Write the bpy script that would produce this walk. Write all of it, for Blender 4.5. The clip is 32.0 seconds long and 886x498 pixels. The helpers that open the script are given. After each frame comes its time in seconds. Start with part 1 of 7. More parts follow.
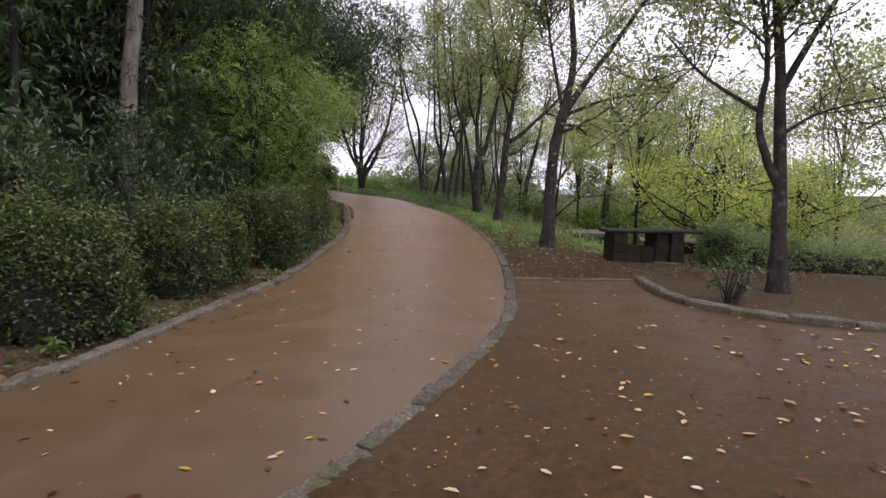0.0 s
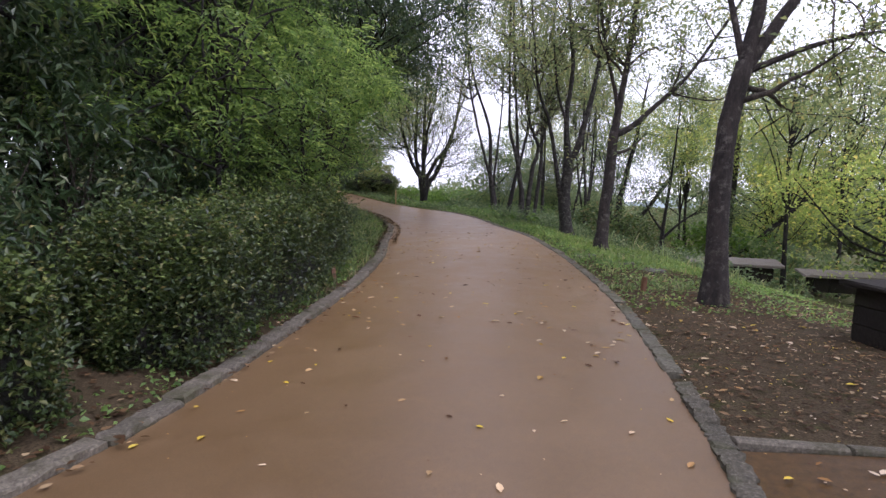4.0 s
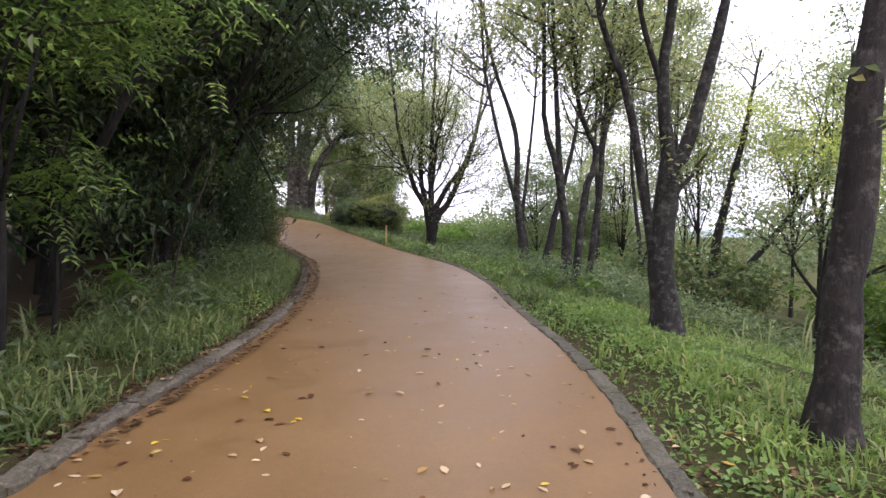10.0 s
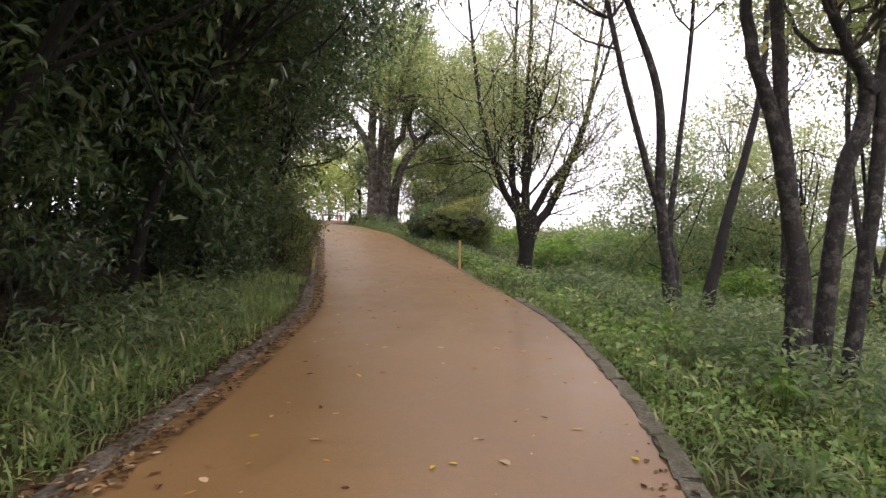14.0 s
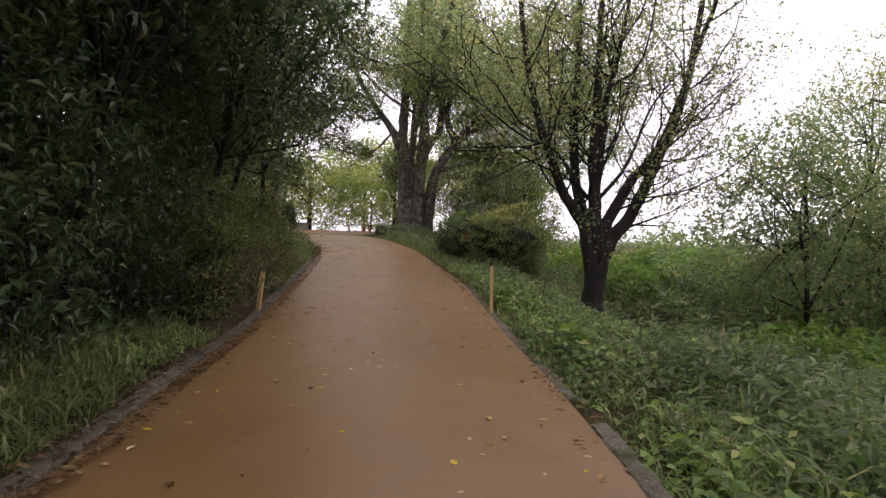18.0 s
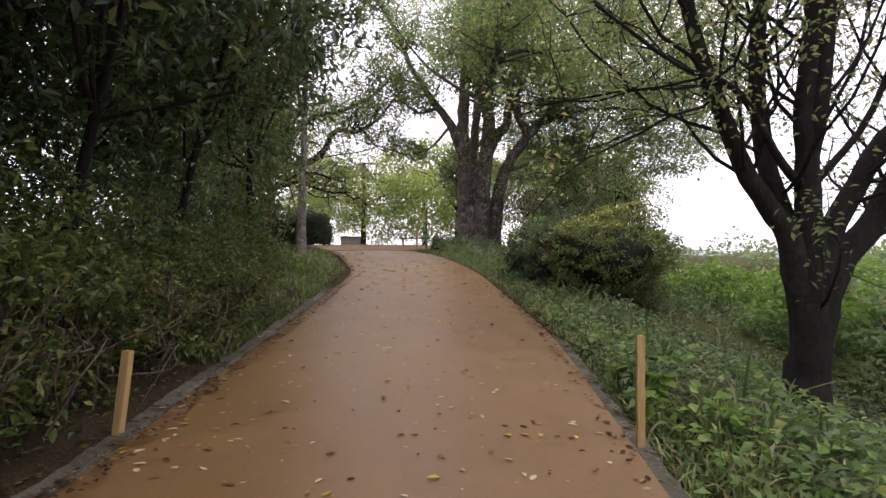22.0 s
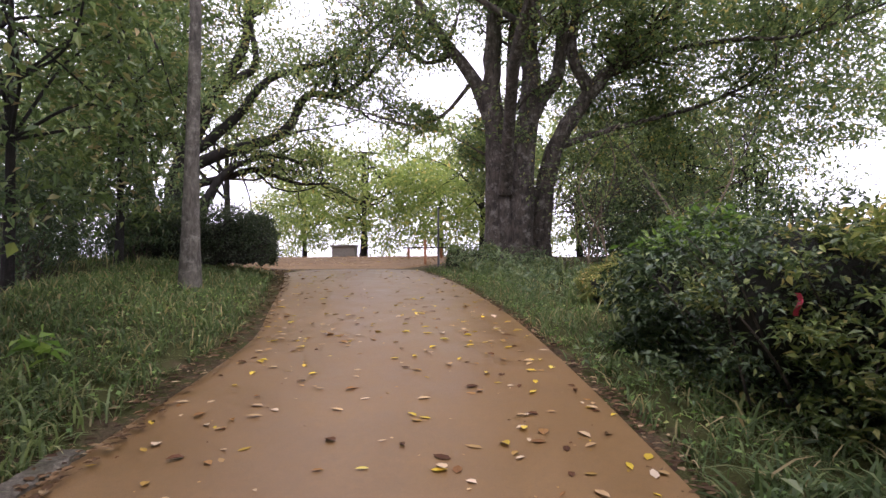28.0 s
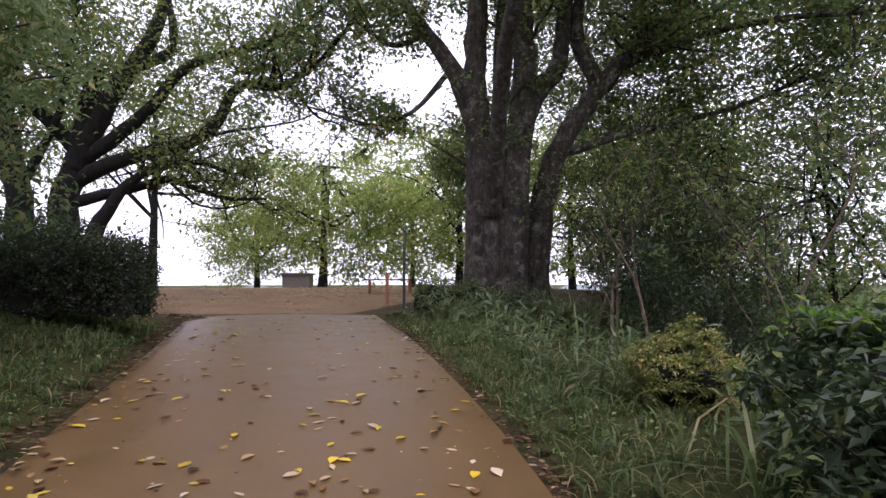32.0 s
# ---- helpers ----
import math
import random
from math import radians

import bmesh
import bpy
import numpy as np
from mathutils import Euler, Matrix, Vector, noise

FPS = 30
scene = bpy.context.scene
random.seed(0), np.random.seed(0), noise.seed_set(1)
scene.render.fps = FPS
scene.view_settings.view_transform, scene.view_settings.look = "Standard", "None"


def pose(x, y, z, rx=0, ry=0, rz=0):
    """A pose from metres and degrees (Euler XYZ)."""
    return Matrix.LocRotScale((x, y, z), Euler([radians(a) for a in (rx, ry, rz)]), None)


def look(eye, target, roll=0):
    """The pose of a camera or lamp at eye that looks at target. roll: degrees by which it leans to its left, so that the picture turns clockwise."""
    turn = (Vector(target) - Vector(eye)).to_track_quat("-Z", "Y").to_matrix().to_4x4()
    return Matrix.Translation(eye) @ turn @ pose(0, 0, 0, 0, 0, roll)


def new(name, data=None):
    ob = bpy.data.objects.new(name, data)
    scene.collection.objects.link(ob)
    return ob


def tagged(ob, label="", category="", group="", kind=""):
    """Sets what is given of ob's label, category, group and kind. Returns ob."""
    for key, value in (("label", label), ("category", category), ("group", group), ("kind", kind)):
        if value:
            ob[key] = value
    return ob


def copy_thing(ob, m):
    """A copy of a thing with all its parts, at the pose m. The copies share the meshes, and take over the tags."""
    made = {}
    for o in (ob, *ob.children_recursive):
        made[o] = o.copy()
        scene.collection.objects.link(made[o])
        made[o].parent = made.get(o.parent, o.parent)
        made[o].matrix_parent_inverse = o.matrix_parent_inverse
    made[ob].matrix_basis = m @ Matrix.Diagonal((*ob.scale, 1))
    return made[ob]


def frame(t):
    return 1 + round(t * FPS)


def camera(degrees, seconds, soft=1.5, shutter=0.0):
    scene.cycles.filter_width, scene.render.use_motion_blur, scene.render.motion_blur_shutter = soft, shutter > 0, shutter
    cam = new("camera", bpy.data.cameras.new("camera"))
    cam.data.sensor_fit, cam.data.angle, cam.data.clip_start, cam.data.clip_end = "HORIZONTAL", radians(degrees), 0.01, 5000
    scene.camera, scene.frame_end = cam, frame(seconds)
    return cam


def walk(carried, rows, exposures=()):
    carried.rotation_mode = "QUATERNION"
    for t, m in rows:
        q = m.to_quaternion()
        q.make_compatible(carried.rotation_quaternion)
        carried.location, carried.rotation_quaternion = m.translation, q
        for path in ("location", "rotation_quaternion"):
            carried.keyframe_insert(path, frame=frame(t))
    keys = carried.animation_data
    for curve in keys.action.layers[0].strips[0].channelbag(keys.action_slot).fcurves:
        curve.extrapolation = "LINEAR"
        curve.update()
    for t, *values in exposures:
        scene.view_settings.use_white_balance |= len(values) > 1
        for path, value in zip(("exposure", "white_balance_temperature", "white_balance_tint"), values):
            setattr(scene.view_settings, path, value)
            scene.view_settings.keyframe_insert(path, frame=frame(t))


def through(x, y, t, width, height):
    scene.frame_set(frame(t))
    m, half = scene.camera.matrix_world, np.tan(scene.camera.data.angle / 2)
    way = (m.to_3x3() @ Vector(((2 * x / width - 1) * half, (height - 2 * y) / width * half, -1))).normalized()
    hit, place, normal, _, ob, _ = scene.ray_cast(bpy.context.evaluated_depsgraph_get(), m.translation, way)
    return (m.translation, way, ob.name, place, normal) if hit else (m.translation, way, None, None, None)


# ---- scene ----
cam = camera(76.2, 32.0)
PATH = [
    (0, (-1.019, 1.712, 0.871), (-0.938, 3.7, 0.665), 0.7),
    (0.5, (-0.946, 2.282, 0.86), (-1.12, 4.266, 0.672), 0.8),
    (1, (-0.905, 2.882, 0.855), (-1.11, 4.863, 0.673), 0.6),
    (1.5, (-0.883, 3.539, 0.861), (-0.961, 5.53, 0.681), 0.8),
    (2, (-0.878, 4.193, 0.868), (-0.787, 6.182, 0.684), 0.8),
    (2.5, (-0.898, 4.861, 0.872), (-0.781, 6.849, 0.691), 0.9),
    (3, (-0.937, 5.515, 0.876), (-0.875, 7.506, 0.695), 0.8),
    (3.5, (-0.987, 6.243, 0.882), (-1.157, 8.229, 0.713), 0.7),
    (5.5, (-0.932, 9.188, 0.922), (-1.08, 11.176, 0.761), 0.7),
    (6, (-0.918, 9.931, 0.967), (-0.906, 11.923, 0.793), 0.6),
    (6.5, (-0.898, 10.681, 1.012), (-0.925, 12.674, 0.839), 0.5),
    (7, (-0.822, 11.434, 1.045), (-0.856, 13.427, 0.881), 0.4),
    (7.5, (-0.78, 12.25, 1.089), (-0.862, 14.243, 0.942), 0.6),
    (8, (-0.694, 13.014, 1.124), (-0.808, 15.007, 1.0), 0.5),
    (8.5, (-0.644, 13.803, 1.154), (-0.831, 15.792, 1.057), 0.5),
    (9, (-0.539, 14.558, 1.198), (-0.775, 16.543, 1.116), 0.4),
    (9.5, (-0.521, 15.298, 1.245), (-0.809, 17.276, 1.176), 0.4),
    (10, (-0.505, 16.036, 1.283), (-0.834, 18.008, 1.222), 0.4),
    (10.5, (-0.563, 16.801, 1.315), (-0.984, 18.756, 1.268), 0.3),
    (11, (-0.632, 17.547, 1.342), (-1.093, 19.492, 1.285), 0.3),
    (11.5, (-0.792, 18.295, 1.374), (-1.346, 20.216, 1.332), 0.1),
    (12, (-0.929, 19.064, 1.396), (-1.57, 20.958, 1.351), -0.0),
    (12.5, (-1.063, 19.801, 1.432), (-1.761, 21.675, 1.393), -0.1),
    (13, (-1.103, 20.531, 1.468), (-1.761, 22.419, 1.431), 0.0),
    (13.5, (-1.181, 21.245, 1.515), (-1.863, 23.124, 1.479), -0.1),
    (14, (-1.229, 21.954, 1.554), (-1.92, 23.831, 1.516), 0.4),
    (14.5, (-1.363, 22.648, 1.594), (-2.107, 24.504, 1.57), 0.4),
    (16.5, (-2.019, 25.291, 1.723), (-2.612, 27.201, 1.681), 0.9),
    (17, (-2.235, 25.969, 1.756), (-2.957, 27.834, 1.732), 0.9),
    (17.5, (-2.489, 26.633, 1.783), (-3.383, 28.422, 1.771), 0.9),
    (18, (-2.672, 27.297, 1.803), (-3.533, 29.103, 1.798), 0.9),
    (18.5, (-2.913, 27.901, 1.816), (-3.845, 29.67, 1.808), 0.9),
    (19, (-3.177, 28.465, 1.844), (-4.187, 30.192, 1.847), 0.9),
    (19.5, (-3.529, 29.084, 1.889), (-4.648, 30.742, 1.897), 0.8),
    (20, (-3.798, 29.658, 1.932), (-4.898, 31.327, 1.958), 0.7),
    (20.5, (-4.087, 30.244, 1.956), (-5.194, 31.909, 1.99), 0.5),
    (21, (-4.371, 30.85, 1.983), (-5.446, 32.536, 2.019), 0.3),
    (21.5, (-4.688, 31.428, 2.007), (-5.785, 33.1, 2.046), 0.1),
    (22, (-4.992, 31.995, 2.041), (-6.066, 33.682, 2.074), -0.0),
    (22.5, (-5.329, 32.599, 2.058), (-6.408, 34.283, 2.09), -0.0),
    (23, (-5.662, 33.183, 2.075), (-6.671, 34.909, 2.099), -0.2),
    (23.5, (-6.0, 33.799, 2.088), (-6.993, 35.535, 2.115), -0.3),
    (24, (-6.367, 34.381, 2.127), (-7.351, 36.122, 2.145), -0.5),
    (24.5, (-6.779, 34.978, 2.173), (-7.774, 36.712, 2.204), -0.5),
    (25, (-7.187, 35.559, 2.216), (-8.315, 37.211, 2.252), -0.8),
    (25.5, (-7.574, 36.128, 2.247), (-8.824, 37.689, 2.28), -0.7),
    (27.5, (-9.047, 38.389, 2.456), (-10.247, 39.989, 2.489), -0.4),
    (28, (-9.339, 38.879, 2.518), (-10.477, 40.523, 2.566), -0.5),
    (28.5, (-9.631, 39.405, 2.588), (-10.743, 41.066, 2.661), -0.4),
    (29, (-9.899, 39.838, 2.642), (-10.98, 41.519, 2.724), -0.6),
    (29.5, (-10.144, 40.31, 2.686), (-11.192, 42.01, 2.78), -0.4),
    (30, (-10.459, 40.695, 2.735), (-11.475, 42.415, 2.831), -0.4),
    (30.5, (-10.662, 41.095, 2.77), (-11.66, 42.826, 2.87), -0.4),
    (31, (-10.943, 41.458, 2.791), (-11.98, 43.165, 2.89), -0.4),
    (31.5, (-11.184, 41.792, 2.85), (-12.254, 43.478, 2.962), -0.4),
    (32, (-11.372, 42.113, 2.939), (-12.434, 43.804, 3.063), -0.1),
]
EXPOSURE = [(0.0, -0.15, 6150), (1.0, 0.13, 5950), (3.0, 0.1, 5750), (6.0, 0.25, 5700), (9.0, 0.52, 5800), (11.0, 0.75, 6150), (14.0, 0.71, 6450), (17.0, 0.14, 6500), (19.5, 0.2, 6300), (21.0, 0.36, 6250), (23.0, 0.34, 6250), (24.0, 0.52, 6200), (25.0, 0.66, 6200), (28.0, 0.6, 6050), (30.0, 0.15, 5850), (32.0, 0.04, 5850)]
walk(cam, [(t, look(eye, target, roll)) for t, eye, target, roll in PATH], exposures=[(t, e + 0.05, warm, 34 if t > 26 else 30) for t, e, warm in EXPOSURE])

# ---- world and light ----
world = bpy.data.worlds.new("overcast")
scene.world = world
world.use_nodes = True
wn, wl = world.node_tree.nodes, world.node_tree.links
wn.clear()
sky = wn.new("ShaderNodeTexSky")
sky.sky_type, sky.sun_disc = "NISHITA", False
sky.sun_elevation, sky.sun_rotation = radians(52), radians(140)
sky.air_density, sky.dust_density = 1.0, 4.0
haze = wn.new("ShaderNodeMix")
haze.data_type = "RGBA"
haze.inputs[0].default_value = 0.86
haze.inputs[7].default_value = (9.2, 9.25, 9.4, 1)
bg = wn.new("ShaderNodeBackground")
bg.inputs[1].default_value = 0.18
out = wn.new("ShaderNodeOutputWorld")
wl.new(sky.outputs[0], haze.inputs[6])
wl.new(haze.outputs[2], bg.inputs[0])
wl.new(bg.outputs[0], out.inputs[0])
sun = new("sun", bpy.data.lights.new("sun", "SUN"))
sun.data.energy, sun.data.angle, sun.data.color = 1.4, radians(40), (1.0, 0.97, 0.92)
sun.matrix_world = look((10, -8, 20), (0, 0, 0))


# ---- materials ----
def material(name, rough=0.8):
    m = bpy.data.materials.new(name)
    m.use_nodes = True
    b = m.node_tree.nodes["Principled BSDF"]
    b.inputs["Roughness"].default_value = rough
    return m, m.node_tree.nodes, m.node_tree.links, b


def noise_tex(n, l, scale, detail=6, rough=0.6, vec=None):
    t = n.new("ShaderNodeTexNoise")
    t.inputs["Scale"].default_value, t.inputs["Detail"].default_value, t.inputs["Roughness"].default_value = scale, detail, rough
    if vec is not None:
        l.new(vec, t.inputs["Vector"])
    return t


def ramp(n, l, fac, stops):
    r = n.new("ShaderNodeValToRGB")
    while len(r.color_ramp.elements) < len(stops):
        r.color_ramp.elements.new(0.5)
    for e, (p, c) in zip(r.color_ramp.elements, stops):
        e.position, e.color = p, (*c, 1)
    l.new(fac, r.inputs[0])
    return r


def mixc(n, l, fac, a, b, mode="MIX"):
    m = n.new("ShaderNodeMix")
    m.data_type, m.blend_type = "RGBA", mode
    for sock, v in ((m.inputs[0], fac), (m.inputs[6], a), (m.inputs[7], b)):
        if isinstance(v, (int, float)):
            sock.default_value = v
        elif isinstance(v, tuple):
            sock.default_value = (*v, 1)
        else:
            l.new(v, sock)
    return m.outputs[2]


def bump(n, l, b, height, strength=0.3, dist=0.01):
    k = n.new("ShaderNodeBump")
    k.inputs["Strength"].default_value, k.inputs["Distance"].default_value = strength, dist
    l.new(height, k.inputs["Height"])
    l.new(k.outputs[0], b.inputs["Normal"])


def world_vec(n):
    return n.new("ShaderNodeNewGeometry").outputs["Position"]


def leaf_material(name, stops, rough=0.45, through=0.3, gain=2.2, spec=0.4):
    """Leaves: a colour for each leaf, a slow drift over the crown, light that comes through."""
    m, n, l, b = material(name, rough)
    g = n.new("ShaderNodeNewGeometry")
    col = ramp(n, l, g.outputs["Random Per Island"], stops).outputs[0]
    drift = noise_tex(n, l, 0.7, 3, 0.5, g.outputs["Position"])
    dr = ramp(n, l, drift.outputs[0], [(0.3, (0.72, 0.74, 0.7)), (0.7, (1.25, 1.22, 1.1))]).outputs[0]
    col = mixc(n, l, 1.0, col, dr, "MULTIPLY")
    l.new(col, b.inputs["Base Color"])
    b.inputs["Specular IOR Level"].default_value = spec
    t = n.new("ShaderNodeBsdfTranslucent")
    l.new(mixc(n, l, 1.0, col, (gain, gain, gain * 0.9), "MULTIPLY"), t.inputs[0])
    mx = n.new("ShaderNodeMixShader")
    mx.inputs[0].default_value = through
    l.new(b.outputs[0], mx.inputs[1])
    l.new(t.outputs[0], mx.inputs[2])
    l.new(mx.outputs[0], n["Material Output"].inputs[0])
    return m


LEAF_DARK = leaf_material("leaf_evergreen", [(0, (0.026, 0.049, 0.024)), (0.5, (0.050, 0.090, 0.037)), (0.85, (0.080, 0.120, 0.048)), (1, (0.140, 0.155, 0.070))], 0.33, 0.24, spec=0.5)
LEAF_MID = leaf_material("leaf_green", [(0, (0.072, 0.117, 0.055)), (0.5, (0.121, 0.179, 0.079)), (0.9, (0.190, 0.237, 0.104)), (1, (0.343, 0.289, 0.129))], 0.45, 0.38)
LEAF_BRIGHT = leaf_material("leaf_fresh", [(0.0, (0.057, 0.116, 0.022)), (0.6, (0.103, 0.184, 0.032)), (1.0, (0.161, 0.242, 0.043))], 0.45, 0.4)
LEAF_OLIVE = leaf_material("leaf_autumn", [(0, (0.104, 0.144, 0.067)), (0.45, (0.168, 0.214, 0.097)), (0.85, (0.254, 0.281, 0.129)), (1, (0.350, 0.301, 0.115))], 0.5, 0.5)
LEAF_YELLOW = leaf_material("leaf_yellow_green", [(0, (0.145, 0.205, 0.055)), (0.5, (0.230, 0.290, 0.082)), (0.85, (0.330, 0.370, 0.110)), (1, (0.52, 0.44, 0.13))], 0.5, 0.58)
LEAF_HEDGE = leaf_material("leaf_hedge", [(0.0, (0.048, 0.080, 0.029)), (0.5, (0.086, 0.136, 0.043)), (0.85, (0.142, 0.193, 0.061)), (1.0, (0.246, 0.193, 0.096))], 0.42, 0.25)
LEAF_AZALEA = leaf_material("leaf_azalea", [(0.0, (0.016, 0.030, 0.011)), (0.5, (0.036, 0.060, 0.018)), (0.85, (0.074, 0.104, 0.030)), (1.0, (0.15, 0.15, 0.055))], 0.36, 0.18)
LEAF_TANGLE = leaf_material("leaf_tangle", [(0.0, (0.050, 0.080, 0.025)), (0.5, (0.092, 0.136, 0.038)), (0.85, (0.155, 0.200, 0.058)), (1.0, (0.26, 0.21, 0.09))], 0.42, 0.32)
LEAF_CAMELLIA = leaf_material("leaf_camellia", [(0, (0.022, 0.043, 0.020)), (0.5, (0.043, 0.075, 0.032)), (0.85, (0.075, 0.115, 0.046)), (1, (0.163, 0.200, 0.060))], 0.42, 0.16)
GRASS = leaf_material("grass_blades", [(0, (0.080, 0.118, 0.046)), (0.5, (0.140, 0.192, 0.074)), (0.85, (0.205, 0.255, 0.102)), (1, (0.34, 0.30, 0.17))], 0.5, 0.4)
WEED = leaf_material("weed_leaves", [(0, (0.064, 0.098, 0.046)), (0.5, (0.109, 0.159, 0.076)), (0.9, (0.167, 0.218, 0.109)), (1, (0.265, 0.276, 0.161))], 0.42, 0.35)
FALLEN = leaf_material("fallen_leaf", [(0, (0.050, 0.022, 0.012)), (0.2, (0.120, 0.055, 0.028)), (0.34, (0.310, 0.170, 0.060)), (0.5, (0.48, 0.35, 0.20)), (0.72, (0.600, 0.490, 0.370)), (0.8, (0.42, 0.29, 0.16)), (0.88, (0.30, 0.19, 0.05)), (1, (0.58, 0.44, 0.05))], 0.6, 0.06, spec=0.12)
BANK = leaf_material("bank_grass", [(0.0, (0.095, 0.145, 0.036)), (0.5, (0.155, 0.230, 0.058)), (0.88, (0.220, 0.305, 0.084)), (1.0, (0.36, 0.32, 0.17))], 0.5, 0.42)
COVER = leaf_material("ground_cover", [(0.0, (0.078, 0.143, 0.039)), (0.5, (0.130, 0.227, 0.058)), (0.9, (0.195, 0.299, 0.085)), (1.0, (0.338, 0.351, 0.130))], 0.45, 0.35)
LAWN = leaf_material("lawn_grass", [(0.0, (0.046, 0.074, 0.027)), (0.5, (0.082, 0.124, 0.044)), (0.74, (0.118, 0.160, 0.060)), (0.86, (0.165, 0.175, 0.075)), (1.0, (0.30, 0.24, 0.13))], 0.55, 0.35, spec=0.25)
YELLOWED = leaf_material("yellow_fallen_leaf", [(0.0, (0.50, 0.34, 0.03)), (0.6, (0.66, 0.48, 0.03)), (1.0, (0.60, 0.50, 0.12))], 0.5, 0.08)
# greyer, paler leaf green: the haze of distance is mixed into it
LEAF_FAR = leaf_material("leaf_far_haze", [(0.0, (0.09, 0.125, 0.062)), (0.5, (0.13, 0.17, 0.085)), (1.0, (0.19, 0.225, 0.11))], 0.6, 0.4)
LITTER = leaf_material("brown_litter", [(0.0, (0.032, 0.018, 0.010)), (0.6, (0.092, 0.054, 0.028)), (0.9, (0.190, 0.122, 0.066)), (1.0, (0.40, 0.31, 0.19))], 0.65, 0.06, spec=0.1)


def bark_material(name, low, high, patch=None, fleck=3.2, cover=0.54):
    m, n, l, b = material(name, 0.9)
    tc = n.new("ShaderNodeTexCoord")
    mp = n.new("ShaderNodeMapping")
    mp.inputs["Scale"].default_value = (1, 1, 0.3)
    l.new(tc.outputs["Object"], mp.inputs[0])
    fine = noise_tex(n, l, 38, 8, 0.7, mp.outputs[0])
    wide = noise_tex(n, l, 3.5, 4, 0.6, tc.outputs["Object"])
    rib = noise_tex(n, l, 11, 7, 0.75, mp.outputs[0])
    col = ramp(n, l, rib.outputs[0], [(0.36, low), (0.62, high)]).outputs[0]
    col = mixc(n, l, 0.6, col, ramp(n, l, fine.outputs[0], [(0.3, (0.5, 0.5, 0.5)), (0.7, (1.5, 1.5, 1.5))]).outputs[0], "MULTIPLY")
    col = mixc(n, l, 0.5, col, ramp(n, l, wide.outputs[0], [(0.3, (0.45, 0.45, 0.42)), (0.7, (1.5, 1.5, 1.45))]).outputs[0], "MULTIPLY")
    if patch:
        lich = noise_tex(n, l, fleck, 9, 0.78, tc.outputs["Object"])
        k = ramp(n, l, lich.outputs[0], [(cover, (0, 0, 0)), (cover + 0.12, (0.85, 0.85, 0.85))]).outputs[0]
        col = mixc(n, l, k, col, patch)
    l.new(col, b.inputs["Base Color"])
    both = n.new("ShaderNodeMath")
    both.operation = "MULTIPLY_ADD"
    l.new(rib.outputs[0], both.inputs[0])
    both.inputs[1].default_value = 2.0
    l.new(fine.outputs[0], both.inputs[2])
    bump(n, l, b, both.outputs[0], 1.0, 0.03)
    return m


BARK_DARK = bark_material("bark_dark", (0.006, 0.005, 0.004), (0.022, 0.018, 0.015), (0.050, 0.046, 0.039))
BARK_GREY = bark_material("bark_grey", (0.009, 0.008, 0.0065), (0.034, 0.029, 0.024), (0.13, 0.125, 0.105), 9.0, 0.50)
BARK_OLD = bark_material("bark_old", (0.018, 0.015, 0.012), (0.115, 0.094, 0.075), (0.30, 0.28, 0.245), 4.5, 0.52)
BARK_BROWN = bark_material("bark_brown", (0.012, 0.009, 0.007), (0.044, 0.034, 0.027), (0.135, 0.122, 0.102), 7.0, 0.53)
BARK_THIN = bark_material("bark_thin_grey", (0.048, 0.044, 0.034), (0.145, 0.135, 0.105), (0.25, 0.24, 0.20), 7.0, 0.52)
BARK_PALE = bark_material("bark_pale", (0.13, 0.12, 0.10), (0.30, 0.28, 0.24))
VINE = bark_material("vine_bark", (0.09, 0.07, 0.045), (0.24, 0.19, 0.125))
TWIG_MAT = bark_material("twig_bark", (0.03, 0.024, 0.018), (0.10, 0.08, 0.06))


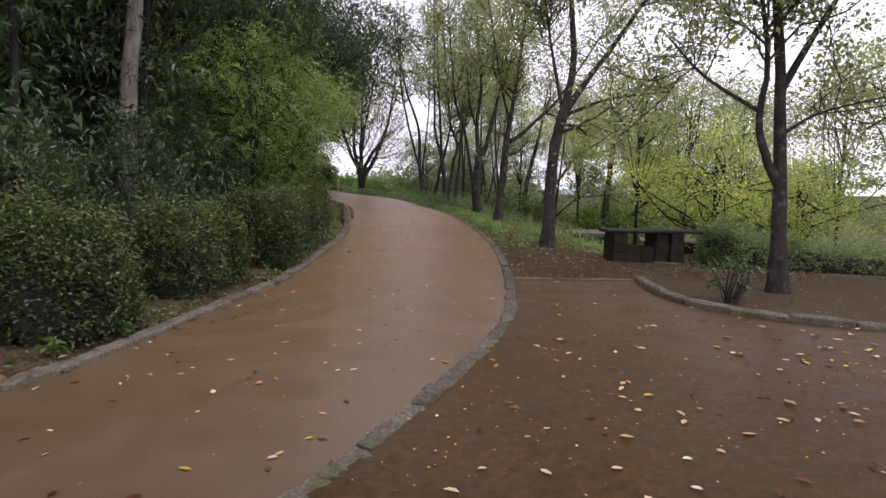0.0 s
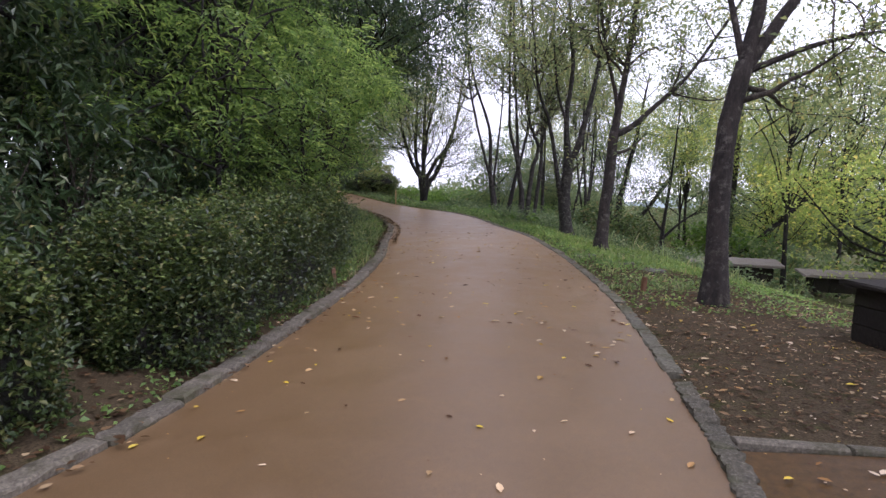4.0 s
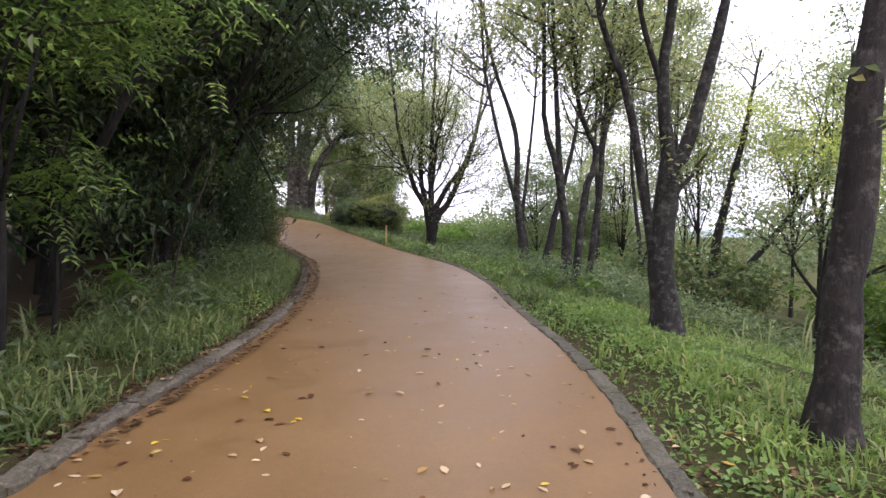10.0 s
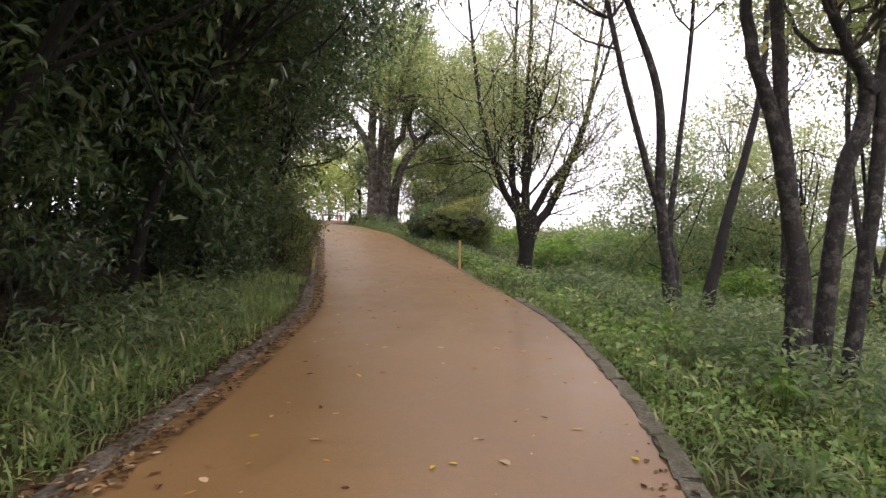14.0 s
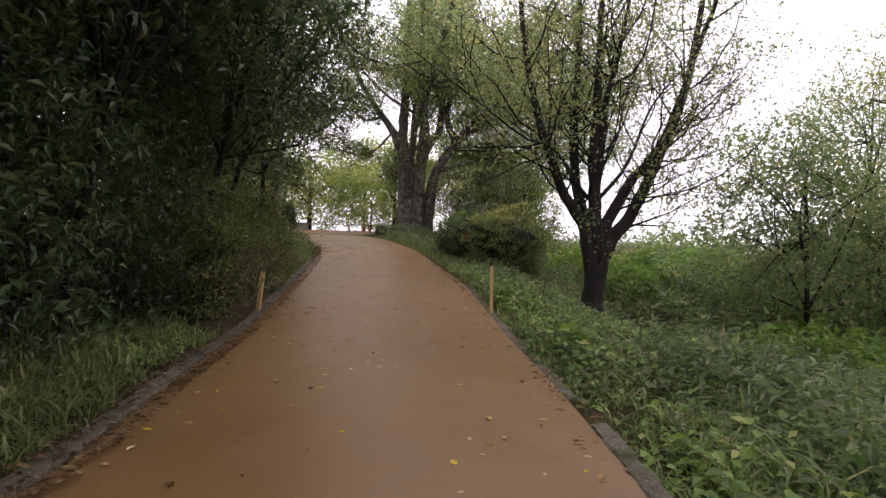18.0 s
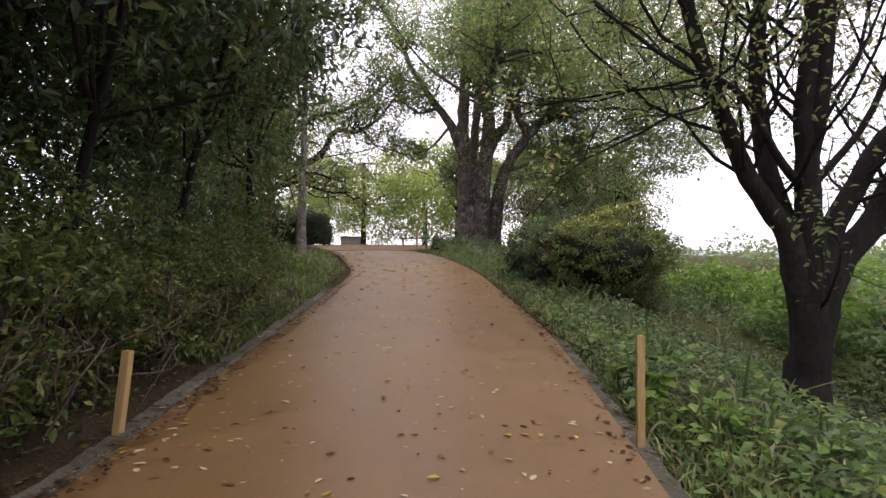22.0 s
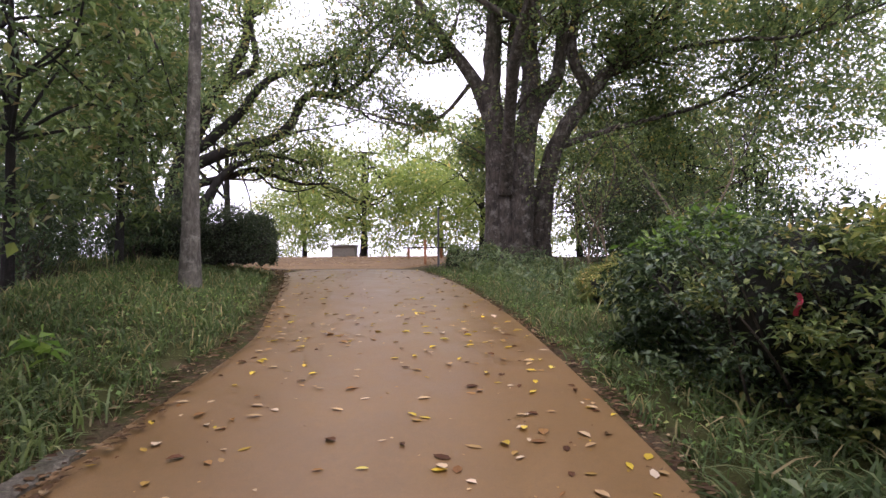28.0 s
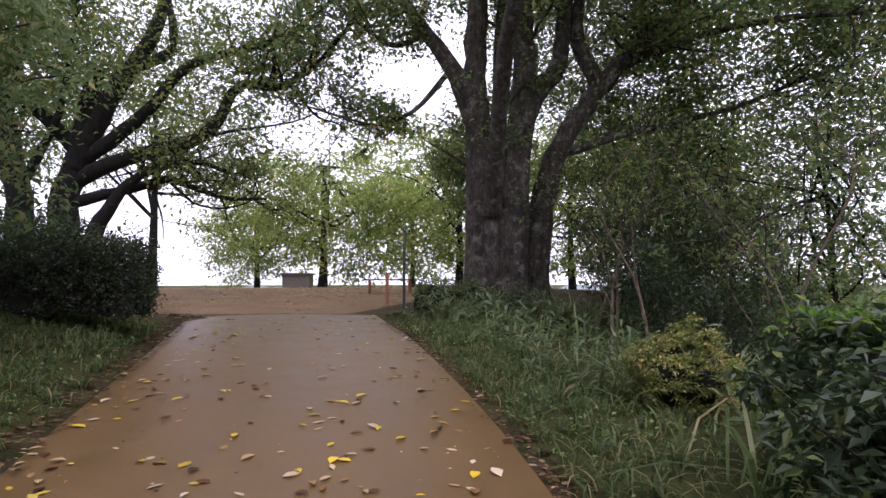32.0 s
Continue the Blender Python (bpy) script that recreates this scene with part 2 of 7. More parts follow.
def make_road(name="red_brown_paving", dim=1.0):
    m, n, l, b = material(name, 0.62)
    p = world_vec(n)
    grain = noise_tex(n, l, 160, 3, 0.7, p)
    mid = noise_tex(n, l, 2.2, 6, 0.65, p)
    wide = noise_tex(n, l, 0.35, 4, 0.55, p)
    col = ramp(n, l, mid.outputs[0], [(0.3, (0.186, 0.109, 0.041)), (0.55, (0.212, 0.126, 0.049)), (0.75, (0.238, 0.144, 0.058))]).outputs[0]
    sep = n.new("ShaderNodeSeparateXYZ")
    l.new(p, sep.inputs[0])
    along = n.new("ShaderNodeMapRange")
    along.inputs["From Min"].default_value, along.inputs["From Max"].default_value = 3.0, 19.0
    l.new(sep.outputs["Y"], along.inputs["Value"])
    # start of the path: greyer paving, with the shade there darkened into it
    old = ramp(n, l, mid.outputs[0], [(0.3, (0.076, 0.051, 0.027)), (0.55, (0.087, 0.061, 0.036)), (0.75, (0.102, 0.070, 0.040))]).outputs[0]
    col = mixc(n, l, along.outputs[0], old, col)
    upper = n.new("ShaderNodeMapRange")
    upper.inputs["From Min"].default_value, upper.inputs["From Max"].default_value = 36.0, 46.0
    l.new(sep.outputs["Y"], upper.inputs["Value"])
    # upper path: duller brown, with the trees' shade put into the colour
    shaded_upper = ramp(n, l, mid.outputs[0], [(0.3, (0.108, 0.064, 0.020)), (0.55, (0.131, 0.078, 0.025)), (0.75, (0.155, 0.094, 0.032))]).outputs[0]
    col = mixc(n, l, upper.outputs[0], col, shaded_upper)
    col = mixc(n, l, 0.3, col, ramp(n, l, wide.outputs[0], [(0.35, (0.78, 0.72, 0.66)), (0.65, (1.15, 1.18, 1.2))]).outputs[0], "MULTIPLY")
    col = mixc(n, l, 0.5, col, ramp(n, l, grain.outputs[0], [(0.3, (0.55, 0.52, 0.5)), (0.7, (1.45, 1.45, 1.45))]).outputs[0], "MULTIPLY")
    blot = noise_tex(n, l, 17, 7, 0.72, p)
    col = mixc(n, l, 0.16 if dim == 1 else 0.9, col, ramp(n, l, blot.outputs[0], [(0.34, (0.62, 0.62, 0.6)), (0.5, (0.98, 0.98, 0.98)), (0.66, (1.42, 1.40, 1.34))]).outputs[0], "MULTIPLY")
    b.inputs["Specular IOR Level"].default_value = 0.5 if dim == 1 else 0.1
    if dim < 1:
        col = mixc(n, l, 1.0, col, (dim * 1.10, dim * 0.97, dim * 0.64), "MULTIPLY")
    l.new(col, b.inputs["Base Color"])
    l.new(ramp(n, l, mid.outputs[0], [(0.3, (0.34, 0.34, 0.34)), (0.7, (0.47, 0.47, 0.47))]).outputs[0], b.inputs["Roughness"])
    bump(n, l, b, grain.outputs[0], 0.2, 0.003)
    return m


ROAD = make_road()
# the road paving at less than half brightness, shifted towards brown
COURT = make_road("dark_brown_paving", 0.46)


def make_plaza():
    m, n, l, b = material("ochre_trodden_ground", 0.9)
    p = world_vec(n)
    fine, wide = noise_tex(n, l, 55, 7, 0.7, p), noise_tex(n, l, 1.1, 5, 0.6, p)
    col = ramp(n, l, fine.outputs[0], [(0.3, (0.125, 0.074, 0.031)), (0.55, (0.235, 0.148, 0.066)), (0.75, (0.35, 0.245, 0.12))]).outputs[0]
    col = mixc(n, l, 0.6, col, ramp(n, l, wide.outputs[0], [(0.35, (0.7, 0.62, 0.5)), (0.65, (1.2, 1.2, 1.15))]).outputs[0], "MULTIPLY")
    l.new(col, b.inputs["Base Color"])
    bump(n, l, b, fine.outputs[0], 0.6, 0.015)
    return m


PLAZA = make_plaza()


def make_ground():
    """Soil and low growth; the attribute soil says how bare it is."""
    m, n, l, b = material("ground_soil_and_moss", 0.95)
    p = world_vec(n)
    at = n.new("ShaderNodeAttribute")
    at.attribute_name = "soil"
    fine, mid = noise_tex(n, l, 60, 8, 0.7, p), noise_tex(n, l, 5, 6, 0.65, p)
    soil = ramp(n, l, fine.outputs[0], [(0.3, (0.034, 0.026, 0.015)), (0.5, (0.080, 0.060, 0.034)), (0.64, (0.125, 0.096, 0.055)), (0.8, (0.21, 0.165, 0.10))]).outputs[0]
    green = ramp(n, l, fine.outputs[0], [(0.3, (0.030, 0.030, 0.011)), (0.55, (0.060, 0.066, 0.020)), (0.75, (0.105, 0.105, 0.036))]).outputs[0]
    k = n.new("ShaderNodeMath")
    k.operation = "ADD"
    l.new(mid.outputs[0], k.inputs[0])
    l.new(at.outputs["Fac"], k.inputs[1])
    kk = ramp(n, l, k.outputs[0], [(0.75, (0, 0, 0)), (0.95, (1, 1, 1))]).outputs[0]
    l.new(mixc(n, l, kk, green, soil), b.inputs["Base Color"])
    b.inputs["Specular IOR Level"].default_value = 0.12
    bump(n, l, b, fine.outputs[0], 0.8, 0.03)
    return m


GROUND = make_ground()


def stone_material(name, low, mid_, high, moss=(0.05, 0.07, 0.03), rough=0.85):
    m, n, l, b = material(name, rough)
    p = world_vec(n)
    info = n.new("ShaderNodeObjectInfo")
    fine, wide = noise_tex(n, l, 45, 8, 0.7, p), noise_tex(n, l, 4, 5, 0.6, p)
    col = ramp(n, l, fine.outputs[0], [(0.3, low), (0.55, mid_), (0.75, high)]).outputs[0]
    col = mixc(n, l, 0.6, col, ramp(n, l, info.outputs["Random"], [(0.0, (0.7, 0.7, 0.7)), (1.0, (1.25, 1.22, 1.18))]).outputs[0], "MULTIPLY")
    k = ramp(n, l, wide.outputs[0], [(0.5, (0, 0, 0)), (0.68, (0.8, 0.8, 0.8))]).outputs[0]
    l.new(mixc(n, l, k, col, moss), b.inputs["Base Color"])
    b.inputs["Specular IOR Level"].default_value = 0.25
    bump(n, l, b, fine.outputs[0], 0.7, 0.012)
    return m


KERB = stone_material("kerb_stone", (0.055, 0.050, 0.038), (0.140, 0.125, 0.094), (0.265, 0.24, 0.185), (0.058, 0.058, 0.028))
MOSSY = stone_material("mossy_kerb_stone", (0.055, 0.052, 0.036), (0.130, 0.122, 0.088), (0.24, 0.225, 0.17), (0.062, 0.068, 0.028))
CONCRETE = stone_material("old_concrete", (0.11, 0.10, 0.085), (0.21, 0.19, 0.16), (0.36, 0.33, 0.285), (0.14, 0.12, 0.085))
SETT = stone_material("split_granite", (0.036, 0.033, 0.023), (0.105, 0.096, 0.070), (0.27, 0.25, 0.19), (0.060, 0.062, 0.030))
STEPSTONE = stone_material("grey_slab_stone", (0.075, 0.070, 0.060), (0.135, 0.125, 0.108), (0.22, 0.205, 0.18), (0.085, 0.08, 0.05))
DARKSTONE = stone_material("dark_stone", (0.010, 0.008, 0.006), (0.026, 0.022, 0.017), (0.060, 0.050, 0.038), (0.024, 0.026, 0.013))


def make_wood(name, a, c):
    m, n, l, b = material(name, 0.6)
    tc = n.new("ShaderNodeTexCoord")
    mp = n.new("ShaderNodeMapping")
    mp.inputs["Scale"].default_value = (1, 1, 0.08)
    l.new(tc.outputs["Object"], mp.inputs[0])
    g = noise_tex(n, l, 60, 6, 0.6, mp.outputs[0])
    l.new(ramp(n, l, g.outputs[0], [(0.3, a), (0.7, c)]).outputs[0], b.inputs["Base Color"])
    bump(n, l, b, g.outputs[0], 0.3, 0.004)
    return m


POST_WOOD = make_wood("yellow_post_wood", (0.36, 0.24, 0.09), (0.52, 0.37, 0.16))
STUB_WOOD = make_wood("brown_stub_wood", (0.10, 0.05, 0.025), (0.20, 0.10, 0.05))
DARK_WOOD = make_wood("dark_wood", (0.03, 0.022, 0.016), (0.07, 0.05, 0.04))
ORANGE_WOOD = make_wood("orange_wood", (0.30, 0.13, 0.05), (0.42, 0.20, 0.09))


def plain(name, col, rough=0.5, metal=0.0):
    m, n, l, b = material(name, rough)
    t = noise_tex(n, l, 12, 5, 0.6, world_vec(n))
    l.new(ramp(n, l, t.outputs[0], [(0.3, tuple(c * 0.75 for c in col)), (0.7, tuple(c * 1.15 for c in col))]).outputs[0], b.inputs["Base Color"])
    b.inputs["Metallic"].default_value = metal
    return m


GREY_BOX = plain("grey_painted_metal", (0.16, 0.15, 0.125), 0.6)
STEEL = plain("dull_steel", (0.10, 0.10, 0.10), 0.5, 0.6)
RED_TAPE = plain("red_tape", (0.38, 0.025, 0.05), 0.45)
# hill green washed out with the air's haze, as a flat colour
HILL = plain("far_hill_haze", (0.24, 0.30, 0.29), 0.95)


# ---- mesh helpers ----
def np_mesh(name, verts, faces, smooth=False):
    verts, faces = np.asarray(verts, np.float32), np.asarray(faces, np.int32)
    me = bpy.data.meshes.new(name)
    k = faces.shape[1]
    me.vertices.add(len(verts))
    me.vertices.foreach_set("co", verts.ravel())
    me.loops.add(faces.size)
    me.loops.foreach_set("vertex_index", faces.ravel())
    me.polygons.add(len(faces))
    me.polygons.foreach_set("loop_start", np.arange(0, faces.size, k, dtype=np.int32))
    me.polygons.foreach_set("use_smooth", np.full(len(faces), smooth))
    me.update(calc_edges=True)
    return me


def part(name, mesh, mat, parent=None, label="", smooth=False):
    """Links a bmesh or a mesh as one object under a thing or a part."""
    if isinstance(mesh, bmesh.types.BMesh):
        me = bpy.data.meshes.new(name)
        for f in mesh.faces:
            f.smooth = smooth
        mesh.to_mesh(me)
        mesh.free()
        mesh = me
    if mat and not mesh.materials:
        mesh.materials.append(mat)
    ob = new(name, mesh)
    ob.parent = parent
    return tagged(ob, label)


def thing(name, at, label, category, group="", kind=""):
    ob = new(name)
    ob.location = at
    ob.empty_display_size = 0.2
    return tagged(ob, label, category, group, kind)


def join(pieces):
    """Vertices and faces of several pieces, as one."""
    vs, fs, k = [], [], 0
    for v, f in pieces:
        vs.append(v)
        fs.append(np.asarray(f) + k)
        k += len(v)
    return np.concatenate(vs), np.concatenate(fs)


def tube(points, radii, sides=8, rng=None, rough=0.0):
    """A bent, tapered tube through points."""
    p = np.asarray(points, float)
    r = np.broadcast_to(np.asarray(radii, float), (len(p),))
    p, r = np.vstack([p, p[-1] + (p[-1] - p[-2]) * 0.06]), np.r_[r, r[-1] * 0.15]
    d = np.gradient(p, axis=0)
    d /= np.linalg.norm(d, axis=1, keepdims=True) + 1e-9
    ref = np.array([0.31, 0.95, 0.05]) if abs(d[0, 2]) > 0.5 else np.array([0.1, 0.2, 0.97])
    a = np.cross(d, ref)
    a /= np.linalg.norm(a, axis=1, keepdims=True) + 1e-9
    b = np.cross(d, a)
    ang = np.arange(sides) * 2 * np.pi / sides
    ring = a[:, None] * np.cos(ang)[None, :, None] + b[:, None] * np.sin(ang)[None, :, None]
    rr = r[:, None] * np.ones(sides)
    if rng is not None and rough:
        rr = rr * (1 + rough * rng.normal(size=rr.shape))
    v = (p[:, None] + ring * rr[..., None]).reshape(-1, 3)
    i = np.arange(len(p) - 1)[:, None] * sides
    j = np.arange(sides)
    f = np.stack([i + j, i + (j + 1) % sides, i + sides + (j + 1) % sides, i + sides + j], -1).reshape(-1, 4)
    return v, f


def spline(points, n):
    """Points evenly along a smooth curve through the given ones."""
    p = np.asarray(points, float)
    if len(p) == 2:
        return p[0] + (p[1] - p[0]) * np.linspace(0, 1, n)[:, None]
    q = np.vstack([2 * p[0] - p[1], p, 2 * p[-1] - p[-2]])
    u = np.linspace(0, len(p) - 1 - 1e-6, n)
    k = u.astype(int)
    t = (u - k)[:, None]
    a, b, c, d = q[k], q[k + 1], q[k + 2], q[k + 3]
    return 0.5 * (2 * b + (c - a) * t + (2 * a - 5 * b + 4 * c - d) * t**2 + (3 * b - a - 3 * c + d) * t**3)


def leaf_blades(rng, at, length, width, droop=0.2, spread=0.5, fold=0.12, along=None):
    """One folded four-cornered leaf at each place."""
    n = len(at)
    az = rng.uniform(0, 2 * np.pi, n)
    el = rng.normal(-droop, spread, n)
    d = np.stack([np.cos(az) * np.cos(el), np.sin(az) * np.cos(el), np.sin(el)], 1)
    if along is not None:
        d = d * 0.7 + along
        d /= np.linalg.norm(d, axis=1, keepdims=True) + 1e-9
    tilt = rng.normal(size=(n, 3)) * 0.45 + np.array([0, 0, 1.0])
    s = np.cross(d, tilt)
    s /= np.linalg.norm(s, axis=1, keepdims=True) + 1e-9
    up = np.cross(s, d)
    size = rng.uniform(0.65, 1.3, (n, 1))
    ln, wd = length * size, width * size * rng.uniform(0.8, 1.2, (n, 1))
    side = at + d * ln * 0.45 + up * ln * fold
    tip = at + d * ln - np.array([0, 0, 1.0]) * ln * 0.08
    v = np.stack([at, side - s * wd / 2, tip, side + s * wd / 2], 1).reshape(-1, 3)
    return v, np.arange(4 * n).reshape(-1, 4)


def frond_blades(rng, at, count=6, length=0.44, leaflet=0.10, width=0.034):
    """Feathered leaves: pairs of leaflets along a drooping stalk from each place."""
    n = len(at)
    az = rng.uniform(0, 2 * np.pi, n)
    el = rng.normal(-0.15, 0.3, n)
    d = np.stack([np.cos(az) * np.cos(el), np.sin(az) * np.cos(el), np.sin(el)], 1)
    s = np.cross(d, rng.normal(size=(n, 3)) * 0.25 + np.array([0, 0, 1.0]))
    s /= np.linalg.norm(s, axis=1, keepdims=True)
    vs = []
    for k in range(count):
        u = (k + 1) / count
        foot = at + d * length * u - np.array([0, 0, 1.0]) * length * 0.35 * u**2
        for side in (-1, 1):
            out_ = s * side * 0.85 + d * 0.5 + rng.normal(size=(n, 3)) * 0.12
            out_ /= np.linalg.norm(out_, axis=1, keepdims=True)
            across = np.cross(out_, np.cross(s, d))
            across /= np.linalg.norm(across, axis=1, keepdims=True) + 1e-9
            ln = leaflet * rng.uniform(0.75, 1.2, (n, 1))
            m = foot + out_ * ln * 0.45
            tip = foot + out_ * ln - np.array([0, 0, 0.25]) * ln
            vs.append(np.stack([foot, m - across * width / 2, tip, m + across * width / 2], 1))
    v = np.concatenate(vs).reshape(-1, 3)
    return v, np.arange(len(v)).reshape(-1, 4)


# ---- plan of the path: left edge, right edge, height ----
STATIONS = [
    (-9.16, 0.56, -6.58, -1.82, -0.60), (-6.95, 2.55, -4.57, 0.38, -0.60), (-5.14, 4.34, -2.87, 2.58, -0.60), (-3.99, 5.80, -1.68, 4.26, -0.60),
    (-3.62, 7.07, -0.92, 5.74, -0.58), (-3.35, 8.85, -0.20, 7.53, -0.56), (-3.03, 10.54, 0.18, 9.34, -0.50), (-2.88, 13.00, 0.42, 11.91, -0.38),
    (-2.83, 15.00, 0.50, 14.50, -0.26), (-2.94, 17.30, 0.37, 17.39, -0.12), (-3.26, 19.21, 0.20, 18.99, -0.04), (-3.62, 22.01, -0.12, 21.30, 0.08),
    (-4.07, 24.01, -0.85, 24.20, 0.20), (-4.82, 26.21, -1.42, 26.59, 0.32), (-6.07, 29.21, -2.39, 29.26, 0.46), (-7.17, 31.02, -3.82, 32.14, 0.56),
    (-8.67, 33.52, -5.04, 34.26, 0.66), (-9.65, 35.03, -6.42, 36.78, 0.80), (-11.11, 37.36, -7.92, 39.26, 1.03), (-13.00, 40.36, -9.97, 41.95, 1.38),
    (-14.52, 42.66, -11.44, 43.72, 1.66), (-16.00, 44.13, -13.22, 45.86, 1.87), (-18.50, 46.45, -15.82, 48.46, 2.16), (-21.28, 48.74, -18.44, 50.87, 2.33),
]
ST = np.array(STATIONS)
LEFT = spline(ST[:, [0, 1, 4]], 12 * len(ST))
RIGHT = spline(ST[:, [2, 3, 4]], 12 * len(ST))
MID = (LEFT + RIGHT) / 2
END = MID[-1]
AHEAD = np.array([-0.62, 0.785])
TAIL = np.array([[END[0] + AHEAD[0] * d, END[1] + AHEAD[1] * d, z] for d, z in ((4, 2.56), (8, 2.74), (11, 2.78), (16, 2.7), (26, 2.2))])
LINE = np.vstack([MID, TAIL])
HALF = np.r_[np.linalg.norm((RIGHT - LEFT)[:, :2], axis=1) / 2, [3.0, 6.0, 8.0, 8.0, 8.0]]


def off_path(x, y):
    """Nearest point of the middle line: its height, the distance beyond the edge (minus: on the path), the side (+ right) and how far along."""
    x, y = np.atleast_1d(np.asarray(x, float)), np.atleast_1d(np.asarray(y, float))
    best = np.full(x.shape, 1e9)
    z, side, half, run = np.zeros(x.shape), np.zeros(x.shape), np.ones(x.shape), np.zeros(x.shape)
    pts = np.vstack([LINE[:-5:4], LINE[-6:]])
    hs = np.r_[HALF[:-5:4], HALF[-6:]]
    for k in range(len(pts) - 1):
        a, b = pts[k], pts[k + 1]
        d = b - a
        l2 = d[0] ** 2 + d[1] ** 2
        if l2 < 1e-9:
            continue
        u = np.clip(((x - a[0]) * d[0] + (y - a[1]) * d[1]) / l2, 0, 1)
        q = (x - a[0] - u * d[0]) ** 2 + (y - a[1] - u * d[1]) ** 2
        m = q < best
        best[m] = q[m]
        z[m] = (a[2] + u * d[2])[m]
        side[m] = np.sign((x - a[0]) * d[1] - (y - a[1]) * d[0])[m]
        half[m] = (hs[k] + u * (hs[k + 1] - hs[k]))[m]
        run[m] = (a[1] + u * d[1])[m]
    return z, np.sqrt(best) - half, side, run


def smooth(a, b, v):
    t = np.clip((v - a) / (b - a), 0, 1)
    return t * t * (3 - 2 * t)


def ground_z(x, y):
    """Height of the ground sheet."""
    x, y = np.atleast_1d(np.asarray(x, float)), np.atleast_1d(np.asarray(y, float))
    z, d, side, run = off_path(x, y)
    d = np.maximum(d, 0)
    right = side > 0
    # the flat forecourt beside the start
    flat = right * (1 - smooth(11.0, 16.0, run))
    near = np.minimum(d, 8)
    near = 0.09 * near + 0.012 * near**2
    deep = np.clip(d - 8, 0, 60) * 0.16
    near = near + 0.085 * np.clip(d - 1.5, 0, 5) * smooth(16, 19, run) * (1 - smooth(26, 30, run))
    near = near + 0.22 * np.clip(d - 1, 0, 6) * smooth(33, 36, run) * (1 - smooth(38.5, 41.5, run))
    drop = (near * (1 - flat) + deep * (1 - 0.6 * flat)) * right
    level = np.where(flat > 0, (-0.46 - z) * flat * smooth(0, 5, d), 0)
    rise = np.minimum(d, 9) * 0.05 * (~right) * (1 - smooth(38, 44, run)) - np.clip(d - 12, 0, 60) * 0.05 * (~right)
    rise = rise + 0.15 * np.minimum(d, 2.4) * (~right) * smooth(39, 43, run) * (1 - smooth(48.5, 51, run))
    crown = 1 - smooth(46, 52, run)
    out = z + level - drop * (0.25 + 0.75 * crown) + rise
    out = out - 0.075 * (1 - smooth(0.16, 0.6, d)) * (1 - smooth(48.8, 49.8, run)) * np.where(right & (run < 11.8), 0, 1)
    lump = 0.05 * np.sin(x * 1.3 + 0.7 * y) * np.cos(y * 0.9 - 0.4 * x) + 0.03 * np.sin(2.7 * x + 1.9 * y)
    out = out + lump * smooth(0.3, 2.0, d) * (1 - 0.8 * flat)
    return np.maximum(out, -9.0)


def gz(x, y):
    return float(ground_z(x, y)[0])


def beside(y, d, left=True):
    """A place d metres out from the left or right edge, where that edge is at y; with the ground's height."""
    e = LEFT if left else RIGHT
    k = int(np.argmin(np.abs(e[:, 1] - y)))
    k = min(max(k, 2), len(e) - 3)
    t = e[k + 2] - e[k - 2]
    t = t[:2] / np.linalg.norm(t[:2])
    nrm = np.array([-t[1], t[0]]) if left else np.array([t[1], -t[0]])
    p = e[k, :2] + nrm * d
    return np.array([p[0], p[1], gz(*p)])


# ---- ground sheet ----
def axis_values(lo, hi, step, far):
    inner = np.arange(lo, hi + step / 2, step)
    grow = step * 1.35 ** np.arange(1, 40)
    outer = np.cumsum(grow)
    outer = outer[outer < far]
    return np.r_[(lo - outer)[::-1], inner, hi + outer]


def build_ground():
    gx, gy = axis_values(-32, 14, 0.38, 2500), axis_values(-6, 64, 0.38, 2500)
    X, Y = np.meshgrid(gx, gy, indexing="ij")
    x, y = X.ravel(), Y.ravel()
    z = ground_z(x, y)
    _, d, side, run = off_path(x, y)
    z = z - 0.05 * ((d < 0.1) & (run < 49.5))
    n, m = len(gx), len(gy)
    i, j = np.meshgrid(np.arange(n - 1), np.arange(m - 1), indexing="ij")
    q = (i * m + j).ravel()
    me = np_mesh("ground", np.c_[x, y, z], np.c_[q, q + m, q + m + 1, q + 1], True)
    soil = 0.15 + 0.35 * (side < 0) * smooth(1.2, 2.2, d) * (1 - smooth(36, 42, run)) * (1 - 0.6 * smooth(9, 14, d))
    soil = np.where((side < 0) & (run < 14) & (d < 2.6), 0.55, soil)
    soil = np.where((side > 0) & (run < 13.5), 0.5, soil)
    soil = np.where((side > 0) & (run >= 13.5) & (run < 19), 0.5 - 0.35 * smooth(13.5, 19, run), soil)
    soil = np.where(d < np.where(run > 40, 0.15, 0.35), 0.45, soil)
    soil = np.where((side < 0) & (run > 32.5) & (run < 41.5) & (d < 2.2), 0.6, soil)
    soil = np.where((run > 49.5) & (d < 9), 0.4, soil)
    at = me.attributes.new("soil", "FLOAT", "POINT")
    at.data.foreach_set("value", soil.astype(np.float32))
    g = part("ground", me, GROUND)
    tagged(g, "uneven hillside ground of brown soil and low green growth", "ground", kind="structure")


build_ground()


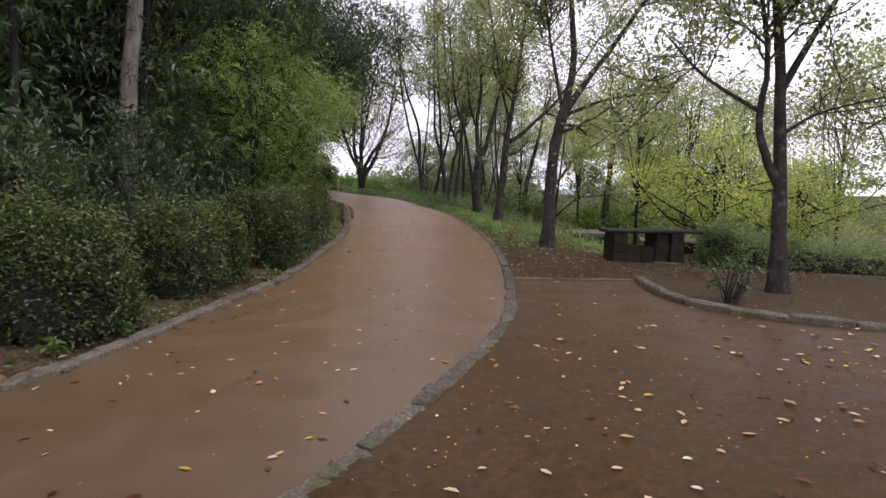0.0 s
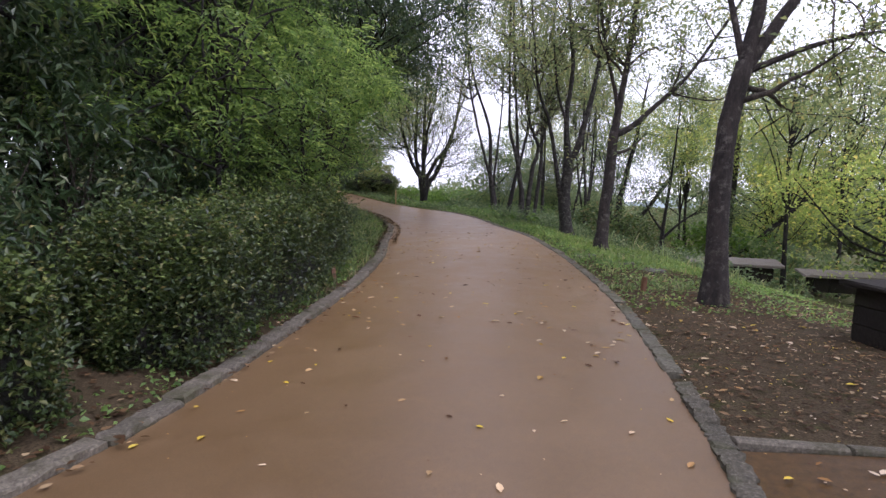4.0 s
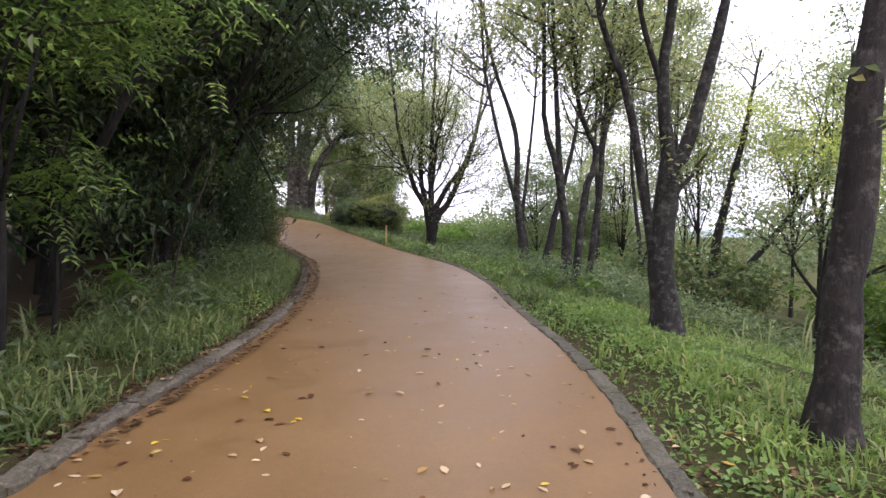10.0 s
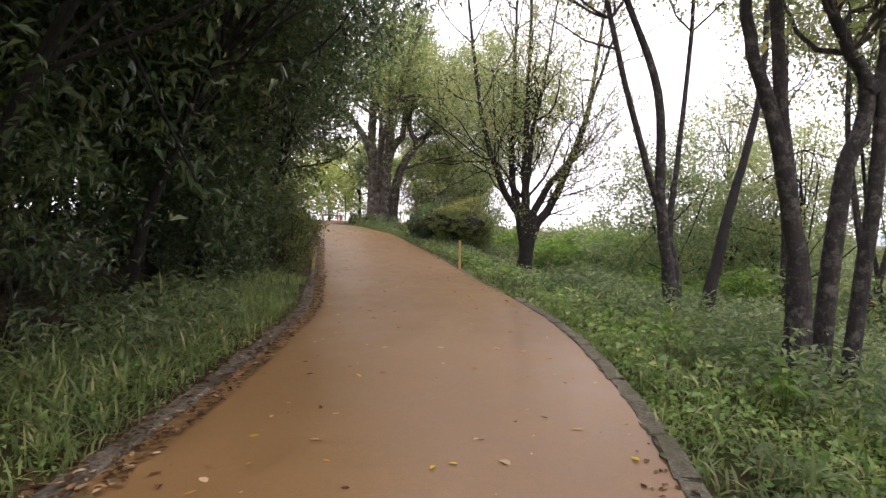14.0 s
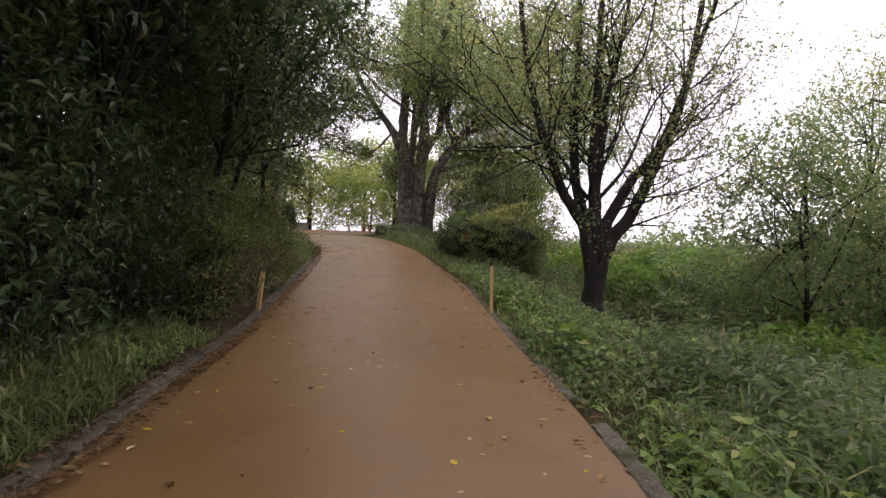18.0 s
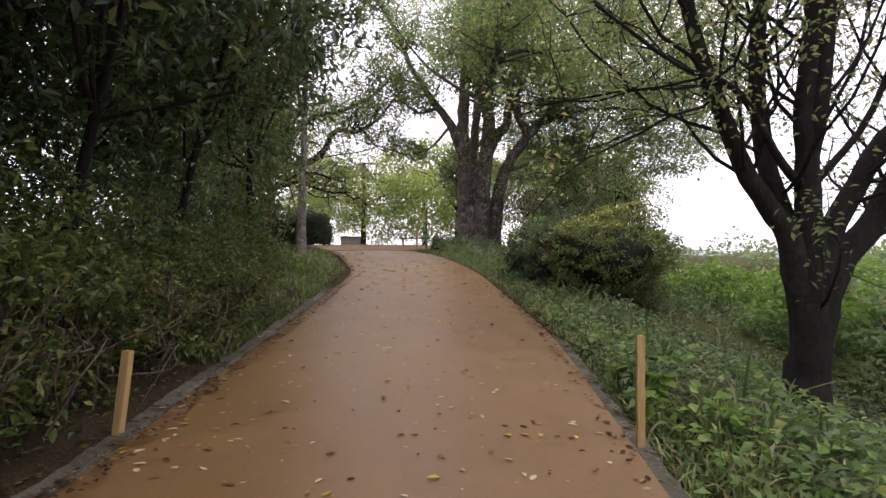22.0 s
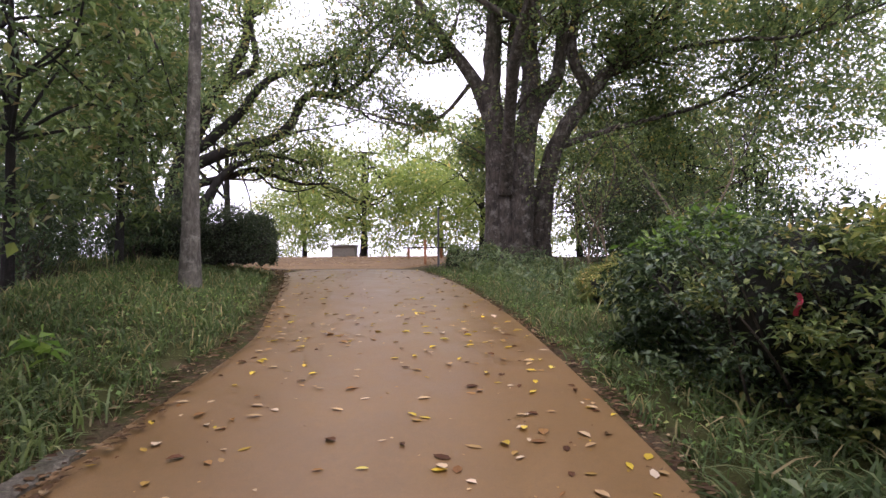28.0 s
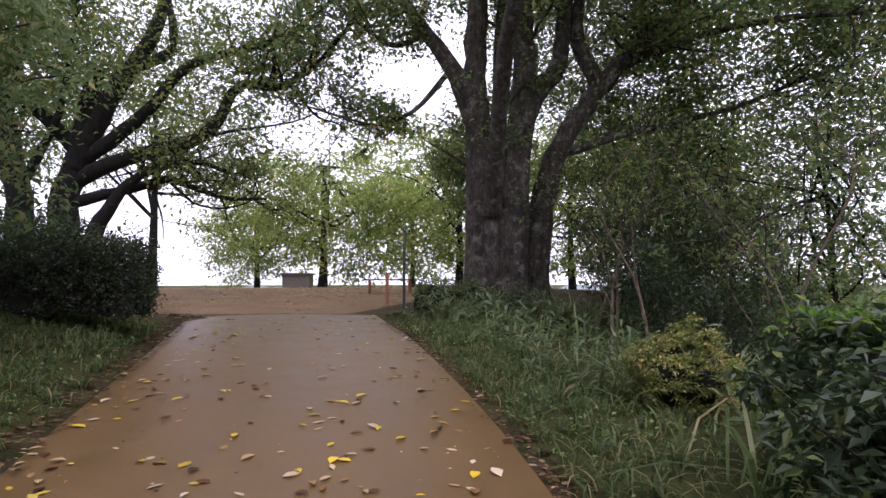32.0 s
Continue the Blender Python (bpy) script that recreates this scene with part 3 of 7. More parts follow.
def ribbon(a, b, lift=0.0, across=8):
    """A surface between two edges."""
    u = np.linspace(0, 1, across)[None, :, None]
    v = a[:, None] * (1 - u) + b[:, None] * u
    v = v.copy()
    v[..., 2] += lift + 0.035 * np.sin(np.pi * u[..., 0])
    n, m = v.shape[:2]
    i, j = np.meshgrid(np.arange(n - 1), np.arange(m - 1), indexing="ij")
    q = (i * m + j).ravel()
    return v.reshape(-1, 3), np.c_[q, q + 1, q + m + 1, q + m]


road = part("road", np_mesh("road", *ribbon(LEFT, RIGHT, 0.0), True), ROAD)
tagged(road, "damp red-brown paved footpath strewn with fallen leaves", "path", kind="structure")


# forecourt of the same paving, right of the stone strip
def forecourt():
    e = RIGHT[(RIGHT[:, 1] < 10.3)]
    outer = np.stack([np.interp(e[:, 1], [-3, 4, 6.9, 7.3, 8.0, 8.9, 10.0, 10.3], [9, 7.0, 3.75, 3.06, 2.3, 2.17, 2.24, 2.25]), np.clip(e[:, 1], -3, 10.3), np.full(len(e), -0.47)], 1)
    outer[:, 2] = [gz(px, py) + 0.012 for px, py in outer[:, :2]]
    inner = e + np.array([0.11, 0, 0.0])
    u = np.linspace(0, 1, 14)[None, :, None]
    v = inner[:, None] * (1 - u) + outer[:, None] * u
    sh = v.shape
    flat = v.reshape(-1, 3)
    flat[:, 2] = ground_z(flat[:, 0], flat[:, 1]) + 0.02
    n, m = sh[:2]
    i, j = np.meshgrid(np.arange(n - 1), np.arange(m - 1), indexing="ij")
    q = (i * m + j).ravel()
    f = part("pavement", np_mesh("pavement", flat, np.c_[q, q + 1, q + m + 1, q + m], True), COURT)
    tagged(f, "red-brown paved forecourt beside the path with scattered leaves", "pavement", kind="structure")


forecourt()


def plaza():
    """Level paved ground at the hilltop, laid over the ground sheet."""
    u, w = np.meshgrid(np.linspace(-0.1, 15, 46), np.linspace(-1, 1, 25), indexing="ij")
    half = np.interp(u, [0, 2, 6, 15], [2.1, 4.2, 8.0, 10.0])
    nrm = np.array([AHEAD[1], -AHEAD[0]])
    x = END[0] + AHEAD[0] * u + nrm[0] * w * half * np.where(w > 0, 0.55, 1.0)
    y = END[1] + AHEAD[1] * u + nrm[1] * w * half * np.where(w > 0, 0.55, 1.0)
    z = ground_z(x.ravel(), y.ravel()) + 0.04 - 0.12 * (np.abs(w.ravel()) > 0.99) - 0.02 * (u.ravel() < 0.05)
    q = (np.arange(45)[:, None] * 25 + np.arange(24)[None, :]).ravel()
    p = part("plaza_floor", np_mesh("plaza_floor", np.c_[x.ravel(), y.ravel(), z], np.c_[q, q + 25, q + 26, q + 1], True), PLAZA)
    tagged(p, "ochre-brown level ground at the hilltop covered with leaves", "pavement", kind="structure")


plaza()


def far_hills():
    """A low wooded ridge far off, all round."""
    a = np.linspace(0, 2 * np.pi, 241)
    r = np.array([260.0, 330.0, 420.0])
    h = np.array([-9.5, 1.0, -9.5])[None, :] + np.array([0, 1, 0])[None, :] * (4 * np.sin(5 * a) + 3 * np.sin(11 * a + 1) + 1.2 * np.sin(37 * a) + 0.7 * np.sin(83 * a))[:, None]
    v = np.stack([np.cos(a)[:, None] * r - 8, np.sin(a)[:, None] * r + 30, h], -1).reshape(-1, 3)
    i, j = np.meshgrid(np.arange(240), np.arange(2), indexing="ij")
    q = (i * 3 + j).ravel()
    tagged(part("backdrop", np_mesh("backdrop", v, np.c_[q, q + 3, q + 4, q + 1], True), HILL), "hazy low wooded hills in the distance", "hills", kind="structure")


far_hills()


# ---- trees and bushes: how they are made ----
def limb_points(rng, start, heading, length, n=7, up=0.25, wander=0.22):
    """A wandering branch: it sets out along heading and turns slowly upwards."""
    p, d = [np.array(start, float)], np.array(heading, float)
    d /= np.linalg.norm(d)
    for _ in range(n - 1):
        d = d + rng.normal(size=3) * wander + np.array([0, 0, up]) * 0.35
        d /= np.linalg.norm(d)
        p.append(p[-1] + d * length / (n - 1))
    return np.array(p)


def tree(name, at, label, limbs, leaf, bark, seed, boughs=10, bough_len=1.8, twigs=8, twig_len=0.75, leaves=21, size=0.095, shape=0.52,
         up=0.25, start=0.85, group="", sides=10, droop=0.25, first="trunk", scatter=0.12, category="tree", grow=2.2, masses=(), bough_r=0.05):
    """limbs: (points from the base, radius at foot, radius at tip); the first is the trunk."""
    rng = np.random.default_rng(seed)
    t = thing(name, at, label, category, group)
    wood, spots, heads = [], [], []
    for k, (pts, r0, r1) in enumerate(limbs):
        if grow and pts[-1][2] > 3.4 and r0 > 0.055:
            d = np.subtract(pts[-1], pts[-2])
            d = d / np.linalg.norm(d) + np.array([0, 0, 0.35])
            pts, r1 = [*pts, tuple(np.add(pts[-1], d * grow * 0.5)), tuple(np.add(pts[-1], d * grow))], r1 * 0.6
        n = max(8, int(3 * len(pts)))
        p = spline(pts, n)
        p[1:-1] += rng.normal(size=(n - 2, 3)) * r0 * 0.05
        u = np.linspace(0, 1, n)
        r = r0 + (r1 - r0) * u**0.8
        if k == 0:
            r = r + r0 * 0.55 * np.exp(-u * 14)
            p[0, 2] -= 0.12
        part(first if k == 0 else "limb", np_mesh("limb", *tube(p, r, sides, rng, 0.06 if sides > 14 else 0.035), True), bark, t)
        total = np.linalg.norm(np.diff(p, axis=0), axis=1).sum()
        for b in range(max(1, int(boughs * total * ((1 - start) if k == 0 else 1) / 3.0))):
            f = rng.uniform(start if k == 0 else 0.38 if bough_r < 0.05 else 0.5, 1.0)
            i = min(int(f * (n - 1)), n - 2)
            d = p[i + 1] - p[i]
            d /= np.linalg.norm(d)
            side = rng.normal(size=3)
            side -= d * (side @ d)
            side /= np.linalg.norm(side)
            ln = bough_len * rng.uniform(0.6, 1.25) * (1.1 - 0.4 * f)
            bp = limb_points(rng, p[i], d * 0.65 + side, ln, 7, up)
            wood.append(tube(bp, np.linspace(min(r[i] * 0.55, bough_r), 0.009, 7), 5))
            for _ in range(twigs):
                g = rng.integers(2, 7)
                td = rng.normal(size=3) + (bp[g] - bp[g - 1]) * 2 / ln + np.array([0, 0, up])
                tp = limb_points(rng, bp[g], td, twig_len * rng.uniform(0.5, 1.3), 5, up * 0.6)
                wood.append(tube(tp, np.linspace(0.008, 0.003, 5), 3))
                m = rng.poisson(leaves)
                if m:
                    w = rng.uniform(0.15, 1.0, m) * 3.999
                    q = w.astype(int)
                    spots.append(tp[q] + (tp[q + 1] - tp[q]) * (w - q)[:, None] + rng.normal(size=(m, 3)) * scatter)
    if not masses and grow and limbs[0][0][-1][2] > 1.5:
        tips = sorted((np.array(pts[-1]) for pts, r0, r1 in limbs if pts[-1][2] > 3.4), key=lambda q: -q[2])[:3]
        masses = [((q[0], q[1], q[2] + 0.9), (1.7, 1.7, 1.6), 40, 26, 0.34) for q in tips]
    for centre, radii, clumps, each, spread in masses:
        more, c = clump_spots(rng, centre, radii, clumps, each, spread, 0.3, -0.6)
        spots.append(more)
    if wood:
        tagged(part("branchwork", np_mesh("branchwork", *join(wood), True), TWIG_MAT if bark is not BARK_DARK else BARK_DARK, t), kind="stuff")
    if spots:
        part("crown", np_mesh("crown", *leaf_blades(rng, np.concatenate(spots), size, size * shape, droop)), leaf, t)
    return t


def clump_spots(rng, centre, radii, clumps, each, spread, hollow=0.45, low=-0.7, flat=0.38):
    """Leaf places in clumps through the outer part of a lumpy ball."""
    d = rng.normal(size=(clumps, 3))
    d /= np.linalg.norm(d, axis=1, keepdims=True)
    d[:, 2] = np.maximum(d[:, 2], low)
    r = hollow + (1 - hollow) * rng.uniform(0, 1, (clumps, 1)) ** 0.6
    lump = 1 + 0.18 * np.sin(d[:, :1] * 5 + d[:, 1:2] * 4 + centre[0]) + 0.12 * np.sin(d[:, 2:] * 7 + centre[1])
    c = np.asarray(centre) + d * r * lump * np.asarray(radii)
    n = rng.poisson(each, clumps)
    tilt = rng.normal(size=(clumps, 2)) * 0.35
    off = rng.normal(size=(n.sum(), 3)) * np.array([spread, spread, spread * flat])
    tt = np.repeat(tilt, n, axis=0)
    off[:, 2] += off[:, 0] * tt[:, 0] + off[:, 1] * tt[:, 1]
    return np.repeat(c, n, axis=0) + off, c


def bush(name, at, label, radii, leaf, seed, clumps=90, each=40, spread=0.13, size=0.06, shape=0.5, stems=7, hollow=0.35, droop=0.15, group="", bark=None, lift=0.0, category="bush", core=0.0, top=None, vines=0):
    rng = np.random.default_rng(seed)
    t = thing(name, at, label, category, group)
    spots, c = clump_spots(rng, (0, 0, radii[2] * 0.85 + lift), radii, clumps, each, spread, hollow)
    spots = spots[spots[:, 2] > 0.02]
    wood = []
    for k in rng.choice(len(c), min(len(c), stems * 4), replace=False):
        foot = np.array([*(rng.normal(size=2) * 0.12 * radii[0]), -0.05])
        m = (foot + c[k]) / 2 + rng.normal(size=3) * 0.12 * radii[0]
        wood.append(tube(spline([foot, m, c[k]], 7), np.linspace(0.018, 0.005, 7), 4))
    tagged(part("branchwork", np_mesh("branchwork", *join(wood), True), bark or TWIG_MAT, t), kind="stuff")
    part("foliage", np_mesh("foliage", *leaf_blades(rng, spots, size, size * shape, droop)), leaf, t)
    if vines:
        runs = []
        for _ in range(vines):
            a, h = rng.uniform(0, 2 * np.pi), rng.uniform(0.1, 0.7) * radii[2]
            b = a + rng.normal(0, 0.7)
            k0, k1 = rng.uniform(0.75, 1.02, 2)
            p = [(math.cos(a) * radii[0] * k0, math.sin(a) * radii[1] * k0, h), (math.cos((a + b) / 2) * radii[0] * 1.05, math.sin((a + b) / 2) * radii[1] * 1.05, h + rng.uniform(0.05, 0.4)), (math.cos(b) * radii[0] * k1, math.sin(b) * radii[1] * k1, h + rng.uniform(-0.2, 0.6))]
            runs.append(tube(spline(np.array(p) + rng.normal(size=(3, 3)) * 0.05, 8), np.linspace(0.010, 0.004, 8), 4))
        tagged(part("vine_tangle", np_mesh("vine_tangle", *join(runs), True), VINE, t, "bare pale brown climbing stems"), kind="stuff")
    # solid near-black lump in place of the shade among the inner twigs
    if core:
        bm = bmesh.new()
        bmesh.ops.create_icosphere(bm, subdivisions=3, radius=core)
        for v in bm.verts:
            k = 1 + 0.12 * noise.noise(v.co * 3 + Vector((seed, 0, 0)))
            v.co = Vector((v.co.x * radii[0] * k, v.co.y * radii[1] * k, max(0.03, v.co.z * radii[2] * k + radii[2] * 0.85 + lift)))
        part("core", bm, SHADE_CORE, t, "dark filling for the twigs and shade inside", smooth=True)
    # young shoots in a brighter leaf colour that also stands for top light
    if top:
        up = spots[spots[:, 2] > radii[2] * 1.45 + lift]
        up = up[rng.uniform(0, 1, len(up)) < 0.5] + np.array([0, 0, 0.03])
        tagged(part("lit_young_growth", np_mesh("lit_young_growth", *leaf_blades(rng, up, size * 1.1, size * shape * 1.1, -0.3)), top, t, "fresh yellow-green shoots, brightened for the light from above"), kind="stuff")
    return t


def big_tree(name, at, label, height, radii, leaf, bark, seed, clumps=260, each=60, spread=0.32, size=0.14, shape=0.45, trunk=0.18, group="", lift=None, lean=(0, 0), droop=0.3, fronds=False, hollow=0.35):
    """A broad dense tree: trunk, limbs that reach into the crown, clumped leaves."""
    rng = np.random.default_rng(seed)
    t = thing(name, at, label, "tree", group)
    zc = height - radii[2] if lift is None else lift
    top = np.array([lean[0], lean[1], height * 0.8])
    body = spline([(0, 0, -0.15), (lean[0] * 0.2 + 0.08, lean[1] * 0.2, height * 0.25), top], 10)
    part("trunk", np_mesh("trunk", *tube(body, np.linspace(trunk, trunk * 0.25, 10), 9, rng, 0.04), True), bark, t)
    spots, c = clump_spots(rng, (lean[0] * 0.7, lean[1] * 0.7, zc), radii, clumps, each, spread, hollow, -0.95)
    wood = []
    for k in rng.choice(len(c), min(len(c), 24), replace=False):
        a = body[rng.integers(5, 10)]
        m = (a + c[k]) / 2 + rng.normal(size=3) * 0.25
        wood.append(tube(spline([a, m, c[k]], 7), np.linspace(trunk * 0.3, 0.012, 7), 5))
    tagged(part("branchwork", np_mesh("branchwork", *join(wood), True), bark, t), kind="stuff")
    made = frond_blades(rng, spots) if fronds else leaf_blades(rng, spots, size, size * shape, droop)
    part("crown", np_mesh("crown", *made), leaf, t)
    return t


def hedge(name, path, width, height, label, leaf, seed, density=1500, size=0.045, rounded=0.35, shape=0.55, foot=0.0, flare=0.0, top=None):
    """A clipped hedge along a line of ground points: a dark core for inner twigs and shade, and a skin of small leaves.
    """
    rng = np.random.default_rng(seed)
    p = spline(path, max(40, 12 * len(path)))
    base = p[0].copy()
    t = thing(name, base, label, "hedge")
    p = p - base
    d = np.gradient(p, axis=0)
    d[:, 2] = 0
    d /= np.linalg.norm(d, axis=1, keepdims=True)
    nr = np.stack([d[:, 1], -d[:, 0], 0 * d[:, 0]], 1)
    ang = np.linspace(0, np.pi, 15)
    e = 2.0 / (2.0 + 3.0 * (1 - rounded))
    prof = np.stack([np.sign(np.cos(ang)) * np.abs(np.cos(ang)) ** e, np.abs(np.sin(ang)) ** e], 1)
    total = np.linalg.norm(np.diff(p, axis=0), axis=1).sum() + width
    s = np.linspace(0, 1, len(p))
    near_end = np.clip(np.minimum(s, 1 - s) * total / (width * 0.42), 0, 1)
    endf = np.sqrt(1 - (1 - near_end) ** 2)

    def skin(u, k, scale):
        x = u * (len(p) - 1)
        i = np.minimum(x.astype(int), len(p) - 2)
        w = (x - i)[:, None]
        c = p[i] * (1 - w) + p[i + 1] * w
        n = nr[i] * (1 - w) + nr[i + 1] * w
        ef = (endf[i] * (1 - w[:, 0]) + endf[i + 1] * w[:, 0])
        a = k * (len(prof) - 1)
        j = np.minimum(a.astype(int), len(prof) - 2)
        b = (a - j)[:, None]
        q = prof[j] * (1 - b) + prof[j + 1] * b
        lump = 1 + 0.07 * np.sin(c[:, 0] * 4 + c[:, 1] * 3) + 0.06 * np.sin(c[:, 1] * 7 + 5 * q[:, 0]) + 0.04 * np.sin(c[:, 1] * 13 + 9 * q[:, 1] + 4 * c[:, 0])
        sc = scale * lump
        return c + n * (q[:, 0] * width / 2 * sc * ef * (1 - flare * (1 - q[:, 1])))[:, None] + np.stack([0 * a, 0 * a, foot + q[:, 1] * (height - foot) * sc * (0.25 + 0.75 * ef)], 1)

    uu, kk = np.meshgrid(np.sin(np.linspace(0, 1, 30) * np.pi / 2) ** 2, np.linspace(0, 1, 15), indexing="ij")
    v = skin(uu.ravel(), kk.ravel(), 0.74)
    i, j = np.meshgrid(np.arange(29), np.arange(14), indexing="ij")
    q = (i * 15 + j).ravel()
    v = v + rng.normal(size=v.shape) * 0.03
    part("core", np_mesh("core", v, np.c_[q, q + 15, q + 16, q + 1], True), SHADE_CORE, t, "dark filling for the twigs and shade inside")
    n = int(density * total * (2 * height + width))
    us = rng.uniform(0, 1, n)
    m = n // 4
    us[:m] = rng.uniform(0, 1, m) ** 1.5 * width * 0.45 / total
    us[: m // 2] = 1 - us[: m // 2]
    reach = 1 + np.maximum(0, rng.exponential(0.07, n) - 0.05) - 0.26 * rng.uniform(0, 1, n) ** 2
    knots = rng.choice(n, max(n // 9, 1))[rng.integers(0, max(n // 9, 1), n)]
    us, ks = us[knots], rng.uniform(0, 1, n)
    spots = skin(us, ks[knots], reach[knots]) + rng.normal(size=(n, 3)) * 0.05
    high = (np.abs(ks[knots] - 0.5) < 0.3) & (reach[knots] > 0.97) & (rng.uniform(0, 1, n) < 0.55) if top else np.zeros(n, bool)
    part("foliage", np_mesh("foliage", *leaf_blades(rng, spots[~high], size, size * shape, -0.25, 0.55)), leaf, t)
    # yellowish tips; their paler colour also makes the top look lit
    if top:
        tagged(part("lit_young_growth", np_mesh("lit_young_growth", *leaf_blades(rng, spots[high] + np.array([0, 0, 0.02]), size, size * shape, -0.3, 0.3)), top, t, "yellowish young leaves on the clipped top, brightened for the light from above"), kind="stuff")
    return t


# near-black bark colour that carries the shade inside hedges and bushes
SHADE_CORE = bark_material("hedge_inner_shade", (0.006, 0.007, 0.004), (0.022, 0.022, 0.012))


# ---- edging stones ----
def stone_mesh(seed, lx, ly, lz, rough=0.012, bevel=0.018, mat=None, cuts=0):
    rng = np.random.default_rng(seed)
    bm = bmesh.new()
    bmesh.ops.create_cube(bm, size=1.0)
    bmesh.ops.scale(bm, vec=(lx, ly, lz), verts=bm.verts)
    bmesh.ops.bevel(bm, geom=bm.edges[:], offset=bevel, segments=1, affect="EDGES")
    if cuts:
        bmesh.ops.subdivide_edges(bm, edges=[e for e in bm.edges if abs(e.verts[0].co.x - e.verts[1].co.x) > lx * 0.5], cuts=cuts, use_grid_fill=True)
    for v in bm.verts:
        v.co += Vector(rng.normal(size=3) * rough)
    me = bpy.data.meshes.new("stone")
    bm.to_mesh(me)
    bm.free()
    me.materials.append(mat or KERB)
    return me


def lay_stones(owner, edge, meshes, length, gap, out, lift, rng, name="stone", rows=1, jitter=0.012, width=0.12, tilt=1.5):
    seg = np.linalg.norm(np.diff(edge[:, :2], axis=0), axis=1)
    run = np.r_[0, np.cumsum(seg)]
    pos, k = 0.0, 0
    while pos + length < run[-1]:
        for row in range(rows):
            c = pos + length / 2 + (0.5 * length if row % 2 else 0)
            a = [np.interp(c - length / 2, run, edge[:, i]) for i in range(3)]
            b = [np.interp(c + length / 2, run, edge[:, i]) for i in range(3)]
            d = np.subtract(b, a)
            yaw = math.degrees(math.atan2(d[1], d[0]))
            nrm = np.array([-d[1], d[0], 0]) / (np.linalg.norm(d[:2]) + 1e-9)
            m = (np.array(a) + b) / 2 + nrm * (out + row * width) + rng.normal(size=3) * jitter
            ob = new(name, meshes[int(rng.integers(len(meshes)))])
            ob.parent = owner
            pitch = math.degrees(math.atan2(d[2], np.linalg.norm(d[:2])))
            ob.matrix_basis = pose(m[0], m[1], m[2] + lift, rng.normal() * tilt, -pitch, yaw + rng.normal() * tilt)
        pos += length + gap
        k += 1


def kerbs():
    rng = np.random.default_rng(5)
    long_ = [stone_mesh(20 + k, 0.60, 0.165, 0.22, 0.0065, 0.016, None, 9) for k in range(6)]
    flat_ = [stone_mesh(30 + k, 0.60, 0.14, 0.16, 0.006, 0.014, MOSSY, 7) for k in range(5)]
    sett = [stone_mesh(40 + k, 0.34, 0.145, 0.14, 0.0075, 0.016, SETT, 9) for k in range(6)]
    kl = tagged(new("kerb_left"), "row of weathered grey kerb stones along the path", "kerb", kind="structure")
    edge = LEFT[LEFT[:, 1] < 41].copy()
    edge[:, 2] -= np.interp(edge[:, 1], [5, 12, 16, 21, 24, 41], [0.04, 0.02, 0.005, 0.03, 0.045, 0.045])
    lay_stones(kl, edge, long_, 0.60, 0.012, 0.077, -0.03, rng, jitter=0.008, tilt=1.1)
    kr = tagged(new("kerb_right"), "row of flush weathered kerb stones along the path", "kerb", kind="structure")
    lay_stones(kr, RIGHT[(RIGHT[:, 1] > 31.9) & (RIGHT[:, 1] < 39.5)] - np.array([0, 0, 0.03]), flat_, 0.60, 0.01, -0.063, -0.066, rng, jitter=0.006, tilt=0.7)
    lay_stones(kr, RIGHT[(RIGHT[:, 1] > 11.2) & (RIGHT[:, 1] < 32)], flat_, 0.60, 0.008, -0.063, -0.066, rng, jitter=0.004, tilt=0.6)
    ks = tagged(new("stone_strip"), "row of rough split granite stones between path and forecourt", "kerb", kind="structure")
    lay_stones(ks, RIGHT[(RIGHT[:, 1] < 11.6)], sett, 0.34, 0.012, -0.055, -0.046, rng, "kerb_stone", jitter=0.006)
    kf = tagged(new("forecourt_kerb"), "curved raised concrete kerb round the planted ground", "kerb", kind="structure")
    line = spline([(2.22, 10.1, -0.46), (2.12, 9.2, -0.47), (2.22, 8.25, -0.47), (2.62, 7.68, -0.47), (3.1, 7.3, -0.47), (3.8, 6.9, -0.47), (5.5, 6.0, -0.47), (8.0, 4.6, -0.47)], 60)
    blocks = [stone_mesh(60 + k, 0.58, 0.13, 0.26, 0.006, 0.022, MOSSY, 5) for k in range(3)]
    lay_stones(kf, line, blocks, 0.58, 0.008, 0.08, -0.058, rng, "kerb_block", jitter=0.006, tilt=0.8)
    kj = tagged(new("paving_joint"), "thin concrete edging across the forecourt paving", "kerb", kind="structure")
    lay_stones(kj, spline([(0.42, 10.25, -0.455), (2.25, 10.12, -0.455)], 6), [stone_mesh(70, 0.6, 0.10, 0.12, 0.004, 0.012)], 0.6, 0.006, 0, -0.045, rng, "edging_block", jitter=0.004)
    kt = tagged(new("plaza_joint"), "thin pale concrete edging across the top of the path", "kerb", kind="structure")
    a, b = LEFT[-1], RIGHT[-1]
    row = np.array([a + (b - a) * u for u in np.linspace(-0.1, 1.0, 12)])
    row[:, 2] = ground_z(row[:, 0], row[:, 1]) + 0.03
    lay_stones(kt, row, [stone_mesh(71, 0.5, 0.12, 0.12, 0.004, 0.012)], 0.5, 0.006, 0, -0.045, rng, "edging_block", jitter=0.004)


# ---- trees with stems that can be told apart ----
def spot(x, y, dz=0.0):
    return (x, y, gz(x, y) + dz)


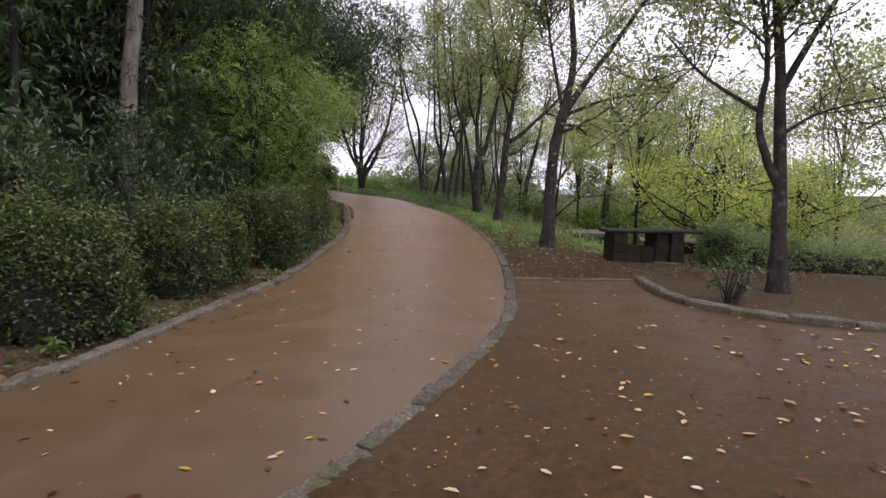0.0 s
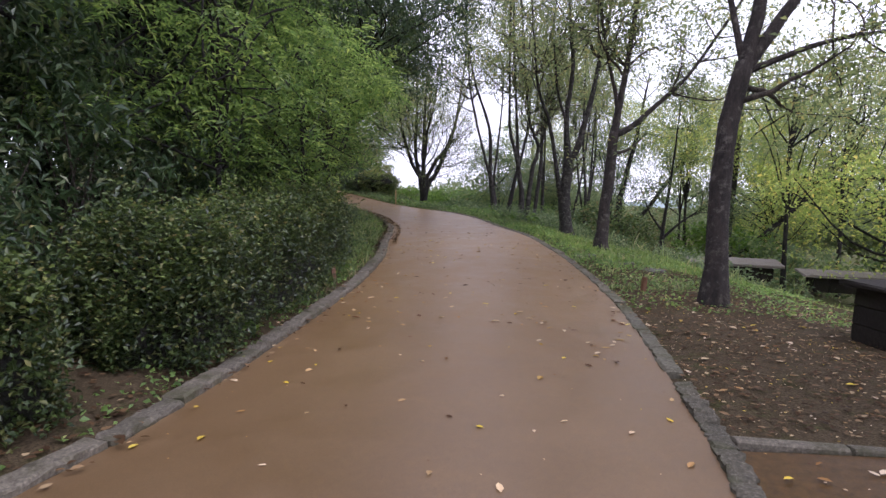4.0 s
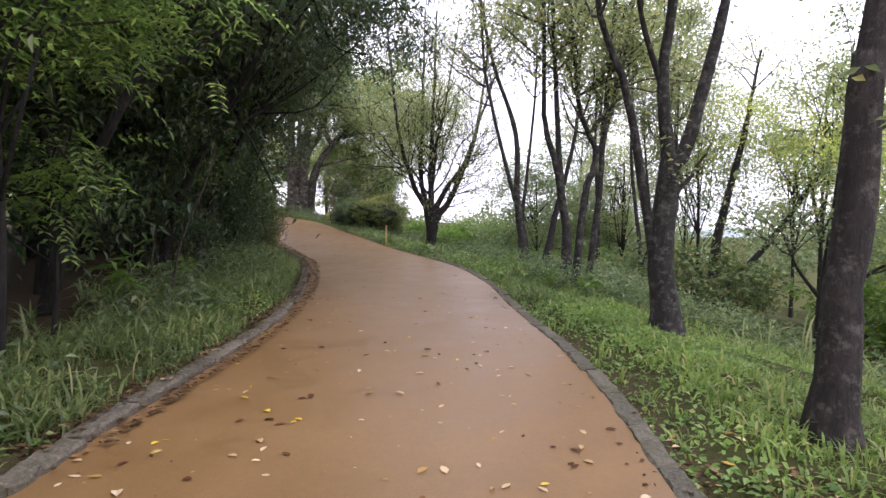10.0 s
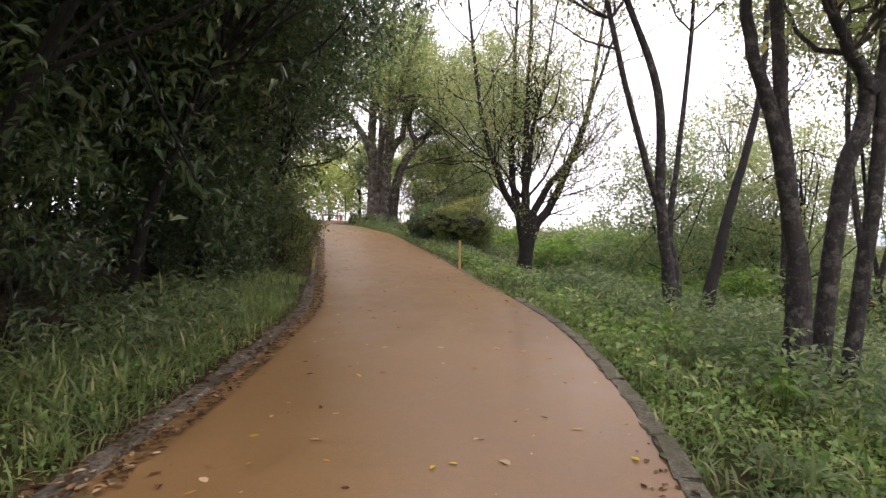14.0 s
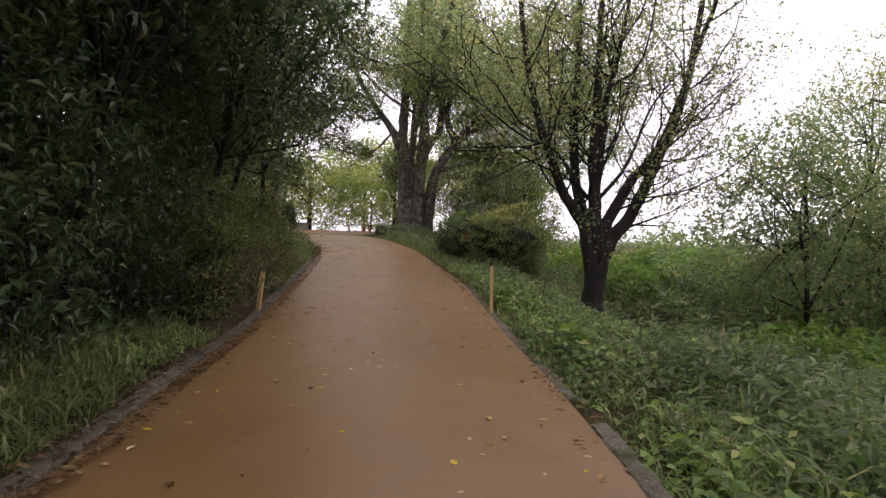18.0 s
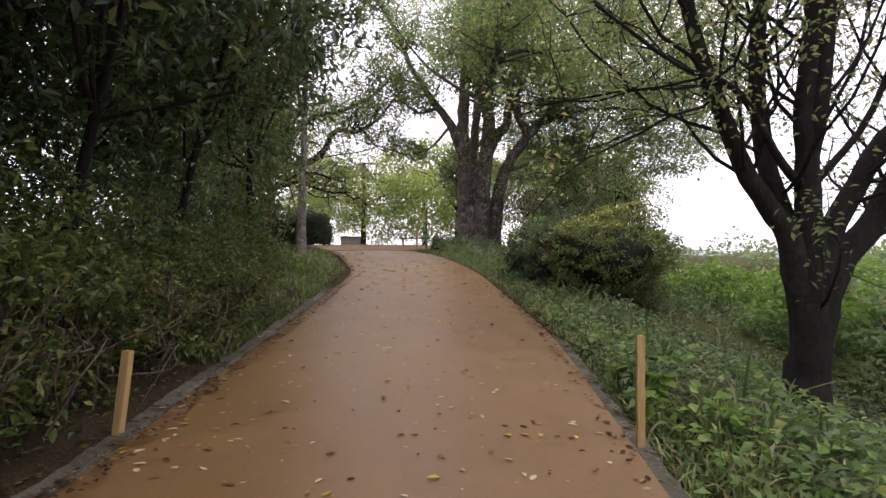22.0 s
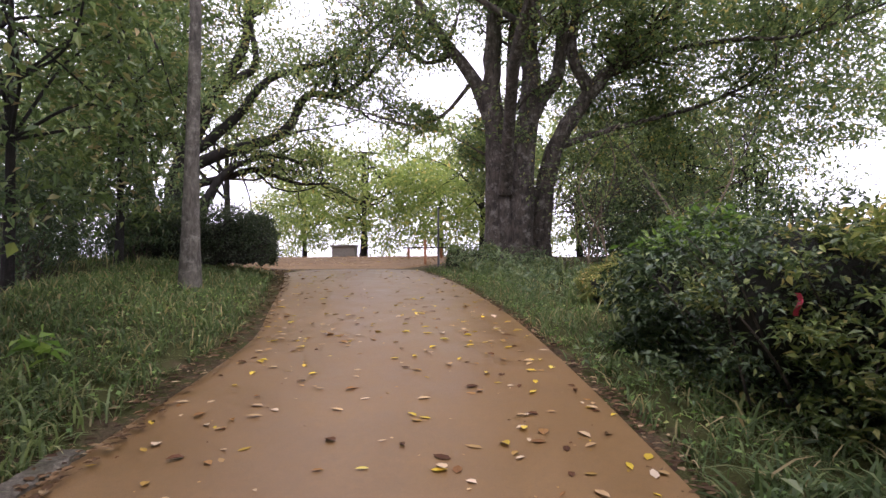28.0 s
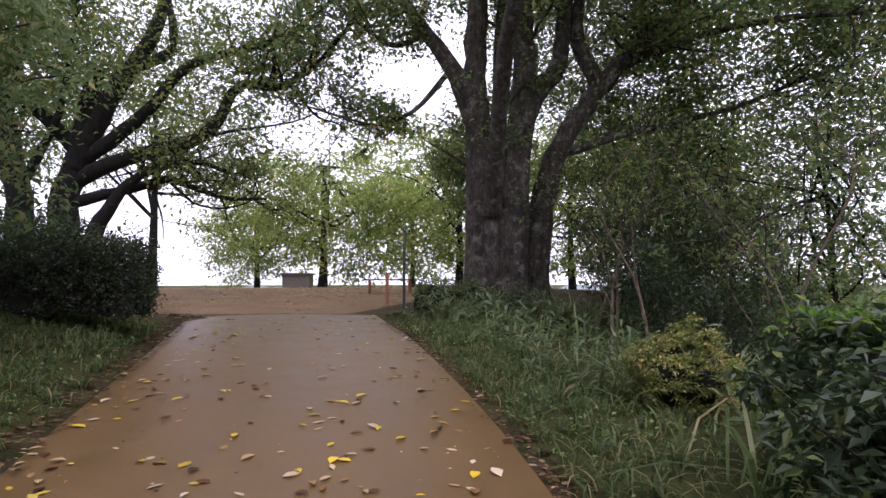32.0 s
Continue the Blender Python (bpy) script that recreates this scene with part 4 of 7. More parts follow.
def stems():
    tree("zelkova_tree", spot(1.87, 14.43), "slender dark-barked tree with a high fork, on bare soil", [
        ([(0, 0, 0), (0.12, 0.2, 1.98), (0.36, 0.31, 3.1)], 0.14, 0.11),
        ([(0.36, 0.3, 3.06), (0.57, 0.41, 4.14), (0.52, 0.54, 5.43), (0.47, 0.66, 6.58)], 0.1, 0.03),
        ([(0.38, 0.3, 3.06), (0.88, 0.36, 3.79), (1.48, 0.41, 4.58), (2.08, 0.48, 5.45), (2.79, 0.56, 6.48)], 0.09, 0.02),
        ([(0.38, 0.29, 2.99), (1.4, 0.29, 3.37), (2.79, 0.26, 3.56)], 0.05, 0.012),
        ([(0.35, 0.3, 3.02), (0.06, 0.47, 4.56), (-0.16, 0.65, 6.19)], 0.05, 0.015)], LEAF_OLIVE, BARK_BROWN, 201, boughs=13, masses=(((0.5, 0.6, 6.6), (2.4, 2.4, 1.4), 90, 30, 0.34), ((2.2, 0.5, 6.0), (1.8, 1.8, 1.0), 50, 30, 0.34)))
    tree("zelkova_tree", spot(3.9, 9.24), "slender dark tree with two stems rising from the litter", [
        ([(0.02, 0, 0), (0.03, 0.06, 0.59), (0.04, 0.16, 1.6), (0.05, 0.31, 2.97), (0, 0.42, 4.01), (0.05, 0.49, 4.72)], 0.12, 0.04),
        ([(0.04, 0.15, 1.45), (-0.18, 0.21, 1.95), (-0.24, 0.26, 2.46), (-0.13, 0.33, 3.16), (-0.21, 0.42, 4.01)], 0.07, 0.02),
        ([(-0.26, 0.27, 2.5), (-0.99, 0.35, 2.95), (-1.54, 0.43, 3.53)], 0.035, 0.012),
        ([(0.05, 0.28, 2.77), (0.42, 0.34, 3.4), (0.8, 0.38, 4.02), (1.11, 0.43, 4.57)], 0.06, 0.02),
        ([(0.05, 0.22, 2.15), (0.58, 0.23, 2.47), (1.5, 0.22, 2.71)], 0.03, 0.01)], LEAF_OLIVE, BARK_BROWN, 202, boughs=14, masses=(((0.2, 0.4, 5.2), (2.6, 2.6, 1.3), 130, 32, 0.34), ((1.4, -0.6, 4.6), (1.8, 1.8, 0.9), 60, 30, 0.3)))
    tree("zelkova_tree", spot(1.55, 20.38), "dark-barked tree with one long limb reaching out, in grass", [
        ([(0, 0, 0), (0.06, 0.04, 0.78), (0.16, 0.09, 1.73), (0.26, 0.14, 2.74)], 0.15, 0.11),
        ([(0.26, 0.14, 2.71), (0.34, 0.17, 3.24), (0.42, 0.2, 3.74), (0.57, 0.26, 4.69)], 0.1, 0.06),
        ([(0.29, 0.14, 2.68), (0.65, 0.19, 2.85), (1.08, 0.26, 3.24), (1.44, 0.32, 3.58), (1.96, 0.4, 4.09)], 0.085, 0.04),
        ([(0.34, 0.17, 3.13), (0.25, 0.18, 3.68), (0.07, 0.19, 4.41)], 0.06, 0.03)], LEAF_OLIVE, BARK_BROWN, 203, grow=3.5, masses=(((1.7, 0.5, 5.7), (2.0, 2.0, 1.2), 70, 30, 0.34), ((0.4, 0.3, 6.4), (1.9, 1.9, 1.2), 60, 30, 0.34)))
    tree("lichened_tree", spot(1.21, 24.12), "grey tree with lichened bark and forked stems", [
        ([(0.04, 0, 0), (-0.04, 0.05, 1.22), (0.08, 0.11, 2.34)], 0.19, 0.15),
        ([(0.11, 0.11, 2.29), (0.29, 0.14, 2.62), (0.6, 0.23, 3.74), (0.86, 0.31, 4.95), (1.08, 0.38, 6.07)], 0.12, 0.03),
        ([(0.06, 0.1, 2.29), (-0.03, 0.14, 3.55), (0.12, 0.22, 4.95), (0.01, 0.26, 6.25)], 0.1, 0.03),
        ([(-0.11, 0.02, 0.85), (-0.33, 0.05, 2.24), (-0.56, 0.08, 3.45), (-0.89, 0.07, 4.38), (-1.05, 0.12, 5.87)], 0.08, 0.02),
        ([(-0.03, 0.14, 3.36), (-0.34, 0.14, 4.39), (-0.45, 0.18, 5.69)], 0.05, 0.02)], LEAF_OLIVE, BARK_GREY, 204, leaves=15, boughs=9)
    tree("forked_tree", spot(0.1, 28.2), "clump of several dark slender stems from one foot, in tall weeds", [
        ([(0, 0, 0), (0, 0.02, 1.09), (-0.11, 0, 1.9), (-0.24, -0.03, 2.59), (-0.39, -0.08, 3.05), (-0.49, -0.1, 3.66), (-0.51, -0.09, 4.67)], 0.105, 0.05),
        ([(-0.09, 0, 1.78), (-0.17, 0, 2.74), (-0.25, 0, 4.12), (-0.3, 0, 4.94)], 0.08, 0.04),
        ([(0.18, 0.06, -0.1), (0.37, 0.17, 1.9), (0.55, 0.24, 2.5), (0.59, 0.26, 2.92), (0.45, 0.22, 3.23), (0.23, 0.16, 3.84), (0.12, 0.14, 4.8)], 0.095, 0.045),
        ([(0.59, 0.26, 2.85), (0.75, 0.32, 3.09), (0.82, 0.37, 4.12), (0.9, 0.41, 4.94)], 0.08, 0.04),
        ([(0.44, 0.16, -0.1), (0.68, 0.28, 1.9), (0.72, 0.3, 2.73), (0.8, 0.35, 3.29), (1.02, 0.44, 4.12), (1.16, 0.5, 4.8)], 0.08, 0.04)], LEAF_OLIVE, BARK_GREY, 205, grow=4.0, boughs=8, leaves=16)
    tree("forked_tree", spot(-0.93, 32.4), "clump of several dark slender stems from one foot, in tall weeds", [
        ([(0.02, 0.01, 0), (0, 0.01, 0.76), (-0.16, -0.02, 1.92), (-0.17, 0.01, 3.43), (-0.39, -0.04, 4.55), (-0.82, -0.17, 5.68), (-1.08, -0.24, 6.8)], 0.13, 0.03),
        ([(0.1, 0.04, 0), (0.1, 0.05, 0.87), (-0.3, -0.06, 2.3), (-0.75, -0.18, 4.03), (-1.1, -0.27, 5.68), (-1.18, -0.28, 6.69)], 0.09, 0.03),
        ([(0, 0.02, 1.22), (0.02, 0.04, 1.92), (0.12, 0.1, 2.82), (0.31, 0.21, 4.93), (0.35, 0.25, 6.69)], 0.07, 0.02)], LEAF_OLIVE, BARK_GREY, 206, boughs=10, leaves=16)
    far = tree("slender_tree", spot(2.88, 35.8), "slender dark trees in a loose row on the slope", [
        ([(0, 0, 0), (0.05, 0, 1.2), (-0.1, 0, 2.6), (-0.3, 0.1, 4.5), (-0.3, 0.1, 6.6)], 0.10, 0.03),
        ([(0.05, 0, 0.8), (0.4, 0, 2.2), (0.7, 0, 4.2), (0.9, 0, 6.4)], 0.07, 0.02)], LEAF_OLIVE, BARK_GREY, 221, boughs=9, leaves=13, group="slender trees", size=0.12)
    for x, y, a in ((1.6, 36.6, 80), (4.2, 38.4, 200), (3.46, 34.5, 60)):
        copy_thing(far, pose(x, y, gz(x, y), 0, 0, a))
    tree("forked_tree", spot(-0.25, 33.1), "leaning dark slender tree in tall weeds", [
        ([(-0.05, 0, 0), (0.05, 0.03, 0.75), (0.34, 0.16, 2.12), (0.59, 0.27, 3.06), (0.85, 0.38, 4.36), (0.95, 0.46, 6.56)], 0.12, 0.03)], LEAF_OLIVE, BARK_DARK, 207)
    tree("forking_tree", (-5.0, 39.5, 0.1), "broad dark tree whose short trunk forks low into many stems", [
        ([(0.02, 0.03, -0.05), (0.03, 0.03, 0.5), (0.06, 0.03, 1.0), (0.08, 0.03, 1.45)], 0.26, 0.2),
        ([(0.03, 0.03, 0.0), (0.04, 0.02, 0.9), (-0.05, -0.06, 1.7), (-0.16, -0.14, 2.24), (-0.38, -0.28, 2.61), (-0.68, -0.49, 3.33), (-0.97, -0.7, 4.36), (-1.17, -0.84, 5.39), (-1.31, -0.96, 6.53)], 0.19, 0.045),
        ([(0.03, 0.04, 0.0), (0.04, 0.05, 0.9), (-0.05, 0.08, 1.8), (-0.15, 0.11, 2.32), (-0.37, 0.07, 3.12), (-0.44, 0.12, 4.22), (-0.39, 0.13, 5.03), (-0.37, 0.23, 6.59)], 0.19, 0.05),
        ([(0.04, 0.03, 0.0), (0.08, 0.02, 1.2), (0.08, 0.0, 2.1), (0.06, -0.01, 2.81), (0.05, -0.15, 3.57), (0.13, -0.24, 4.55), (0.13, -0.25, 5.3), (0.17, -0.24, 6.26)], 0.2, 0.06),
        ([(0.07, -0.01, 3.0), (0.2, -0.17, 3.64), (0.3, -0.25, 4.76), (0.43, -0.3, 5.21), (0.64, -0.3, 6.16)], 0.1, 0.03),
        ([(0.04, -0.02, 2.7), (-0.19, -0.41, 3.0), (-0.48, -0.85, 3.59), (-0.72, -1.12, 3.79), (-1.08, -1.47, 3.92)], 0.06, 0.012),
        ([(0.04, 0.03, 0.0), (0.09, 0.05, 1.0), (0.2, 0.1, 1.85), (0.36, 0.19, 2.47), (0.8, 0.45, 3.28), (1.15, 0.67, 3.7), (1.43, 0.84, 4.34)], 0.19, 0.07),
        ([(0.04, 0.03, 0.0), (0.09, 0.05, 0.9), (0.22, 0.13, 1.55), (0.42, 0.24, 2.0), (0.67, 0.45, 2.36), (1.07, 0.7, 3.25), (1.42, 0.92, 4.19), (1.69, 1.1, 5.03), (1.94, 1.24, 6.37)], 0.23, 0.06),
        ([(0.44, 0.26, 2.05), (0.75, 0.44, 2.22), (1.15, 0.69, 2.39), (1.58, 0.97, 2.59), (2.03, 1.25, 2.89)], 0.035, 0.01),
        ([(0.1, 0.0, 2.75), (0.63, 0.34, 3.49), (0.98, 0.55, 4.47), (1.2, 0.67, 4.94), (1.57, 0.91, 5.3)], 0.05, 0.012),
        ([(0.78, 0.5, 2.6), (1.2, 0.72, 2.85), (1.57, 0.95, 2.98), (2.04, 1.25, 3.2)], 0.025, 0.008),
        ([(1.0, 0.62, 3.05), (1.33, 0.8, 3.19), (1.72, 1.04, 3.39)], 0.025, 0.008)], LEAF_OLIVE, BARK_DARK, 208, bough_r=0.026, boughs=6, leaves=16, twigs=8, bough_len=2.7, twig_len=1.0, up=0.35, size=0.085, grow=3.0,
        masses=(((-0.4, -0.3, 6.2), (2.8, 2.8, 1.8), 150, 28, 0.36), ((0.9, 0.5, 7.4), (2.6, 2.6, 1.4), 60, 26, 0.34), ((2.4, 1.6, 5.8), (1.8, 1.8, 1.2), 36, 26, 0.34), ((-1.7, -0.6, 6.0), (1.2, 1.2, 2.0), 66, 24, 0.34), ((-1.2, -1.0, 4.6), (1.2, 1.2, 0.8), 24, 16, 0.28)))
    tree("young_tree", spot(5.66, 29.65), "small dark tree among bushes", [
        ([(0, 0, 0), (0.0, 0, 1.2), (0.1, 0, 2.2), (0.3, 0, 4.0)], 0.10, 0.02),
        ([(0, 0, 1.0), (0.6, 0, 1.6), (1.5, 0, 2.2), (2.4, 0, 2.6)], 0.06, 0.015),
        ([(0, 0, 1.3), (-0.5, 0, 2.0), (-0.9, 0, 3.0)], 0.05, 0.015)], LEAF_MID, BARK_DARK, 209, boughs=12)
    tree("leaning_tree", spot(5.33, 36.1), "dark tree with a leaning limb, partly hidden in leaves", [
        ([(0, 0, 0), (0.0, 0, 1.5), (0.2, 0, 3.0), (0.8, 0, 5.6)], 0.22, 0.05),
        ([(0.05, 0, 0.5), (1.0, 0, 1.4), (2.2, 0, 3.0), (3.2, 0, 4.6)], 0.14, 0.03)], LEAF_YELLOW, BARK_DARK, 210, boughs=14, leaves=16, size=0.09, masses=(((0.8, 0, 6.0), (2.4, 2.4, 1.6), 130, 46, 0.36), ((2.8, 0, 5.0), (1.6, 1.6, 1.1), 50, 40, 0.34)))
    tree("leaning_tree", spot(8.9, 31.5), "dark tree with a leaning limb, partly hidden in leaves", [
        ([(0, 0, 0), (-0.1, 0, 1.5), (0.0, 0, 3.0), (0.2, 0, 5.6)], 0.26, 0.06),
        ([(0.05, 0, 0.4), (0.9, 0, 1.2), (2.2, 0, 2.4), (3.4, 0, 3.6)], 0.16, 0.04)], LEAF_YELLOW, BARK_DARK, 211, boughs=14, leaves=16, size=0.10, masses=(((0.4, 0, 5.2), (3.0, 3.0, 1.9), 220, 54, 0.36), ((2.6, 0, 4.2), (1.8, 1.8, 1.2), 70, 46, 0.34)))
    tree("old_camphor_tree", (-16.9, 53.9, 2.3), "huge old tree of several grey trunks grown together", [
        ([(-0.54, -0.33, -0.2), (-0.57, -0.48, 1.7), (-0.5, -0.58, 3.63), (-0.58, -0.75, 5.29), (-0.46, -0.77, 6.58), (-0.33, -0.84, 8.63)], 0.41, 0.22),
        ([(-0.54, -0.66, 4.3), (-0.75, -0.85, 5.0), (-1.08, -1.1, 5.74), (-1.6, -1.49, 6.58), (-2.21, -1.96, 7.74)], 0.28, 0.08),
        ([(0.17, -0.24, -0.3), (0.16, -0.38, 1.67), (0.29, -0.32, 3.58), (0.51, -0.31, 5.35), (0.42, -0.23, 6.7), (0.54, -0.29, 8.63)], 0.42, 0.22),
        ([(0.34, -0.2, 4.2), (0.6, 0.0, 4.9), (1.03, 0.24, 5.55), (1.23, 0.29, 6.7), (1.4, 0.28, 8.24)], 0.3, 0.1),
        ([(0.35, 0.4, -0.3), (0.45, 0.42, 1.59), (0.7, 0.45, 3.02), (1.15, 0.47, 4.01), (2.0, 0.87, 5.29), (2.63, 1.21, 5.99), (3.42, 1.65, 6.83), (4.32, 2.14, 7.85)], 0.36, 0.07),
        ([(0.05, -0.5, -0.3), (-0.12, -0.62, 0.9), (-0.2, -0.6, 2.4), (-0.15, -0.5, 3.9)], 0.28, 0.14),
        ([(1.05, 0.5, 3.6), (2.23, 1.11, 4.01), (3.33, 1.78, 4.32), (4.43, 2.44, 4.64), (5.54, 3.1, 5.16), (7.31, 4.16, 5.92)], 0.10, 0.02),
        ([(2.3, 1.05, 5.6), (4.04, 1.16, 5.96), (5.58, 0.72, 5.75), (6.98, 0.44, 5.43)], 0.10, 0.02),
        ([(-0.98, -1.02, 5.55), (-1.67, -1.39, 4.65), (-2.22, -1.71, 4.33), (-2.71, -2.02, 4.3)], 0.07, 0.015),
        ([(-1.39, -1.34, 6.32), (-2.05, -1.73, 6.07), (-2.48, -2.02, 6.32)], 0.08, 0.02),
        ([(1.84, 0.78, 5.16), (1.44, 0.44, 6.32), (1.72, 0.49, 8.11)], 0.2, 0.07),
        ([(-0.1, -0.8, 2.2), (0.5, -1.7, 3.7), (1.3, -2.9, 5.0), (2.3, -4.0, 5.9), (3.1, -4.8, 6.5)], 0.2, 0.1),
        ([(3.1, -4.8, 6.5), (3.9, -4.5, 6.75), (4.9, -4.3, 6.55), (6.0, -4.2, 6.6)], 0.1, 0.03),
        ([(3.1, -4.8, 6.45), (2.7, -5.0, 7.3), (2.9, -5.2, 8.4)], 0.09, 0.03),
        ([(1.9, -3.6, 5.6), (1.0, -4.4, 6.2), (0.2, -5.0, 7.0)], 0.08, 0.02)], LEAF_CAMPHOR, BARK_OLD, 212, boughs=7, twigs=7, leaves=22, size=0.135, bough_len=2.2, grow=3.5, start=0.55, sides=18, scatter=0.16,
        masses=(((0.8, 0.3, 9.4), (4.8, 4.8, 3.4), 340, 62, 0.38), ((4.0, 2.2, 8.0), (3.6, 3.6, 2.6), 190, 60, 0.36), ((5.0, 2.6, 6.0), (3.2, 3.0, 1.7), 130, 54, 0.34), ((4.0, 3.6, 4.6), (2.4, 2.2, 1.4), 80, 52, 0.3), ((7.0, 3.4, 7.4), (2.6, 2.6, 1.9), 120, 52, 0.36), ((8.6, 3.0, 5.0), (2.2, 2.2, 1.3), 90, 50, 0.34), ((7.4, 1.4, 3.6), (1.8, 1.8, 1.0), 56, 48, 0.3), ((9.0, 2.4, 8.0), (2.6, 2.6, 1.8), 100, 50, 0.36), ((1.0, 2.4, 6.0), (2.2, 2.0, 2.2), 70, 42, 0.32),
                ((-2.2, -1.8, 6.6), (1.2, 1.2, 1.3), 44, 44, 0.26), ((-2.3, -1.75, 4.35), (0.75, 0.75, 0.5), 22, 44, 0.18), ((-0.8, -1.2, 9.0), (1.5, 1.5, 1.8), 60, 44, 0.3), ((-1.5, 1.0, 3.6), (1.2, 1.2, 1.9), 80, 52, 0.26), ((3.0, -4.2, 8.0), (3.2, 3.0, 1.7), 170, 40, 0.34), ((5.4, -3.0, 6.4), (2.0, 2.0, 0.9), 60, 38, 0.3), ((6.5, -2.5, 8.6), (2.8, 2.8, 2.0), 120, 48, 0.36), ((2.2, 2.8, 7.5), (2.6, 2.4, 2.6), 120, 52, 0.34), ((0.5, 3.0, 4.6), (2.0, 1.8, 2.4), 110, 50, 0.3), ((2.2, 3.2, 5.2), (1.8, 1.8, 1.8), 70, 50, 0.3)))
    tree("cherry_tree", (-26.8, 49.0, 2.55), "old spreading cherry tree with dark crooked limbs", [
        ([(-0.05, -0.1, -0.2), (0.03, -0.09, 1.3), (0.16, -0.09, 2.67), (0.46, 0.02, 3.76)], 0.44, 0.30),
        ([(0.38, 0.0, 3.3), (0.97, 0.27, 4.63), (1.66, 0.62, 5.81), (2.1, 0.84, 6.51), (2.36, 0.94, 7.42), (2.47, 0.91, 8.81)], 0.28, 0.09),
        ([(1.6, 0.6, 5.7), (2.44, 1.08, 6.13), (2.54, 1.11, 6.72), (2.46, 1.0, 7.42), (2.52, 0.96, 8.53)], 0.15, 0.05),
        ([(0.4, 0.05, 3.4), (1.48, 0.62, 4.24), (2.01, 0.91, 4.79), (2.78, 1.33, 5.77), (3.5, 1.76, 6.05), (4.46, 2.34, 6.33), (5.3, 2.83, 6.85)], 0.2, 0.04),
        ([(0.25, -0.02, 2.9), (1.0, 0.4, 3.35), (1.88, 0.91, 3.65), (2.96, 1.57, 4.0), (3.42, 1.82, 4.48), (3.71, 1.95, 5.11), (4.07, 2.17, 5.35), (4.66, 2.54, 5.25), (5.14, 2.83, 5.53), (5.57, 3.07, 5.9)], 0.22, 0.07),
        ([(4.9, 2.69, 5.35), (5.46, 3.1, 4.55), (5.93, 3.41, 4.34), (6.29, 3.67, 3.92)], 0.045, 0.01),
        ([(0.2, -0.02, 2.4), (1.31, 0.63, 2.7), (2.21, 1.17, 2.98), (2.8, 1.55, 2.81), (3.5, 2.01, 2.53), (4.33, 2.54, 2.5)], 0.16, 0.03),
        ([(0.9, 0.0, -0.2), (1.1, 0.11, 1.52), (1.48, 0.29, 2.27), (1.86, 0.6, 2.9), (2.77, 1.25, 3.38), (3.69, 1.85, 3.16)], 0.26, 0.04),
        ([(1.94, 1.02, 2.85), (2.12, 1.18, 2.14), (2.16, 1.25, 1.49)], 0.035, 0.01),
        ([(2.33, 1.25, 2.93), (2.9, 1.65, 2.36), (3.73, 2.17, 2.32), (4.57, 2.67, 2.81)], 0.045, 0.01),
        ([(0.4, 0.0, 3.7), (-0.22, -0.47, 4.52), (-1.03, -1.03, 5.19), (-1.83, -1.6, 6.17)], 0.2, 0.05),
        ([(3.55, 1.8, 6.05), (4.08, 2.15, 5.6), (4.81, 2.56, 6.3), (5.7, 3.12, 6.37)], 0.05, 0.012),
        ([(2.96, 1.57, 4.0), (3.79, 2.08, 4.2), (4.98, 2.81, 4.41), (5.95, 3.38, 4.9)], 0.05, 0.01)], LEAF_CHERRY, BARK_DARK, 213, boughs=6, twigs=8, leaves=12, size=0.13, bough_len=1.7, grow=1.5, sides=12, scatter=0.2,
        masses=(((-0.6, -0.9, 6.8), (2.4, 2.4, 1.4), 90, 34, 0.34), ((1.6, 0.6, 7.2), (3.6, 3.6, 1.6), 190, 34, 0.36), ((3.6, 2.2, 6.3), (1.7, 1.7, 0.8), 44, 30, 0.3), ((3.2, 2.2, 3.4), (2.2, 2.2, 0.6), 44, 20, 0.3), ((0.0, -0.4, 5.6), (2.2, 2.2, 1.3), 90, 40, 0.34), ((-1.6, -1.6, 4.4), (2.4, 2.4, 1.4), 80, 40, 0.34), ((2.6, 1.0, 5.2), (2.4, 2.4, 0.9), 60, 36, 0.34)))
    tree("cherry_tree", (-28.2, 47.6, 2.5), "old spreading cherry tree with dark crooked limbs", [
        ([(1.0, 0.6, -0.2), (1.05, 0.56, 1.44), (1.04, 0.46, 2.65), (0.94, 0.31, 3.8), (0.8, 0.14, 4.95)], 0.36, 0.2),
        ([(0.97, 0.35, 3.5), (0.09, -0.32, 5.22), (-0.18, -0.64, 7.25)], 0.17, 0.05),
        ([(0.86, 0.2, 4.6), (1.28, 0.34, 6.3), (1.91, 0.62, 7.92)], 0.16, 0.04),
        ([(1.04, 0.45, 2.6), (1.53, 0.7, 3.6), (1.96, 0.9, 4.55), (2.17, 0.95, 5.63)], 0.13, 0.04)], LEAF_CHERRY, BARK_DARK, 214, boughs=8, twigs=8, leaves=13, size=0.14, sides=12, scatter=0.2)
    tree("thin_tree", spot(-17.45, 43.85), "straight thin grey tree beside a clipped hedge", [
        ([(-0.03, -0.04, 0), (0.04, -0.04, 2.49), (0.12, -0.05, 4.56), (0.18, -0.04, 5.85)], 0.12, 0.07)], LEAF_MID, BARK_THIN, 215, boughs=10, start=0.55, leaves=14)
    tree("pale_trunk_tree", spot(-6.0, 11.6), "tall tree with a smooth pale grey trunk behind shrubs", [
        ([(0, 0, 0), (0.02, 0, 2.2), (0.2, 0.1, 4.2), (0.3, 0.2, 7.0)], 0.17, 0.09)], LEAF_DARK, BARK_PALE, 216, boughs=8, start=0.6, leaves=16, size=0.12)
